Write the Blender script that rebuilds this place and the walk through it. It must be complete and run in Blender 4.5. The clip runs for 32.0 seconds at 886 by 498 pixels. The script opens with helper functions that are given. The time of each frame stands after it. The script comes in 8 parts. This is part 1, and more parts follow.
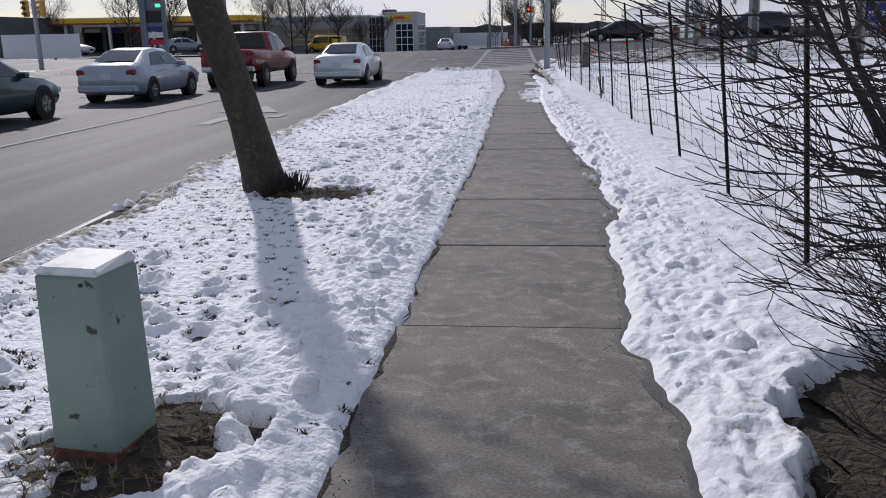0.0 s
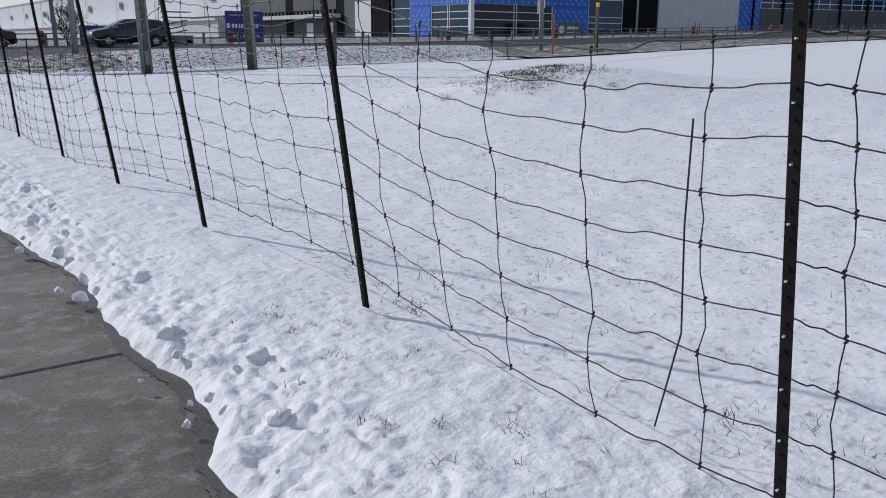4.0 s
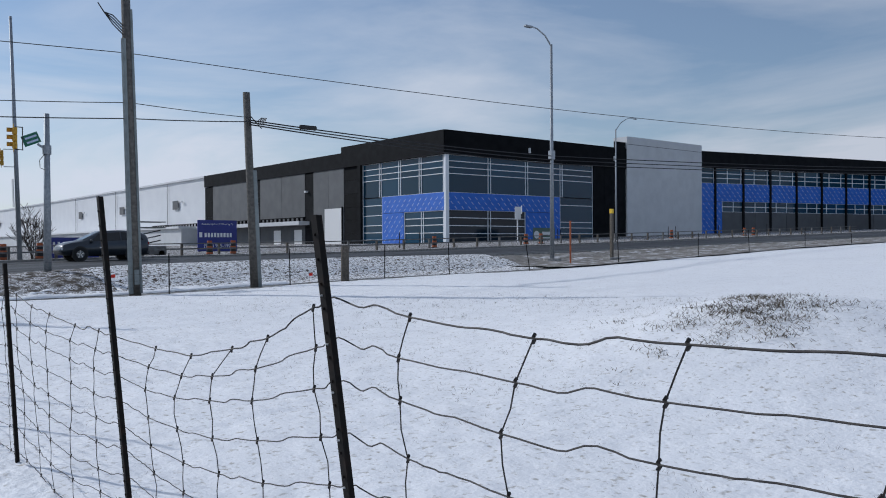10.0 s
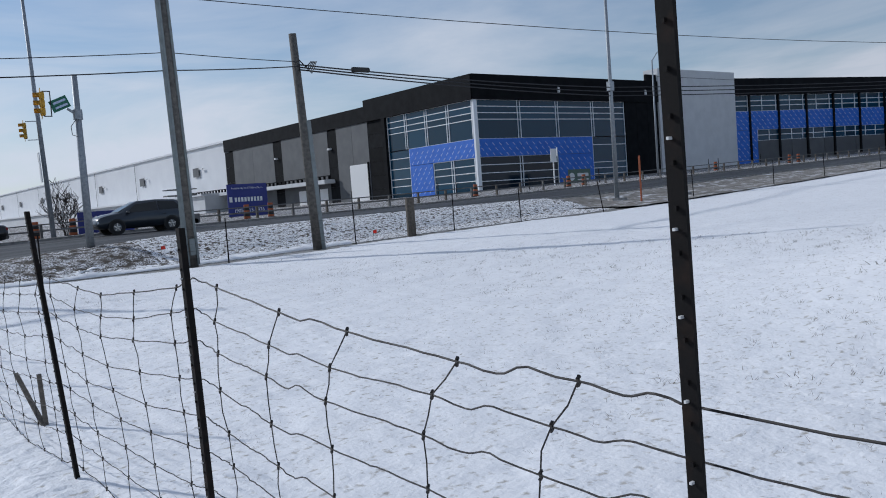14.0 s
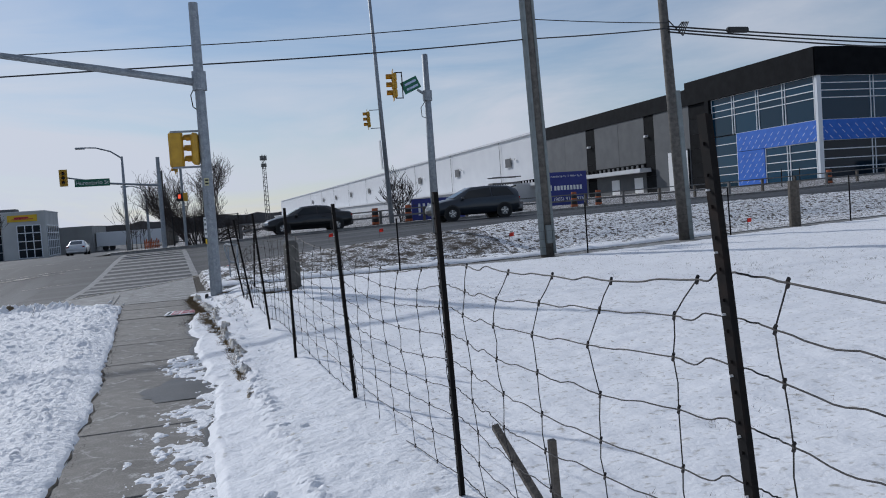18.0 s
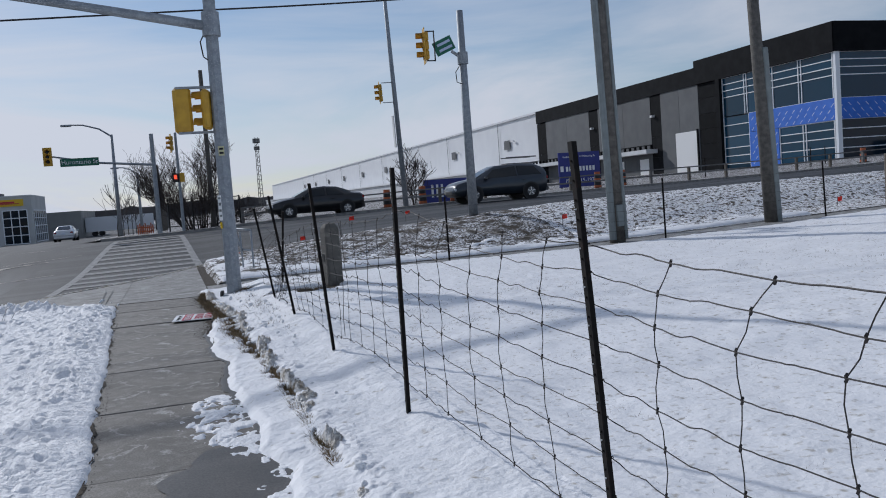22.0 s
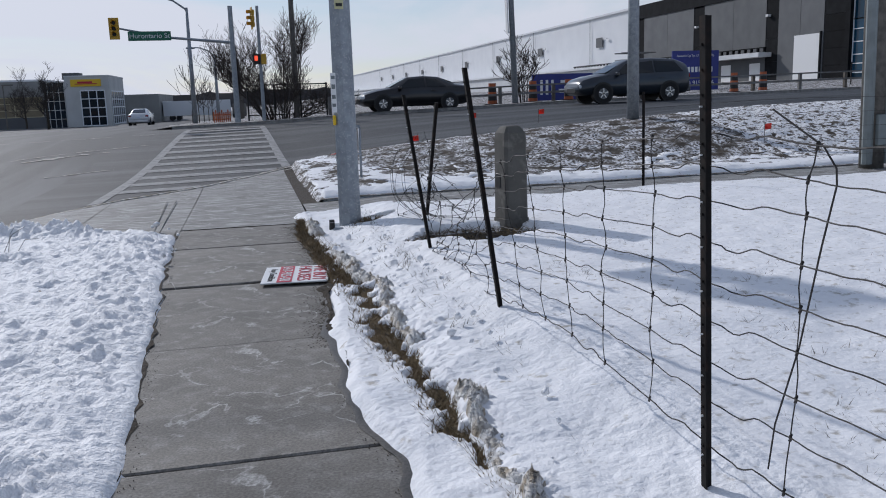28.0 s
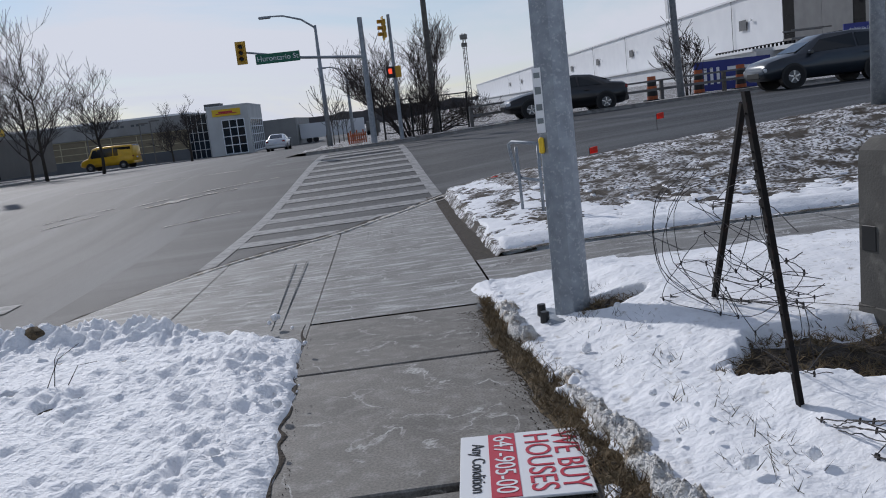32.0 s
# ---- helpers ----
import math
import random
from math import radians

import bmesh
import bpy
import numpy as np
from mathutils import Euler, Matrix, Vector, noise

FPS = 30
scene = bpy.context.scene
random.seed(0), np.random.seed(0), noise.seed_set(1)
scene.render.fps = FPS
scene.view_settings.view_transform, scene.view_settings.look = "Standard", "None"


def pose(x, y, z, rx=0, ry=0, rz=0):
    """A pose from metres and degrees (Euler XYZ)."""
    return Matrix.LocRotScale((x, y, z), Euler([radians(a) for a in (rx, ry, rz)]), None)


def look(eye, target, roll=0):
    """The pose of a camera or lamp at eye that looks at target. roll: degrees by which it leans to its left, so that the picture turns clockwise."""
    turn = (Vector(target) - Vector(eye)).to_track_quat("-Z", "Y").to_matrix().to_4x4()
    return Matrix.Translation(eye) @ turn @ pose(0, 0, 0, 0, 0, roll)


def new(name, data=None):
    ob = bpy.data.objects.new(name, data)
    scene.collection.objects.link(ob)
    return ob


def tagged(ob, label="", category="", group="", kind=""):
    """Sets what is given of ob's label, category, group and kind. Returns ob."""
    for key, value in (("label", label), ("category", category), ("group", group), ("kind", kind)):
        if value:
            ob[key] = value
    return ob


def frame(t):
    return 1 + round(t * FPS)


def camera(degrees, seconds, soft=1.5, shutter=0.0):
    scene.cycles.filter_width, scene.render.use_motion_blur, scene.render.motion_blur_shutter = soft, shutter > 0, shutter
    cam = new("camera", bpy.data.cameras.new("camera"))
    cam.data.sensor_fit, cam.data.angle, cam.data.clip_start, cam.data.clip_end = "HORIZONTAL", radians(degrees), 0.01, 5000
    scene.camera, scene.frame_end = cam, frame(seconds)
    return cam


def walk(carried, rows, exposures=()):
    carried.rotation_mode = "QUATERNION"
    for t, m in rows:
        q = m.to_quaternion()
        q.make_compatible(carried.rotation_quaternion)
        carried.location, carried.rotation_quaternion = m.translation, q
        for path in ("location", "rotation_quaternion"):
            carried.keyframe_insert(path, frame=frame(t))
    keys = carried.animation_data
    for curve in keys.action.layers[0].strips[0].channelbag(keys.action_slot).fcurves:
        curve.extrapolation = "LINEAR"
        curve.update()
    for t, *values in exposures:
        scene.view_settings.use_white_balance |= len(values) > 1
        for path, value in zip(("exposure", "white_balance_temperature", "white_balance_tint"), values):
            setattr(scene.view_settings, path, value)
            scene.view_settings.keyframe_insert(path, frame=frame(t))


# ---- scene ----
cam = camera(55.7, 32.0, soft=1.0)
PATH = [
    (0, (-0.079, -0.522, 1.548), (-0.261, 1.407, 1.054), -1.0),
    (0.5, (-0.177, -0.026, 1.508), (-0.412, 1.899, 1.019), -1.3),
    (1, (-0.285, 0.459, 1.506), (-0.499, 2.388, 1.023), -1.3),
    (1.5, (-0.343, 1.0, 1.488), (-0.527, 2.931, 1.003), -1.4),
    (2, (-0.425, 1.532, 1.475), (-0.357, 3.471, 0.991), -2.3),
    (2.5, (-0.36, 2.062, 1.463), (0.024, 3.974, 1.022), -2.8),
    (3, (-0.323, 2.549, 1.461), (0.277, 4.413, 1.051), -1.4),
    (3.5, (-0.326, 3.071, 1.43), (0.566, 4.798, 0.96), 0.0),
    (5.5, (0.05, 5.054, 1.498), (1.53, 6.341, 1.106), -1.0),
    (6, (0.069, 5.576, 1.51), (1.576, 6.836, 1.13), -0.7),
    (6.5, (0.158, 6.069, 1.525), (1.662, 7.331, 1.144), -0.7),
    (7, (0.188, 6.538, 1.607), (1.596, 7.938, 1.367), 2.7),
    (7.5, (0.161, 7.044, 1.674), (1.555, 8.462, 1.465), 2.9),
    (8, (0.224, 7.55, 1.7), (1.557, 9.034, 1.55), 2.4),
    (8.5, (0.231, 8.034, 1.709), (1.552, 9.532, 1.611), 2.4),
    (9, (0.222, 8.49, 1.736), (1.546, 9.989, 1.681), 1.5),
    (9.5, (0.264, 8.955, 1.753), (1.52, 10.511, 1.737), -0.2),
    (10, (0.265, 9.446, 1.751), (1.522, 11.002, 1.743), -0.3),
    (10.5, (0.295, 9.899, 1.707), (1.535, 11.468, 1.694), -1.1),
    (11, (0.354, 10.34, 1.697), (1.581, 11.92, 1.679), -1.6),
    (11.5, (0.343, 10.826, 1.697), (1.568, 12.407, 1.67), -1.7),
    (12, (0.437, 11.301, 1.68), (1.684, 12.864, 1.659), -1.8),
    (12.5, (0.467, 11.705, 1.679), (1.839, 13.159, 1.623), -1.4),
    (13, (0.442, 12.155, 1.702), (1.931, 13.487, 1.616), -1.2),
    (13.5, (0.487, 12.609, 1.682), (1.827, 14.089, 1.561), -4.6),
    (14, (0.466, 13.036, 1.682), (1.683, 14.619, 1.56), -4.2),
    (14.5, (0.387, 13.494, 1.707), (1.461, 15.176, 1.577), -3.8),
    (15, (0.433, 13.943, 1.698), (1.261, 15.76, 1.588), -5.7),
    (15.5, (0.402, 14.382, 1.664), (1.204, 16.211, 1.549), -5.8),
    (17.5, (0.383, 16.338, 1.586), (1.051, 18.22, 1.493), -3.9),
    (18, (0.36, 16.757, 1.597), (0.953, 18.665, 1.505), -4.0),
    (18.5, (0.241, 17.228, 1.595), (0.828, 19.138, 1.498), -4.0),
    (19, (0.219, 17.694, 1.569), (0.806, 19.603, 1.471), -4.0),
    (19.5, (0.163, 18.15, 1.562), (0.749, 20.06, 1.467), -4.0),
    (20, (0.078, 18.618, 1.552), (0.666, 20.528, 1.457), -3.9),
    (20.5, (0.08, 19.071, 1.564), (0.667, 20.98, 1.465), -4.0),
    (21, (0.024, 19.567, 1.534), (0.612, 21.476, 1.433), -4.0),
    (21.5, (0.003, 20.057, 1.536), (0.606, 21.96, 1.411), -4.0),
    (22, (0.055, 20.526, 1.547), (0.665, 22.426, 1.416), -4.2),
    (22.5, (0.027, 21.016, 1.549), (0.641, 22.915, 1.412), -4.2),
    (23, (0.071, 21.486, 1.541), (0.69, 23.383, 1.397), -4.2),
    (23.5, (0.058, 21.947, 1.538), (0.686, 23.839, 1.382), -4.0),
    (24, (-0.002, 22.41, 1.565), (0.645, 24.294, 1.386), -4.4),
    (24.5, (0.027, 22.876, 1.55), (0.675, 24.76, 1.374), -4.4),
    (25, (-0.022, 23.289, 1.528), (0.605, 25.179, 1.337), -4.4),
    (25.3, (-0.021, 23.6, 1.513), (0.53, 25.507, 1.27), -4.8),
    (25.5, (-0.064, 23.73, 1.521), (0.49, 25.635, 1.267), -4.9),
    (27.5, (-0.016, 25.459, 1.521), (0.539, 27.352, 1.19), -1.3),
    (28, (-0.062, 25.942, 1.523), (0.37, 27.861, 1.162), -1.8),
    (28.5, (-0.051, 26.411, 1.506), (0.304, 28.338, 1.106), -2.7),
    (29, (-0.113, 26.913, 1.478), (0.214, 28.845, 1.076), -3.0),
    (29.5, (-0.177, 27.408, 1.508), (0.146, 29.345, 1.126), -3.1),
    (30, (-0.171, 27.908, 1.534), (0.116, 29.853, 1.169), -3.9),
    (30.5, (-0.234, 28.525, 1.498), (-0.022, 30.485, 1.163), -4.5),
    (31, (-0.185, 28.925, 1.546), (-0.02, 30.891, 1.217), -6.0),
    (31.5, (-0.173, 29.4, 1.544), (-0.056, 31.37, 1.22), -6.0),
    (32, (-0.192, 29.738, 1.594), (-0.078, 31.709, 1.269), -6.5),
]
walk(cam, [(t, look(eye, target, roll)) for t, eye, target, roll in PATH],
     exposures=[(0, -0.42, 6320, 17), (1.5, -0.63, 6220, 16), (3, -0.55, 6180, 15), (6, -0.44, 6060, 13), (8, -0.44, 5930, 11), (14, -0.48, 5890, 10), (18, -0.62, 5960, 11), (24, -0.58, 6000, 12), (28, -0.47, 6050, 13), (32, -0.52, 6110, 13)])

# ---- world, sun, exposure ----
SUN_DIR = Vector((-0.445, 0.895, 0.58)).normalized()
world = bpy.data.worlds.new("sky")
scene.world = world
world.use_nodes = True
wn, wl = world.node_tree.nodes, world.node_tree.links
wn.clear()
w_out = wn.new("ShaderNodeOutputWorld")
w_bg = wn.new("ShaderNodeBackground")
w_sky = wn.new("ShaderNodeTexSky")
w_sky.sky_type = "NISHITA"
w_sky.sun_disc = False
w_sky.sun_elevation = math.asin(SUN_DIR.z)
w_sky.sun_rotation = math.atan2(SUN_DIR.x, SUN_DIR.y)
w_sky.air_density, w_sky.dust_density, w_sky.ozone_density = 1.1, 0.2, 3.5
w_tc = wn.new("ShaderNodeTexCoord")
w_map = wn.new("ShaderNodeMapping")
w_map.inputs["Scale"].default_value = (1.0, 1.0, 5.0)
w_noise = wn.new("ShaderNodeTexNoise")
w_noise.inputs["Scale"].default_value = 1.9
w_noise.inputs["Detail"].default_value = 8
w_noise.inputs["Roughness"].default_value = 0.55
w_noise.inputs["Distortion"].default_value = 0.6
w_ramp = wn.new("ShaderNodeValToRGB")
w_ramp.color_ramp.elements[0].position, w_ramp.color_ramp.elements[0].color = 0.40, (0.17, 0.17, 0.17, 1)
w_ramp.color_ramp.elements[1].position, w_ramp.color_ramp.elements[1].color = 0.68, (0.84, 0.84, 0.84, 1)
w_mix = wn.new("ShaderNodeMix")
w_mix.data_type = "RGBA"
w_mix.inputs[7].default_value = (8.6, 9.0, 9.8, 1)
w_dot = wn.new("ShaderNodeVectorMath")
w_dot.operation = "DOT_PRODUCT"
w_dot.inputs[1].default_value = SUN_DIR
w_fwd = wn.new("ShaderNodeMapRange")
w_fwd.inputs[1].default_value, w_fwd.inputs[2].default_value, w_fwd.inputs[3].default_value, w_fwd.inputs[4].default_value = 0.1, 0.9, 0.98, 1.24
w_bright = wn.new("ShaderNodeVectorMath")
w_bright.operation = "SCALE"
w_bright.inputs[0].default_value = (9.0, 9.25, 9.8)
wl.new(w_tc.outputs["Generated"], w_dot.inputs[0])
wl.new(w_dot.outputs["Value"], w_fwd.inputs[0])
wl.new(w_fwd.outputs[0], w_bright.inputs[3])
wl.new(w_bright.outputs[0], w_mix.inputs[7])
wl.new(w_tc.outputs["Generated"], w_map.inputs["Vector"])
wl.new(w_map.outputs["Vector"], w_noise.inputs["Vector"])
wl.new(w_noise.outputs["Fac"], w_ramp.inputs["Fac"])
w_sep = wn.new("ShaderNodeSeparateXYZ")
w_low = wn.new("ShaderNodeMapRange")
w_low.inputs[1].default_value, w_low.inputs[2].default_value, w_low.inputs[3].default_value, w_low.inputs[4].default_value = 0.0, 0.20, 2.3, 0.85
w_veil = wn.new("ShaderNodeMath")
w_veil.operation, w_veil.use_clamp = "MULTIPLY", True
wl.new(w_tc.outputs["Generated"], w_sep.inputs[0])
wl.new(w_sep.outputs["Z"], w_low.inputs[0])
wl.new(w_low.outputs[0], w_veil.inputs[1])
wl.new(w_ramp.outputs["Color"], w_veil.inputs[0])
wl.new(w_veil.outputs[0], w_mix.inputs[0])
w_lift = wn.new("ShaderNodeVectorMath")
w_lift.operation = "SCALE"
w_lift.inputs[3].default_value = 1.25
wl.new(w_sky.outputs["Color"], w_lift.inputs[0])
wl.new(w_lift.outputs[0], w_mix.inputs[6])
wl.new(w_mix.outputs[2], w_bg.inputs["Color"])
w_bg.inputs["Strength"].default_value = 0.085
wl.new(w_bg.outputs["Background"], w_out.inputs["Surface"])

sun_data = bpy.data.lights.new("sun", "SUN")
sun_data.energy, sun_data.angle, sun_data.color = 3.1, radians(1.2), (1.0, 0.96, 0.9)
sun = new("sun", sun_data)
sun.matrix_world = look((0, 0, 60), Vector((0, 0, 60)) - SUN_DIR)

# ---- materials ----
def mat(name, color, rough=0.6, metal=0.0, color2=None, scale=6.0, detail=6, bump=0.0, bump_scale=30.0, lo=0.35, hi=0.65,
        color3=None, scale3=1.0, lo3=0.5, hi3=0.6, spec=0.5, rand=0.0, coat=0.0, bump_dist=0.02, bump2=0.0, speck=False, stretch3=None, vein=None):
    m = bpy.data.materials.new(name)
    m.use_nodes = True
    n, l = m.node_tree.nodes, m.node_tree.links
    b = n["Principled BSDF"]
    b.inputs["Roughness"].default_value, b.inputs["Metallic"].default_value = rough, metal
    b.inputs["Specular IOR Level"].default_value = spec
    b.inputs["Coat Weight"].default_value = coat
    b.inputs["Base Color"].default_value = (*color, 1)
    tc = n.new("ShaderNodeTexCoord")
    out = None
    if color2:
        t = n.new("ShaderNodeTexNoise")
        t.inputs["Scale"].default_value, t.inputs["Detail"].default_value = scale, detail
        r = n.new("ShaderNodeMapRange")
        r.inputs[1].default_value, r.inputs[2].default_value = lo, hi
        x = n.new("ShaderNodeMix")
        x.data_type = "RGBA"
        x.inputs[6].default_value, x.inputs[7].default_value = (*color, 1), (*color2, 1)
        l.new(tc.outputs["Object"], t.inputs["Vector"])
        l.new(t.outputs["Fac"], r.inputs[0])
        l.new(r.outputs[0], x.inputs[0])
        out = x.outputs[2]
    if color3:
        t = n.new("ShaderNodeTexNoise")
        t.inputs["Scale"].default_value, t.inputs["Detail"].default_value = scale3, 8
        r = n.new("ShaderNodeMapRange")
        r.inputs[1].default_value, r.inputs[2].default_value = lo3, hi3
        x = n.new("ShaderNodeMix")
        x.data_type = "RGBA"
        x.inputs[6].default_value, x.inputs[7].default_value = (*color, 1), (*color3, 1)
        if out:
            l.new(out, x.inputs[6])
        if stretch3:
            mp = n.new("ShaderNodeMapping")
            mp.inputs["Scale"].default_value = stretch3
            l.new(tc.outputs["Object"], mp.inputs["Vector"])
            l.new(mp.outputs["Vector"], t.inputs["Vector"])
        else:
            l.new(tc.outputs["Object"], t.inputs["Vector"])
        l.new(t.outputs["Fac"], r.inputs[0])
        l.new(r.outputs[0], x.inputs[0])
        out = x.outputs[2]
    if vein:
        t = n.new("ShaderNodeTexNoise")
        t.inputs["Scale"].default_value, t.inputs["Detail"].default_value, t.inputs["Distortion"].default_value = 2.6, 8, 0.5
        s0 = n.new("ShaderNodeMath")
        s0.operation = "SUBTRACT"
        s0.inputs[1].default_value = 0.5
        s1 = n.new("ShaderNodeMath")
        s1.operation = "ABSOLUTE"
        r = n.new("ShaderNodeMapRange")
        r.inputs[1].default_value, r.inputs[2].default_value, r.inputs[3].default_value, r.inputs[4].default_value = 0.0, 0.014, 0.85, 0.0
        t2 = n.new("ShaderNodeTexNoise")
        t2.inputs["Scale"].default_value, t2.inputs["Detail"].default_value = 2.2, 6
        r2 = n.new("ShaderNodeMapRange")
        r2.inputs[1].default_value, r2.inputs[2].default_value = 0.46, 0.62
        s2 = n.new("ShaderNodeMath")
        s2.operation = "MULTIPLY"
        x = n.new("ShaderNodeMix")
        x.data_type = "RGBA"
        x.inputs[7].default_value = (*vein, 1)
        l.new(tc.outputs["Object"], t.inputs["Vector"])
        l.new(tc.outputs["Object"], t2.inputs["Vector"])
        l.new(t.outputs["Fac"], s0.inputs[0])
        l.new(s0.outputs[0], s1.inputs[0])
        l.new(s1.outputs[0], r.inputs[0])
        l.new(t2.outputs["Fac"], r2.inputs[0])
        l.new(r.outputs[0], s2.inputs[0])
        l.new(r2.outputs[0], s2.inputs[1])
        l.new(s2.outputs[0], x.inputs[0])
        l.new(out, x.inputs[6])
        out = x.outputs[2]
    if speck:
        t = n.new("ShaderNodeTexNoise")
        t.inputs["Scale"].default_value, t.inputs["Detail"].default_value = 75.0, 3
        r = n.new("ShaderNodeMapRange")
        r.inputs[1].default_value, r.inputs[2].default_value, r.inputs[3].default_value, r.inputs[4].default_value = 0.3, 0.7, 0.66, 1.36
        h = n.new("ShaderNodeHueSaturation")
        l.new(tc.outputs["Object"], t.inputs["Vector"])
        l.new(t.outputs["Fac"], r.inputs[0])
        l.new(r.outputs[0], h.inputs["Value"])
        l.new(out, h.inputs["Color"])
        out = h.outputs["Color"]
    if rand:
        oi = n.new("ShaderNodeObjectInfo")
        r = n.new("ShaderNodeMapRange")
        r.inputs[3].default_value, r.inputs[4].default_value = 1 - rand, 1 + rand
        h = n.new("ShaderNodeHueSaturation")
        h.inputs["Color"].default_value = (*color, 1)
        if out:
            l.new(out, h.inputs["Color"])
        l.new(oi.outputs["Random"], r.inputs[0])
        l.new(r.outputs[0], h.inputs["Value"])
        out = h.outputs["Color"]
    if out:
        l.new(out, b.inputs["Base Color"])
    if bump:
        t = n.new("ShaderNodeTexNoise")
        t.inputs["Scale"].default_value, t.inputs["Detail"].default_value = bump_scale, 3
        u = n.new("ShaderNodeBump")
        u.inputs["Strength"].default_value, u.inputs["Distance"].default_value = min(bump, 1.0), bump_dist
        l.new(tc.outputs["Object"], t.inputs["Vector"])
        l.new(t.outputs["Fac"], u.inputs["Height"])
        if bump2:
            t2 = n.new("ShaderNodeTexNoise")
            t2.inputs["Scale"].default_value, t2.inputs["Detail"].default_value = bump2, 4
            u2 = n.new("ShaderNodeBump")
            u2.inputs["Strength"].default_value, u2.inputs["Distance"].default_value = 1.0, bump_dist * 1.6
            l.new(tc.outputs["Object"], t2.inputs["Vector"])
            l.new(t2.outputs["Fac"], u2.inputs["Height"])
            l.new(u2.outputs["Normal"], u.inputs["Normal"])
        l.new(u.outputs["Normal"], b.inputs["Normal"])
    return m


def glow(name, color, power):
    m = mat(name, color, 0.4)
    b = m.node_tree.nodes["Principled BSDF"]
    b.inputs["Emission Color"].default_value = (*color, 1)
    b.inputs["Emission Strength"].default_value = power
    return m


# color3 specks: bits of soil, and the shade of small dents put into the colour
M_SNOW = mat("snow", (0.92, 0.92, 0.925), 0.7, color2=(0.86, 0.862, 0.87), scale=9, lo=0.45, hi=0.75, bump=1.0, bump_scale=48, bump_dist=0.013, bump2=20, color3=(0.34, 0.31, 0.27), scale3=13.0, lo3=0.70, hi3=0.78)
M_SNOW_FIELD = mat("field_snow", (0.91, 0.91, 0.915), 0.75, color2=(0.87, 0.87, 0.875), scale=1.6, bump=0.9, bump_scale=26, bump_dist=0.008, bump2=7, color3=(0.44, 0.41, 0.36), scale3=16.0, lo3=0.575, hi3=0.73)
M_SNOW_BANK = mat("bank_snow", (0.91, 0.912, 0.92), 0.72, color2=(0.83, 0.835, 0.845), scale=5, bump=1.0, bump_scale=40, bump_dist=0.008, bump2=12, color3=(0.48, 0.45, 0.40), scale3=11.0, lo3=0.63, hi3=0.74)
M_SHOULDER = mat("gravel_shoulder", (0.25, 0.235, 0.215), 0.9, color2=(0.14, 0.125, 0.105), scale=3.0, bump=0.8, bump_scale=14, bump_dist=0.04, color3=(0.62, 0.62, 0.63), scale3=1.6, lo3=0.54, hi3=0.66)
M_STRAW = mat("dark_straw", (0.13, 0.10, 0.062), 0.9, color2=(0.07, 0.055, 0.035), scale=5)
M_SNOW_DIRTY = mat("dirty_snow", (0.66, 0.63, 0.58), 0.8, color2=(0.27, 0.22, 0.15), scale=11, bump=1.0, bump_scale=34, lo=0.44, hi=0.66, bump_dist=0.03)
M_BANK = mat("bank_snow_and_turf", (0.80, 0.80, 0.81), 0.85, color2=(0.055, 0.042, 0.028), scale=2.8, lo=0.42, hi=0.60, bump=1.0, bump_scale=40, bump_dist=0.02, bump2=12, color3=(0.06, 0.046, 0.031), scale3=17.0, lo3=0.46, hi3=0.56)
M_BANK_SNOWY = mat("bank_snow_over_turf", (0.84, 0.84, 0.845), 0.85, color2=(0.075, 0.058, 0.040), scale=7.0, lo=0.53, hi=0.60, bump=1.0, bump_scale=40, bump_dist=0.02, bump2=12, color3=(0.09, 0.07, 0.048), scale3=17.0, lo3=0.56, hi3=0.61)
M_CONC = mat("pavement_concrete", (0.172, 0.153, 0.128), 0.75, color2=(0.100, 0.089, 0.075), scale=2.6, lo=0.40, hi=0.66, bump=0.2, bump_scale=130, color3=(0.28, 0.262, 0.232), scale3=9.0, lo3=0.50, hi3=0.80, rand=0.10, bump_dist=0.006, speck=True, vein=(0.29, 0.275, 0.25))
M_CONC_WORN = mat("salt_stained_concrete", (0.172, 0.158, 0.137), 0.72, color2=(0.112, 0.102, 0.088), scale=2.2, lo=0.40, hi=0.66, bump=0.25, bump_scale=120, color3=(0.27, 0.26, 0.235), scale3=9.0, lo3=0.48, hi3=0.80, rand=0.08, bump_dist=0.006, speck=True, vein=(0.56, 0.55, 0.52))
M_CONC_SALT = mat("salted_concrete", (0.225, 0.22, 0.205), 0.72, color2=(0.145, 0.138, 0.127), scale=2.2, bump=0.35, bump_scale=70, color3=(0.44, 0.44, 0.43), scale3=4.0, lo3=0.50, hi3=0.72, rand=0.05, stretch3=(0.6, 2.4, 1.0), bump_dist=0.006, speck=True, vein=(0.50, 0.49, 0.47))
M_CRUST = mat("icy_crust", (0.86, 0.84, 0.80), 0.5, color2=(0.42, 0.34, 0.235), scale=8, lo=0.47, hi=0.66, bump=1.0, bump_scale=55, bump_dist=0.03, bump2=24)
M_CURB = mat("kerb_concrete", (0.38, 0.37, 0.35), 0.8, color2=(0.22, 0.21, 0.2), scale=5, bump=0.4, bump_scale=40)
# color3 streaks: salt and tyre tracks, plus the road's sheen put into the colour
ASPHALT = dict(color2=(0.029, 0.031, 0.0335), scale=4.0, bump=0.5, bump_scale=60, color3=(0.102, 0.105, 0.109), scale3=1.3, lo3=0.46, hi3=0.72, spec=0.32, speck=True)
M_ROAD = mat("asphalt", (0.036, 0.039, 0.042), 0.70, stretch3=(0.9, 0.03, 1.0), **ASPHALT)
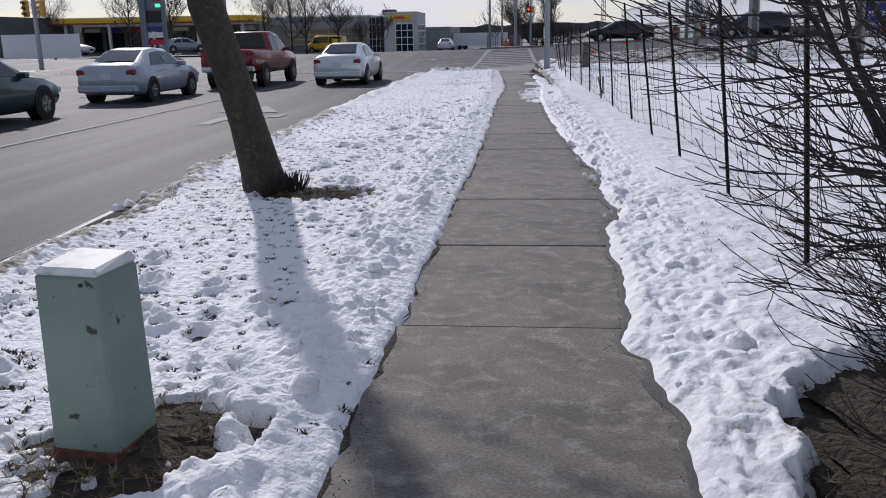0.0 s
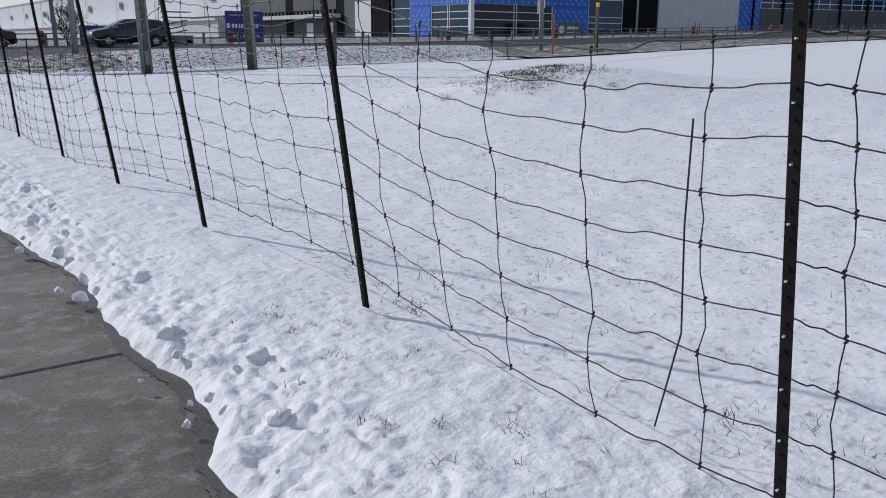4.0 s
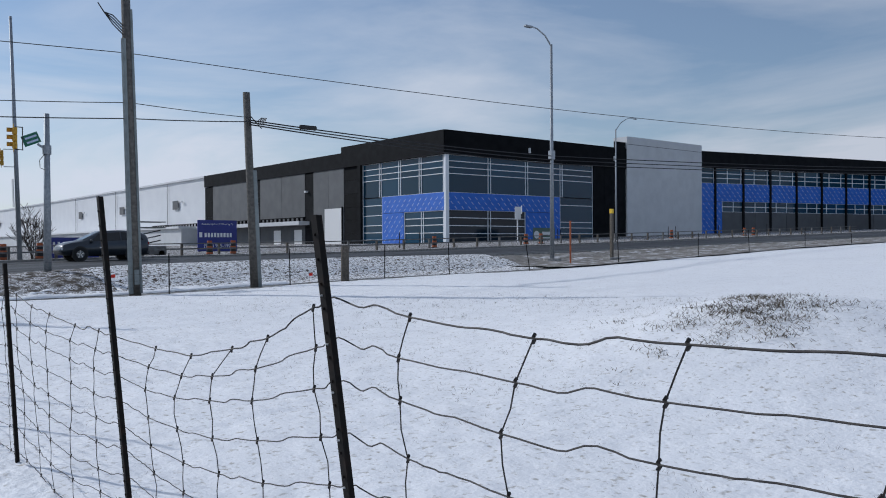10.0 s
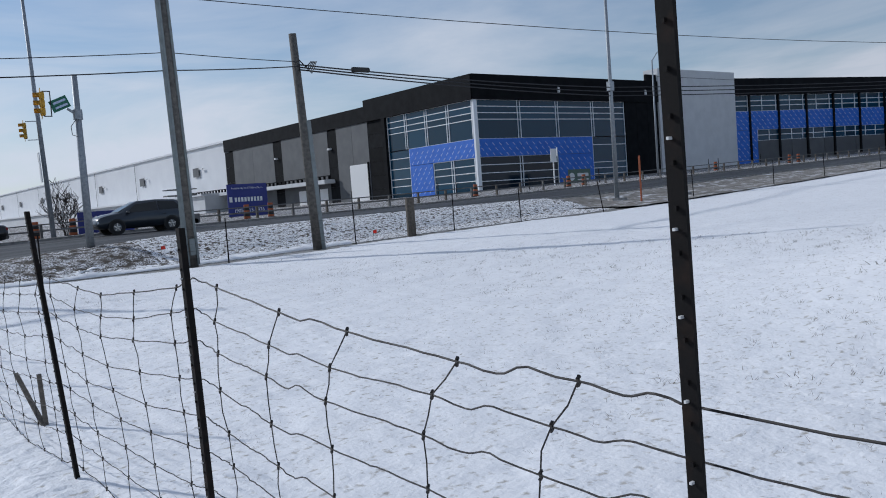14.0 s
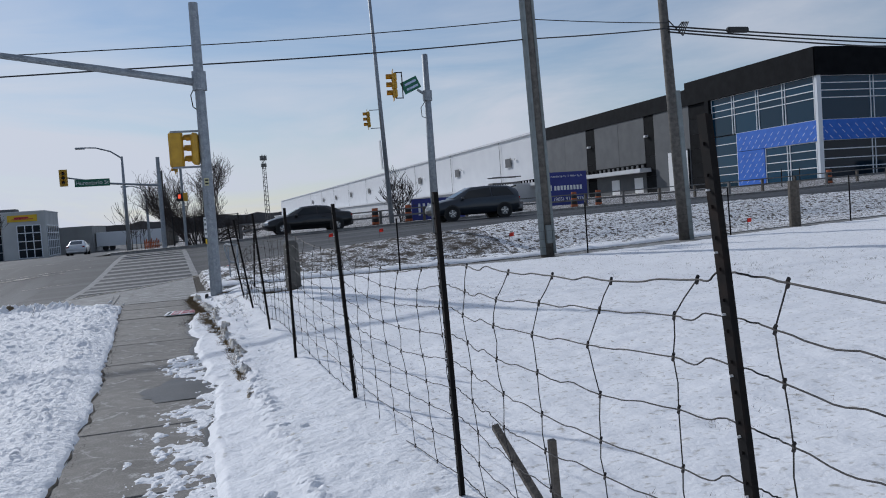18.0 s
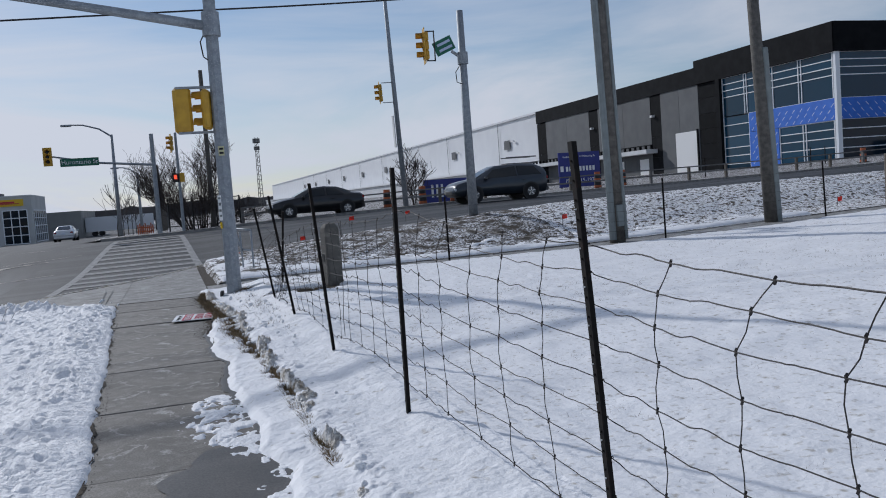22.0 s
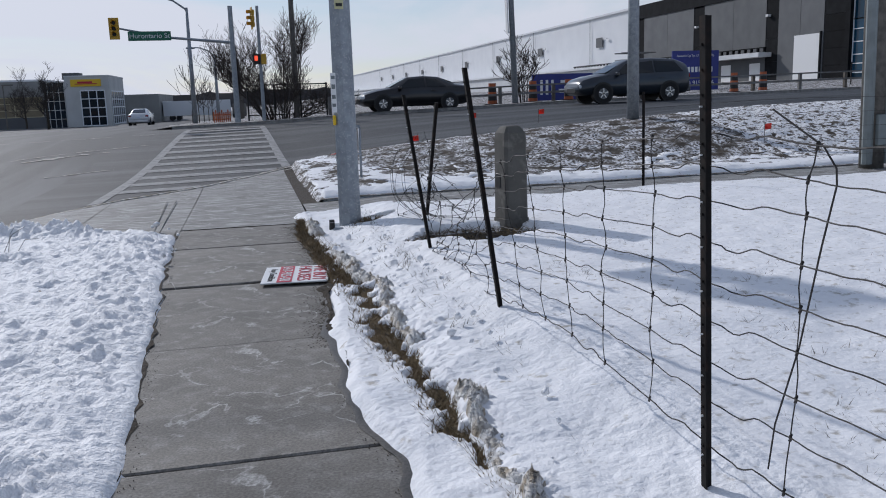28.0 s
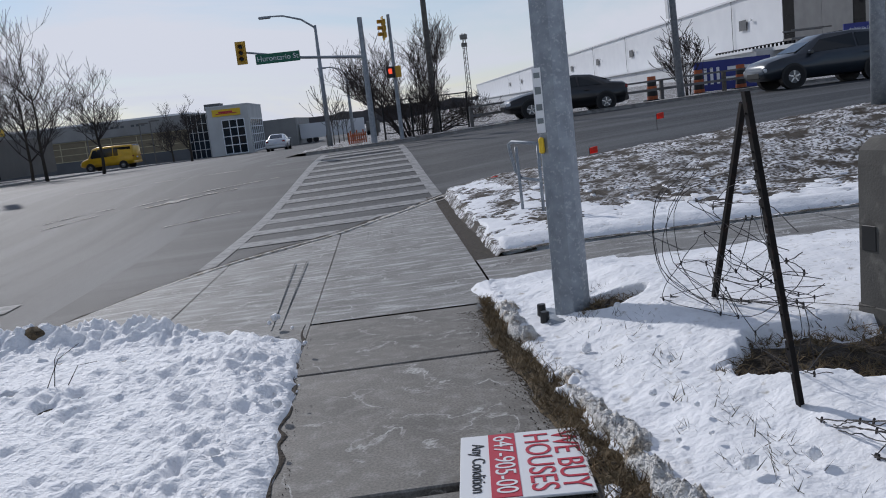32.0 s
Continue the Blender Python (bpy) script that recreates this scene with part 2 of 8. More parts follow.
M_ROAD_CROSS = mat("cross_street_asphalt", (0.037, 0.039, 0.042), 0.70, stretch3=(0.035, 0.7, 1.0), **{**ASPHALT, "color3": (0.097, 0.100, 0.104)})
M_TAN = mat("tan_cladding", (0.23, 0.19, 0.12), 0.6, color2=(0.19, 0.155, 0.10), scale=0.8)
M_CREAM = mat("cream_mullion", (0.48, 0.43, 0.28), 0.6)
M_PYLON = mat("pylon_slate_grey", (0.16, 0.20, 0.24), 0.5, color2=(0.13, 0.165, 0.20), scale=1.5)
M_PAINT = mat("worn_road_paint", (0.29, 0.29, 0.285), 0.75, color2=(0.13, 0.13, 0.128), scale=7, lo=0.40, hi=0.68, bump=0.2, bump_scale=60)
M_WET = mat("wet_concrete", (0.105, 0.094, 0.080), 0.42, color2=(0.072, 0.065, 0.055), scale=3, bump=0.2, bump_scale=110, bump_dist=0.004, speck=True, spec=0.4)
M_DIRT = mat("bare_earth", (0.030, 0.023, 0.017), 0.95, color2=(0.062, 0.047, 0.031), scale=22, bump=1.0, bump_scale=45)
M_VERGE_GRASS = mat("matted_wet_grass", (0.085, 0.065, 0.040), 0.9, color2=(0.045, 0.036, 0.024), scale=6)
M_TURF = mat("brown_turf", (0.145, 0.103, 0.055), 0.95, color2=(0.040, 0.030, 0.019), scale=24, lo=0.46, hi=0.64, bump=1.0, bump_scale=60, bump_dist=0.02, color3=(0.20, 0.155, 0.09), scale3=45, lo3=0.55, hi3=0.66)
M_GRASS = mat("dead_grass", (0.23, 0.165, 0.088), 0.9, color2=(0.12, 0.09, 0.05), scale=5, rand=0.2)
M_BARK = mat("tree_bark", (0.062, 0.050, 0.039), 0.9, color2=(0.035, 0.029, 0.023), scale=18, bump=1.0, bump_scale=35, color3=(0.115, 0.085, 0.030), scale3=26, lo3=0.58, hi3=0.74)
M_TWIG = mat("twig_bark", (0.055, 0.042, 0.038), 0.85, color2=(0.035, 0.028, 0.025), scale=30)
M_POST = mat("fence_post_steel", (0.009, 0.008, 0.008), 0.8, metal=0.0, color2=(0.022, 0.014, 0.011), spec=0.2, scale=20, lo=0.5, hi=0.7, bump=0.15, bump_scale=90, bump_dist=0.003)
M_WIRE = mat("fence_wire", (0.013, 0.012, 0.012), 0.65, metal=0.0, color2=(0.03, 0.022, 0.018), scale=40)
M_WHITEDOT = mat("white_stud_paint", (0.75, 0.75, 0.74), 0.6)
M_GALV = mat("galvanised_steel", (0.34, 0.37, 0.40), 0.55, metal=0.35, color2=(0.24, 0.265, 0.29), scale=9, bump=0.1, bump_scale=30, color3=(0.46, 0.48, 0.50), scale3=38, lo3=0.55, hi3=0.72)
M_WOODPOLE = mat("weathered_pole_wood", (0.145, 0.135, 0.12), 0.9, color2=(0.085, 0.08, 0.072), scale=9, bump=0.8, bump_scale=30)
M_OLDWOOD = mat("grey_timber", (0.16, 0.14, 0.115), 0.9, color2=(0.10, 0.085, 0.07), scale=14, bump=0.8, bump_scale=40)
M_CONDUIT = mat("conduit_grey", (0.22, 0.25, 0.25), 0.6, color2=(0.17, 0.19, 0.19), scale=4)
M_CABLE = mat("black_cable", (0.015, 0.015, 0.017), 0.6)
M_YELLOW = mat("signal_yellow", (0.62, 0.36, 0.03), 0.5, color2=(0.5, 0.28, 0.025), scale=6)
M_BLACK = mat("black_plastic", (0.012, 0.012, 0.012), 0.5)
M_GREENSIGN = mat("street_sign_green", (0.01, 0.13, 0.075), 0.45)
M_WHITE = mat("white_paint", (0.8, 0.8, 0.79), 0.5)
M_RED = mat("red_print", (0.50, 0.02, 0.045), 0.5)
M_FLAG = mat("marker_flag_red", (0.75, 0.05, 0.03), 0.6)
M_ORANGE = mat("traffic_orange", (0.50, 0.12, 0.03), 0.55, color2=(0.32, 0.08, 0.03), scale=8)
M_BOX = mat("pedestal_green_paint", (0.235, 0.31, 0.265), 0.6, color2=(0.185, 0.245, 0.215), scale=3, bump=0.15, bump_scale=40, color3=(0.05, 0.045, 0.038), scale3=10, lo3=0.64, hi3=0.68)
M_BOXCAP = mat("pedestal_cap_faded", (0.74, 0.75, 0.72), 0.6, color2=(0.42, 0.46, 0.42), scale=9, lo=0.5, hi=0.7)
M_RUST = mat("rusted_base", (0.10, 0.035, 0.022), 0.9, color2=(0.16, 0.07, 0.04), scale=20, bump=0.5)
M_BOLLARD = mat("aged_concrete_pillar", (0.124, 0.118, 0.105), 0.85, color2=(0.085, 0.08, 0.07), scale=4, bump=0.3, bump_scale=70, bump_dist=0.008, color3=(0.17, 0.16, 0.14), scale3=11, lo3=0.56, hi3=0.7)
M_PANEL_DARK = mat("charcoal_panel", (0.007, 0.0078, 0.0095), 0.7, color2=(0.012, 0.013, 0.015), scale=1.0, rand=0.25, spec=0.06)
M_PANEL_MID = mat("mid_grey_precast", (0.12, 0.125, 0.13), 0.75, color2=(0.095, 0.10, 0.105), scale=0.5, rand=0.1)
M_PANEL_LIGHT = mat("light_grey_precast", (0.66, 0.67, 0.68), 0.8, color2=(0.60, 0.61, 0.62), scale=0.7)
M_WALL_WHITE = mat("white_tilt_up_wall", (0.76, 0.77, 0.78), 0.8, color2=(0.72, 0.73, 0.745), scale=0.3)
M_GLASS = mat("tinted_curtain_glass", (0.010, 0.050, 0.092), 0.10, spec=0.28, rand=0.3)
M_GLASS_DARK = mat("dark_glass", (0.006, 0.016, 0.028), 0.10, spec=0.28, rand=0.3)
M_MULLION = mat("white_mullion", (0.80, 0.83, 0.86), 0.45)
M_BLUE = mat("blue_sheathing_membrane", (0.018, 0.125, 0.56), 0.5, color2=(0.03, 0.16, 0.64), scale=1.5)
M_BLUEPRINT = mat("pale_print", (0.5, 0.58, 0.75), 0.6)
M_NAVY = mat("navy_sign", (0.022, 0.03, 0.19), 0.5, color2=(0.03, 0.04, 0.23), scale=1)
M_GATE = mat("green_banner", (0.10, 0.16, 0.12), 0.6)
M_RAIL = mat("guard_rail_steel", (0.20, 0.20, 0.20), 0.6, metal=0.4, color2=(0.13, 0.12, 0.11), scale=3)
M_DHL_WHITE = mat("office_white", (0.58, 0.59, 0.58), 0.7, color2=(0.5, 0.51, 0.5), scale=0.5)
M_DHL_GREY = mat("warehouse_grey", (0.30, 0.30, 0.29), 0.8, color2=(0.24, 0.24, 0.23), scale=0.4)
M_DHL_DARK = mat("warehouse_brown_grey", (0.16, 0.155, 0.14), 0.8, color2=(0.13, 0.125, 0.115), scale=0.5)
M_STRAWTAG = mat("pale_yellow_plate", (0.55, 0.53, 0.30), 0.6)
M_SIGNYEL = mat("sign_yellow", (0.80, 0.52, 0.02), 0.5)
M_FARWOOD = mat("far_woods", (0.055, 0.055, 0.06), 0.95, color2=(0.09, 0.085, 0.085), scale=0.05)
M_FARGROUND = mat("far_ground", (0.40, 0.40, 0.41), 0.9, color2=(0.16, 0.14, 0.11), scale=0.02, color3=(0.7, 0.7, 0.72), scale3=0.05)
M_TYRE = mat("tyre_rubber", (0.016, 0.016, 0.017), 0.85, bump=0.2)
M_RIM = mat("wheel_rim", (0.16, 0.165, 0.17), 0.45, metal=0.7)
M_CARGLASS = mat("car_glass", (0.015, 0.018, 0.02), 0.08)
M_CHROME = mat("chrome", (0.55, 0.56, 0.57), 0.25, metal=0.9)
M_TAIL = mat("tail_lamp_red", (0.20, 0.006, 0.010), 0.15, color2=(0.26, 0.01, 0.014), scale=9)
M_HEAD = mat("headlamp_glass", (0.6, 0.62, 0.65), 0.15)
M_PLATE = mat("number_plate", (0.62, 0.65, 0.72), 0.5)
M_SIG_AMBER = glow("amber_lens_lit", (1.0, 0.45, 0.12), 2.0)
M_SIG_GREEN = glow("green_lens_lit", (0.05, 0.8, 0.35), 2.0)
M_SIG_RED = glow("red_hand_lit", (0.9, 0.08, 0.03), 1.6)


def paint(name, c):
    return mat(name, c, 0.32, metal=0.25, color2=tuple(v * 0.85 for v in c), scale=2, coat=0.5)


# ---- building helpers ----
def part(name, bm, material, parent=None, label="", smooth=False):
    me = bpy.data.meshes.new(name)
    bm.to_mesh(me)
    bm.free()
    return part_mesh(name, me, material, parent, label, smooth)


def part_mesh(name, me, material, parent=None, label="", smooth=False):
    if material and not me.materials:
        me.materials.append(material)
    if smooth:
        me.polygons.foreach_set("use_smooth", [True] * len(me.polygons))
    ob = new(name, me)
    ob.parent = parent
    return tagged(ob, label)


def thing(name, at, label, category, group="", kind="", rz=0.0):
    ob = new(name)
    ob.empty_display_size = 0.2
    ob.matrix_basis = pose(*at, 0, 0, rz)
    return tagged(ob, label, category, group, kind)


def box(bm, c, s, m=None, bevel=0.0):
    mm = Matrix.Translation(c) @ Matrix.Diagonal((*s, 1))
    if m is not None:
        mm = m @ mm
    r = bmesh.ops.create_cube(bm, size=1.0, matrix=mm)
    if bevel:
        es = {e for v in r["verts"] for e in v.link_edges}
        bmesh.ops.bevel(bm, geom=list(es), offset=bevel, segments=1, affect="EDGES")
    return bm


def boxes(*items, bevel=0.0):
    bm = bmesh.new()
    for c, s in items:
        box(bm, c, s, bevel=bevel)
    return bm


def tube(bm, pts, radii, seg=6, caps=True):
    """A swept round bar through pts."""
    pts = [Vector(p) for p in pts]
    if not hasattr(radii, "__len__"):
        radii = [radii] * len(pts)
    rings, ref = [], None
    for i, p in enumerate(pts):
        d = (pts[min(i + 1, len(pts) - 1)] - pts[max(i - 1, 0)])
        d = d.normalized() if d.length > 1e-9 else Vector((0, 0, 1))
        if ref is None:
            ref = d.orthogonal().normalized()
        side = (ref - d * ref.dot(d))
        side = side.normalized() if side.length > 1e-6 else d.orthogonal().normalized()
        ref = side
        up = d.cross(side)
        rings.append([bm.verts.new(p + radii[i] * (math.cos(a) * side + math.sin(a) * up)) for a in (2 * math.pi * k / seg for k in range(seg))])
    for a, b in zip(rings, rings[1:]):
        for k in range(seg):
            bm.faces.new((a[k], a[(k + 1) % seg], b[(k + 1) % seg], b[k]))
    if caps:
        bm.faces.new(list(reversed(rings[0])))
        bm.faces.new(rings[-1])
    return bm


def bar(p0, p1, r0, r1=None, seg=8):
    return tube(bmesh.new(), [p0, p1], [r0, r1 if r1 is not None else r0], seg)


def lettering(name, text, size, m, parent, material, depth=0.004):
    """Raised letters in the x-y plane of m, from the built-in font."""
    cu = bpy.data.curves.new(name, "FONT")
    cu.body, cu.size, cu.extrude, cu.align_x, cu.align_y = text, size, depth, "CENTER", "CENTER"
    tmp = new(name, cu)
    dg = bpy.context.evaluated_depsgraph_get()
    me = bpy.data.meshes.new_from_object(tmp.evaluated_get(dg))
    bpy.data.objects.remove(tmp)
    me.transform(m)
    me.materials.clear()
    return part_mesh(name, me, material, parent)


def grid_mesh(name, X, Y, Z, material, parent=None, smooth=True):
    """A sheet from 2D arrays of x, y, z."""
    nu, nv = X.shape
    co = np.stack([X, Y, Z], -1).reshape(-1, 3)
    idx = np.arange(nu * nv).reshape(nu, nv)
    f = np.stack([idx[:-1, :-1], idx[1:, :-1], idx[1:, 1:], idx[:-1, 1:]], -1).reshape(-1, 4)
    me = bpy.data.meshes.new(name)
    me.vertices.add(len(co))
    me.vertices.foreach_set("co", co.ravel())
    me.loops.add(f.size)
    me.loops.foreach_set("vertex_index", f.ravel())
    me.polygons.add(len(f))
    me.polygons.foreach_set("loop_start", np.arange(0, f.size, 4))
    me.polygons.foreach_set("loop_total", np.full(len(f), 4))
    me.update(calc_edges=True)
    return part_mesh(name, me, material, parent, "", smooth)


def lerp_table(x, table):
    xs, ys = zip(*table)
    return np.interp(x, xs, ys)


def smooth01(t):
    t = np.clip(t, 0, 1)
    return t * t * (3 - 2 * t)


class Relief:
    """Smooth value noise on a lattice, for relief of snow and earth."""
    def __init__(self, seed, size=256):
        self.n = size
        self.v = np.random.RandomState(seed).rand(size, size)

    def at(self, x, y):
        xi, yi = np.floor(x).astype(int), np.floor(y).astype(int)
        fx, fy = smooth01(x - xi), smooth01(y - yi)
        g = lambda a, b: self.v[a % self.n, b % self.n]
        return (g(xi, yi) * (1 - fx) + g(xi + 1, yi) * fx) * (1 - fy) + (g(xi, yi + 1) * (1 - fx) + g(xi + 1, yi + 1) * fx) * fy


R1, R2, R3 = Relief(1), Relief(2), Relief(3)


def bumps(x, y):
    return 0.5 * (R1.at(x * 2.1, y * 2.1) - 0.5) + 0.32 * (R2.at(x * 5.7, y * 5.7) - 0.5) + 0.18 * (R3.at(x * 14, y * 14) - 0.5)


# ---- heights of the land ----
NEAR = [(1, 0), (4, 0.33), (8, 0.62), (12, 0.85), (20, 1.0), (35, 1.12), (55, 1.65), (70, 2.0), (120, 3.2), (205, 5.3), (400, 8)]
FAR = [(-60, 0.2), (-20, 0.3), (-4, 0.5), (1, 0.6), (5, 0.80), (14, 1.02), (35, 1.25), (55, 1.7), (70, 2.05), (120, 3.3), (205, 5.3), (400, 8)]
FIELD = [(0.4, 0.02), (0.8, 0.08), (1.5, 0.11), (6, 0.13), (10, 0.17), (20, 0.45), (28, 0.58), (41, 1.03), (53, 1.5), (70, 2.0), (120, 3.2), (205, 5.3), (400, 8)]
BEYOND = [(60, 0.0), (85, -0.35), (110, -0.8), (160, -1.9), (400, -3)]


def kerb_y(x):
    return lerp_table(x, [(-4.2, 36.0), (-3.6, 37.6), (-3.0, 39.2), (-2.2, 40.6), (-1.0, 41.9), (0.0, 43.6), (0.8, 45.0), (1.8, 45.4), (3, 45.2), (6, 45.0), (400, 45.0)])


def road_z(x, y):
    a = np.where(x < -4, -0.1, np.where(x < 1, -0.1 + 0.1 * (x + 4) / 5, lerp_table(x, NEAR)))
    b = lerp_table(x, FAR)
    z = a + (b - a) * smooth01((y - 43) / 16)
    fade = 1 - smooth01((x - 5) / 45)
    return z + lerp_table(y, BEYOND) * fade


def field_z(x, y):
    return lerp_table(x, FIELD) + 0.12 * smooth01((y - 27.5) / 4) * smooth01((36.8 - y) / 0.9) * smooth01((x - 0.75) / 0.4) * smooth01((8 - x) / 4)


# ---- the ground, roads and pavements ----
def spaced(*runs):
    out = []
    for a, b, n in runs:
        out += list(np.linspace(a, b, n, endpoint=False))
    return np.array(out + [runs[-1][1]])


gx = spaced((-1500, -200, 8), (-200, -30, 10), (-30, 60, 10), (60, 300, 10), (300, 1500, 8))
gy = spaced((-1500, -100, 8), (-100, 60, 12), (60, 200, 10), (200, 2500, 12))
GX, GY = np.meshgrid(gx, gy, indexing="ij")
GZ = np.where(GX > 4, lerp_table(GX, FIELD), -0.1) + np.where(GY > 60, lerp_table(GY, BEYOND), 0) * np.where(GX < 60, 1, 0) - 0.75
tagged(grid_mesh("ground", GX, GY, GZ, M_FARGROUND), "snow-dusted open ground reaching to the horizon", "ground", kind="structure")


def sheet(name, xs, ys, zf, material, label, category, parent=None):
    X, Y = np.meshgrid(xs, ys, indexing="ij")
    return tagged(grid_mesh(name, X, Y, zf(X, Y), material, parent), label, category, kind="structure")


# the street walked beside, running ahead, and the wide cross street
sheet("road_street", spaced((-24, -3.95, 14)), spaced((-40, 30, 20), (30, 62, 24), (62, 160, 20), (160, 420, 10)), road_z, M_ROAD,
      "grey salt-stained asphalt street with painted sheen streaks", "road")
RX, RT = np.meshgrid(spaced((-3.95, 2, 24), (2, 20, 24), (20, 120, 30), (120, 330, 14)), np.linspace(0, 1, 14), indexing="ij")
RY = kerb_y(RX) - 0.05 + RT * (62 - kerb_y(RX) + 0.05)
tagged(grid_mesh("road_cross_street", RX, RY, road_z(RX, RY) + 0.002, M_ROAD_CROSS), "wide grey asphalt cross street climbing away", "road", kind="structure")
sheet("road_cross_street_west", spaced((-160, -24, 20)), spaced((44, 62, 6)), road_z, M_ROAD, "grey asphalt cross street", "road")
# far corner and the land beyond the cross street
sheet("ground_far_side", spaced((-3.4, 6, 14), (6, 66, 24), (66, 330, 20)), spaced((61.2, 66, 5), (66, 91, 8), (91, 170, 8), (170, 640, 10)),
      lambda x, y: np.maximum(road_z(x, y), -9) + 0.10 + 0.25 * np.clip(bumps(x * 0.5, y * 0.5), 0, 1) * (y > 62), M_BANK, "trampled snow and mud of a building site", "ground")
sheet("ground_median_left", spaced((-90, -24, 20)), spaced((-40, 44, 20)), lambda x, y: 0.05 + 0.25 * np.clip(bumps(x * 0.4, y * 0.4), 0, 1) + 0 * x, M_SNOW_FIELD,
      "snow-covered verge across the street", "ground")
sheet("ground_left_block", spaced((-120, -23.6, 24)), spaced((61.5, 160, 30), (160, 420, 10)), lambda x, y: road_z(x, y) + 0.12 + 0.1 * bumps(x * 0.3, y * 0.3), M_BANK,
      "patchy snow and gravel lot", "ground")

sheet("road_gutter", spaced((-3.95, -3.72, 3)), spaced((-12, 10.5, 6)), lambda x, y: road_z(x, y) + 0.002, M_ROAD, "grey asphalt gutter beside the kerb", "road")

# concrete kerb along the street and round the corner
def kerb(name, pts, label, top=0.125):
    bm = bmesh.new()
    prev = None
    for i, (x, y) in enumerate(pts):
        d = Vector(pts[min(i + 1, len(pts) - 1)]) - Vector(pts[max(i - 1, 0)])
        n = Vector((-d.y, d.x)).normalized()
        z = float(road_z(np.array(x), np.array(y)))
        sec = [(0.0, -0.1), (0.01, top - 0.025), (0.03, top), (-0.15, top + 0.005), (-0.16, -0.1)]
        ring = [bm.verts.new((x + n.x * u, y + n.y * u, z + v)) for u, v in sec]
        if prev:
            for k in range(len(sec) - 1):
                bm.faces.new((prev[k], ring[k], ring[k + 1], prev[k + 1]))
        prev = ring
    bmesh.ops.recalc_face_normals(bm, faces=bm.faces)
    return tagged(part(name, bm, M_CURB), label, "kerb", kind="structure")


kerb("kerb_street", [(-3.95 - 0.012 * y + 0.15 * float(smooth01((11 - y) / 5)), y) for y in np.linspace(-10, 35.5, 60)], "pale concrete kerb edging the street", 0.075)
kerb("kerb_cross_street", [(x, float(kerb_y(x))) for x in np.concatenate([np.linspace(1.4, 8, 14), np.linspace(9, 120, 40)])], "concrete kerb of the cross street")
kerb("kerb_far_side", [(x, 61.0) for x in np.linspace(120, -3, 60)], "concrete kerb on the far side of the cross street")
kerb("kerb_left_block", [(-23.4, y) for y in np.linspace(64, 200, 30)], "kerb before the lots across the street")
kerb("kerb_opposite", [(-23.8, y) for y in np.linspace(-30, 43, 20)], "kerb across the street")

# pavement: concrete slabs with open joints
JOINT, FIRST = 1.83, 3.82
pavement = tagged(part("pavement", boxes(((-0.08, 17.0, -0.16), (1.66, 60.0, 0.12))), M_DIRT), "grey concrete pavement slabs with open joints", "pavement", kind="structure")
PAVE_X = [(0, 0.07), (13, 0.05), (24, -0.14), (29, -0.2)]
slab_mesh = None
for k in range(-6, 18):
    if slab_mesh is None:
        bm = boxes(((0, 0, -0.05), (1.5, JOINT - 0.014, 0.10)), bevel=0.008)
        slab = part("slab", bm, M_CONC, pavement)
        slab_mesh = slab.data
    else:
        slab = part_mesh("slab", slab_mesh, None, pavement)
    if k >= 9:
        slab.material_slots[0].link = "OBJECT"
        slab.material_slots[0].material = M_CONC_WORN
    slab.location = (float(lerp_table(FIRST + (k + 0.5) * JOINT, PAVE_X)), FIRST + (k + 0.5) * JOINT, 0.003 * ((k * 7) % 3) - 0.003)
    slab.scale.x = float(lerp_table(slab.location.y, [(14, 1.13), (24, 1.0)]))
    if k == 16:
        slab.location.y, slab.scale.y = 34.10, 1.035
    if k == 17:
        slab.location.y, slab.scale.y = 35.735, 0.745

# corner apron of salted concrete, scored across, down to the dropped kerb
apron = tagged(part("pavement_corner", boxes(((0, 37, -0.4), (0.3, 0.3, 0.1))), M_DIRT), "salt-whitened concrete corner ramp", "pavement", kind="structure")
for i, (x0, x1, y0) in enumerate([(-3.55, -2.3, 35.9), (-2.29, -0.95, 35.5), (-0.94, 0.62, 36.425)]):
    ys_n = 12
    X = np.linspace(x0, x1, 10)[:, None] * np.ones(ys_n)
    Yend = kerb_y(X[:, :1]) + 0.02
    Y = np.array([y0]) + (Yend - y0) * np.linspace(0, 1, ys_n)[None]
    t = np.linspace(0, 1, ys_n)[None] * np.ones_like(X)
    Z = np.maximum(road_z(X, Y) + 0.02, 0.01 - 0.05 * t)
    ob = grid_mesh("slab", X, Y, Z, M_CONC_SALT, apron, False)
# tactile ribs in the ramp
for k in range(7):
    x, y = -0.55 + 0.17 * k, 41.4 + 0.18 * k
    decal_z = max(float(road_z(np.array(x), np.array(y))) + 0.02, 0.01 - 0.05 * (y - 36.425) / (float(kerb_y(x)) - 36.405))
    part("rib", boxes(((x, y, decal_z), (0.03, 0.8, 0.006)), bevel=0.002), M_CONC_SALT, apron)
for x0, x1 in ((-1.26, -1.40), (-1.19, -1.26)):
    part("rib", tube(bmesh.new(), [(x0, 36.4, 0.006), ((x0 + x1) / 2, 38.1, 0.004), (x1, 39.8, 0.0)], 0.007, 4), M_CONC_SALT, apron)
# gutter line with packed slush along the dropped kerb
bm = bmesh.new()
tube(bm, [(x, float(kerb_y(x)) + 0.03, float(road_z(np.array(x), kerb_y(x))) + 0.012) for x in np.linspace(-3.9, 1.3, 40)], 0.035, 5)
tagged(part("gutter_slush", bm, M_SNOW_DIRTY, smooth=True), "thin ridge of grey slush in the gutter", "slush", kind="structure")

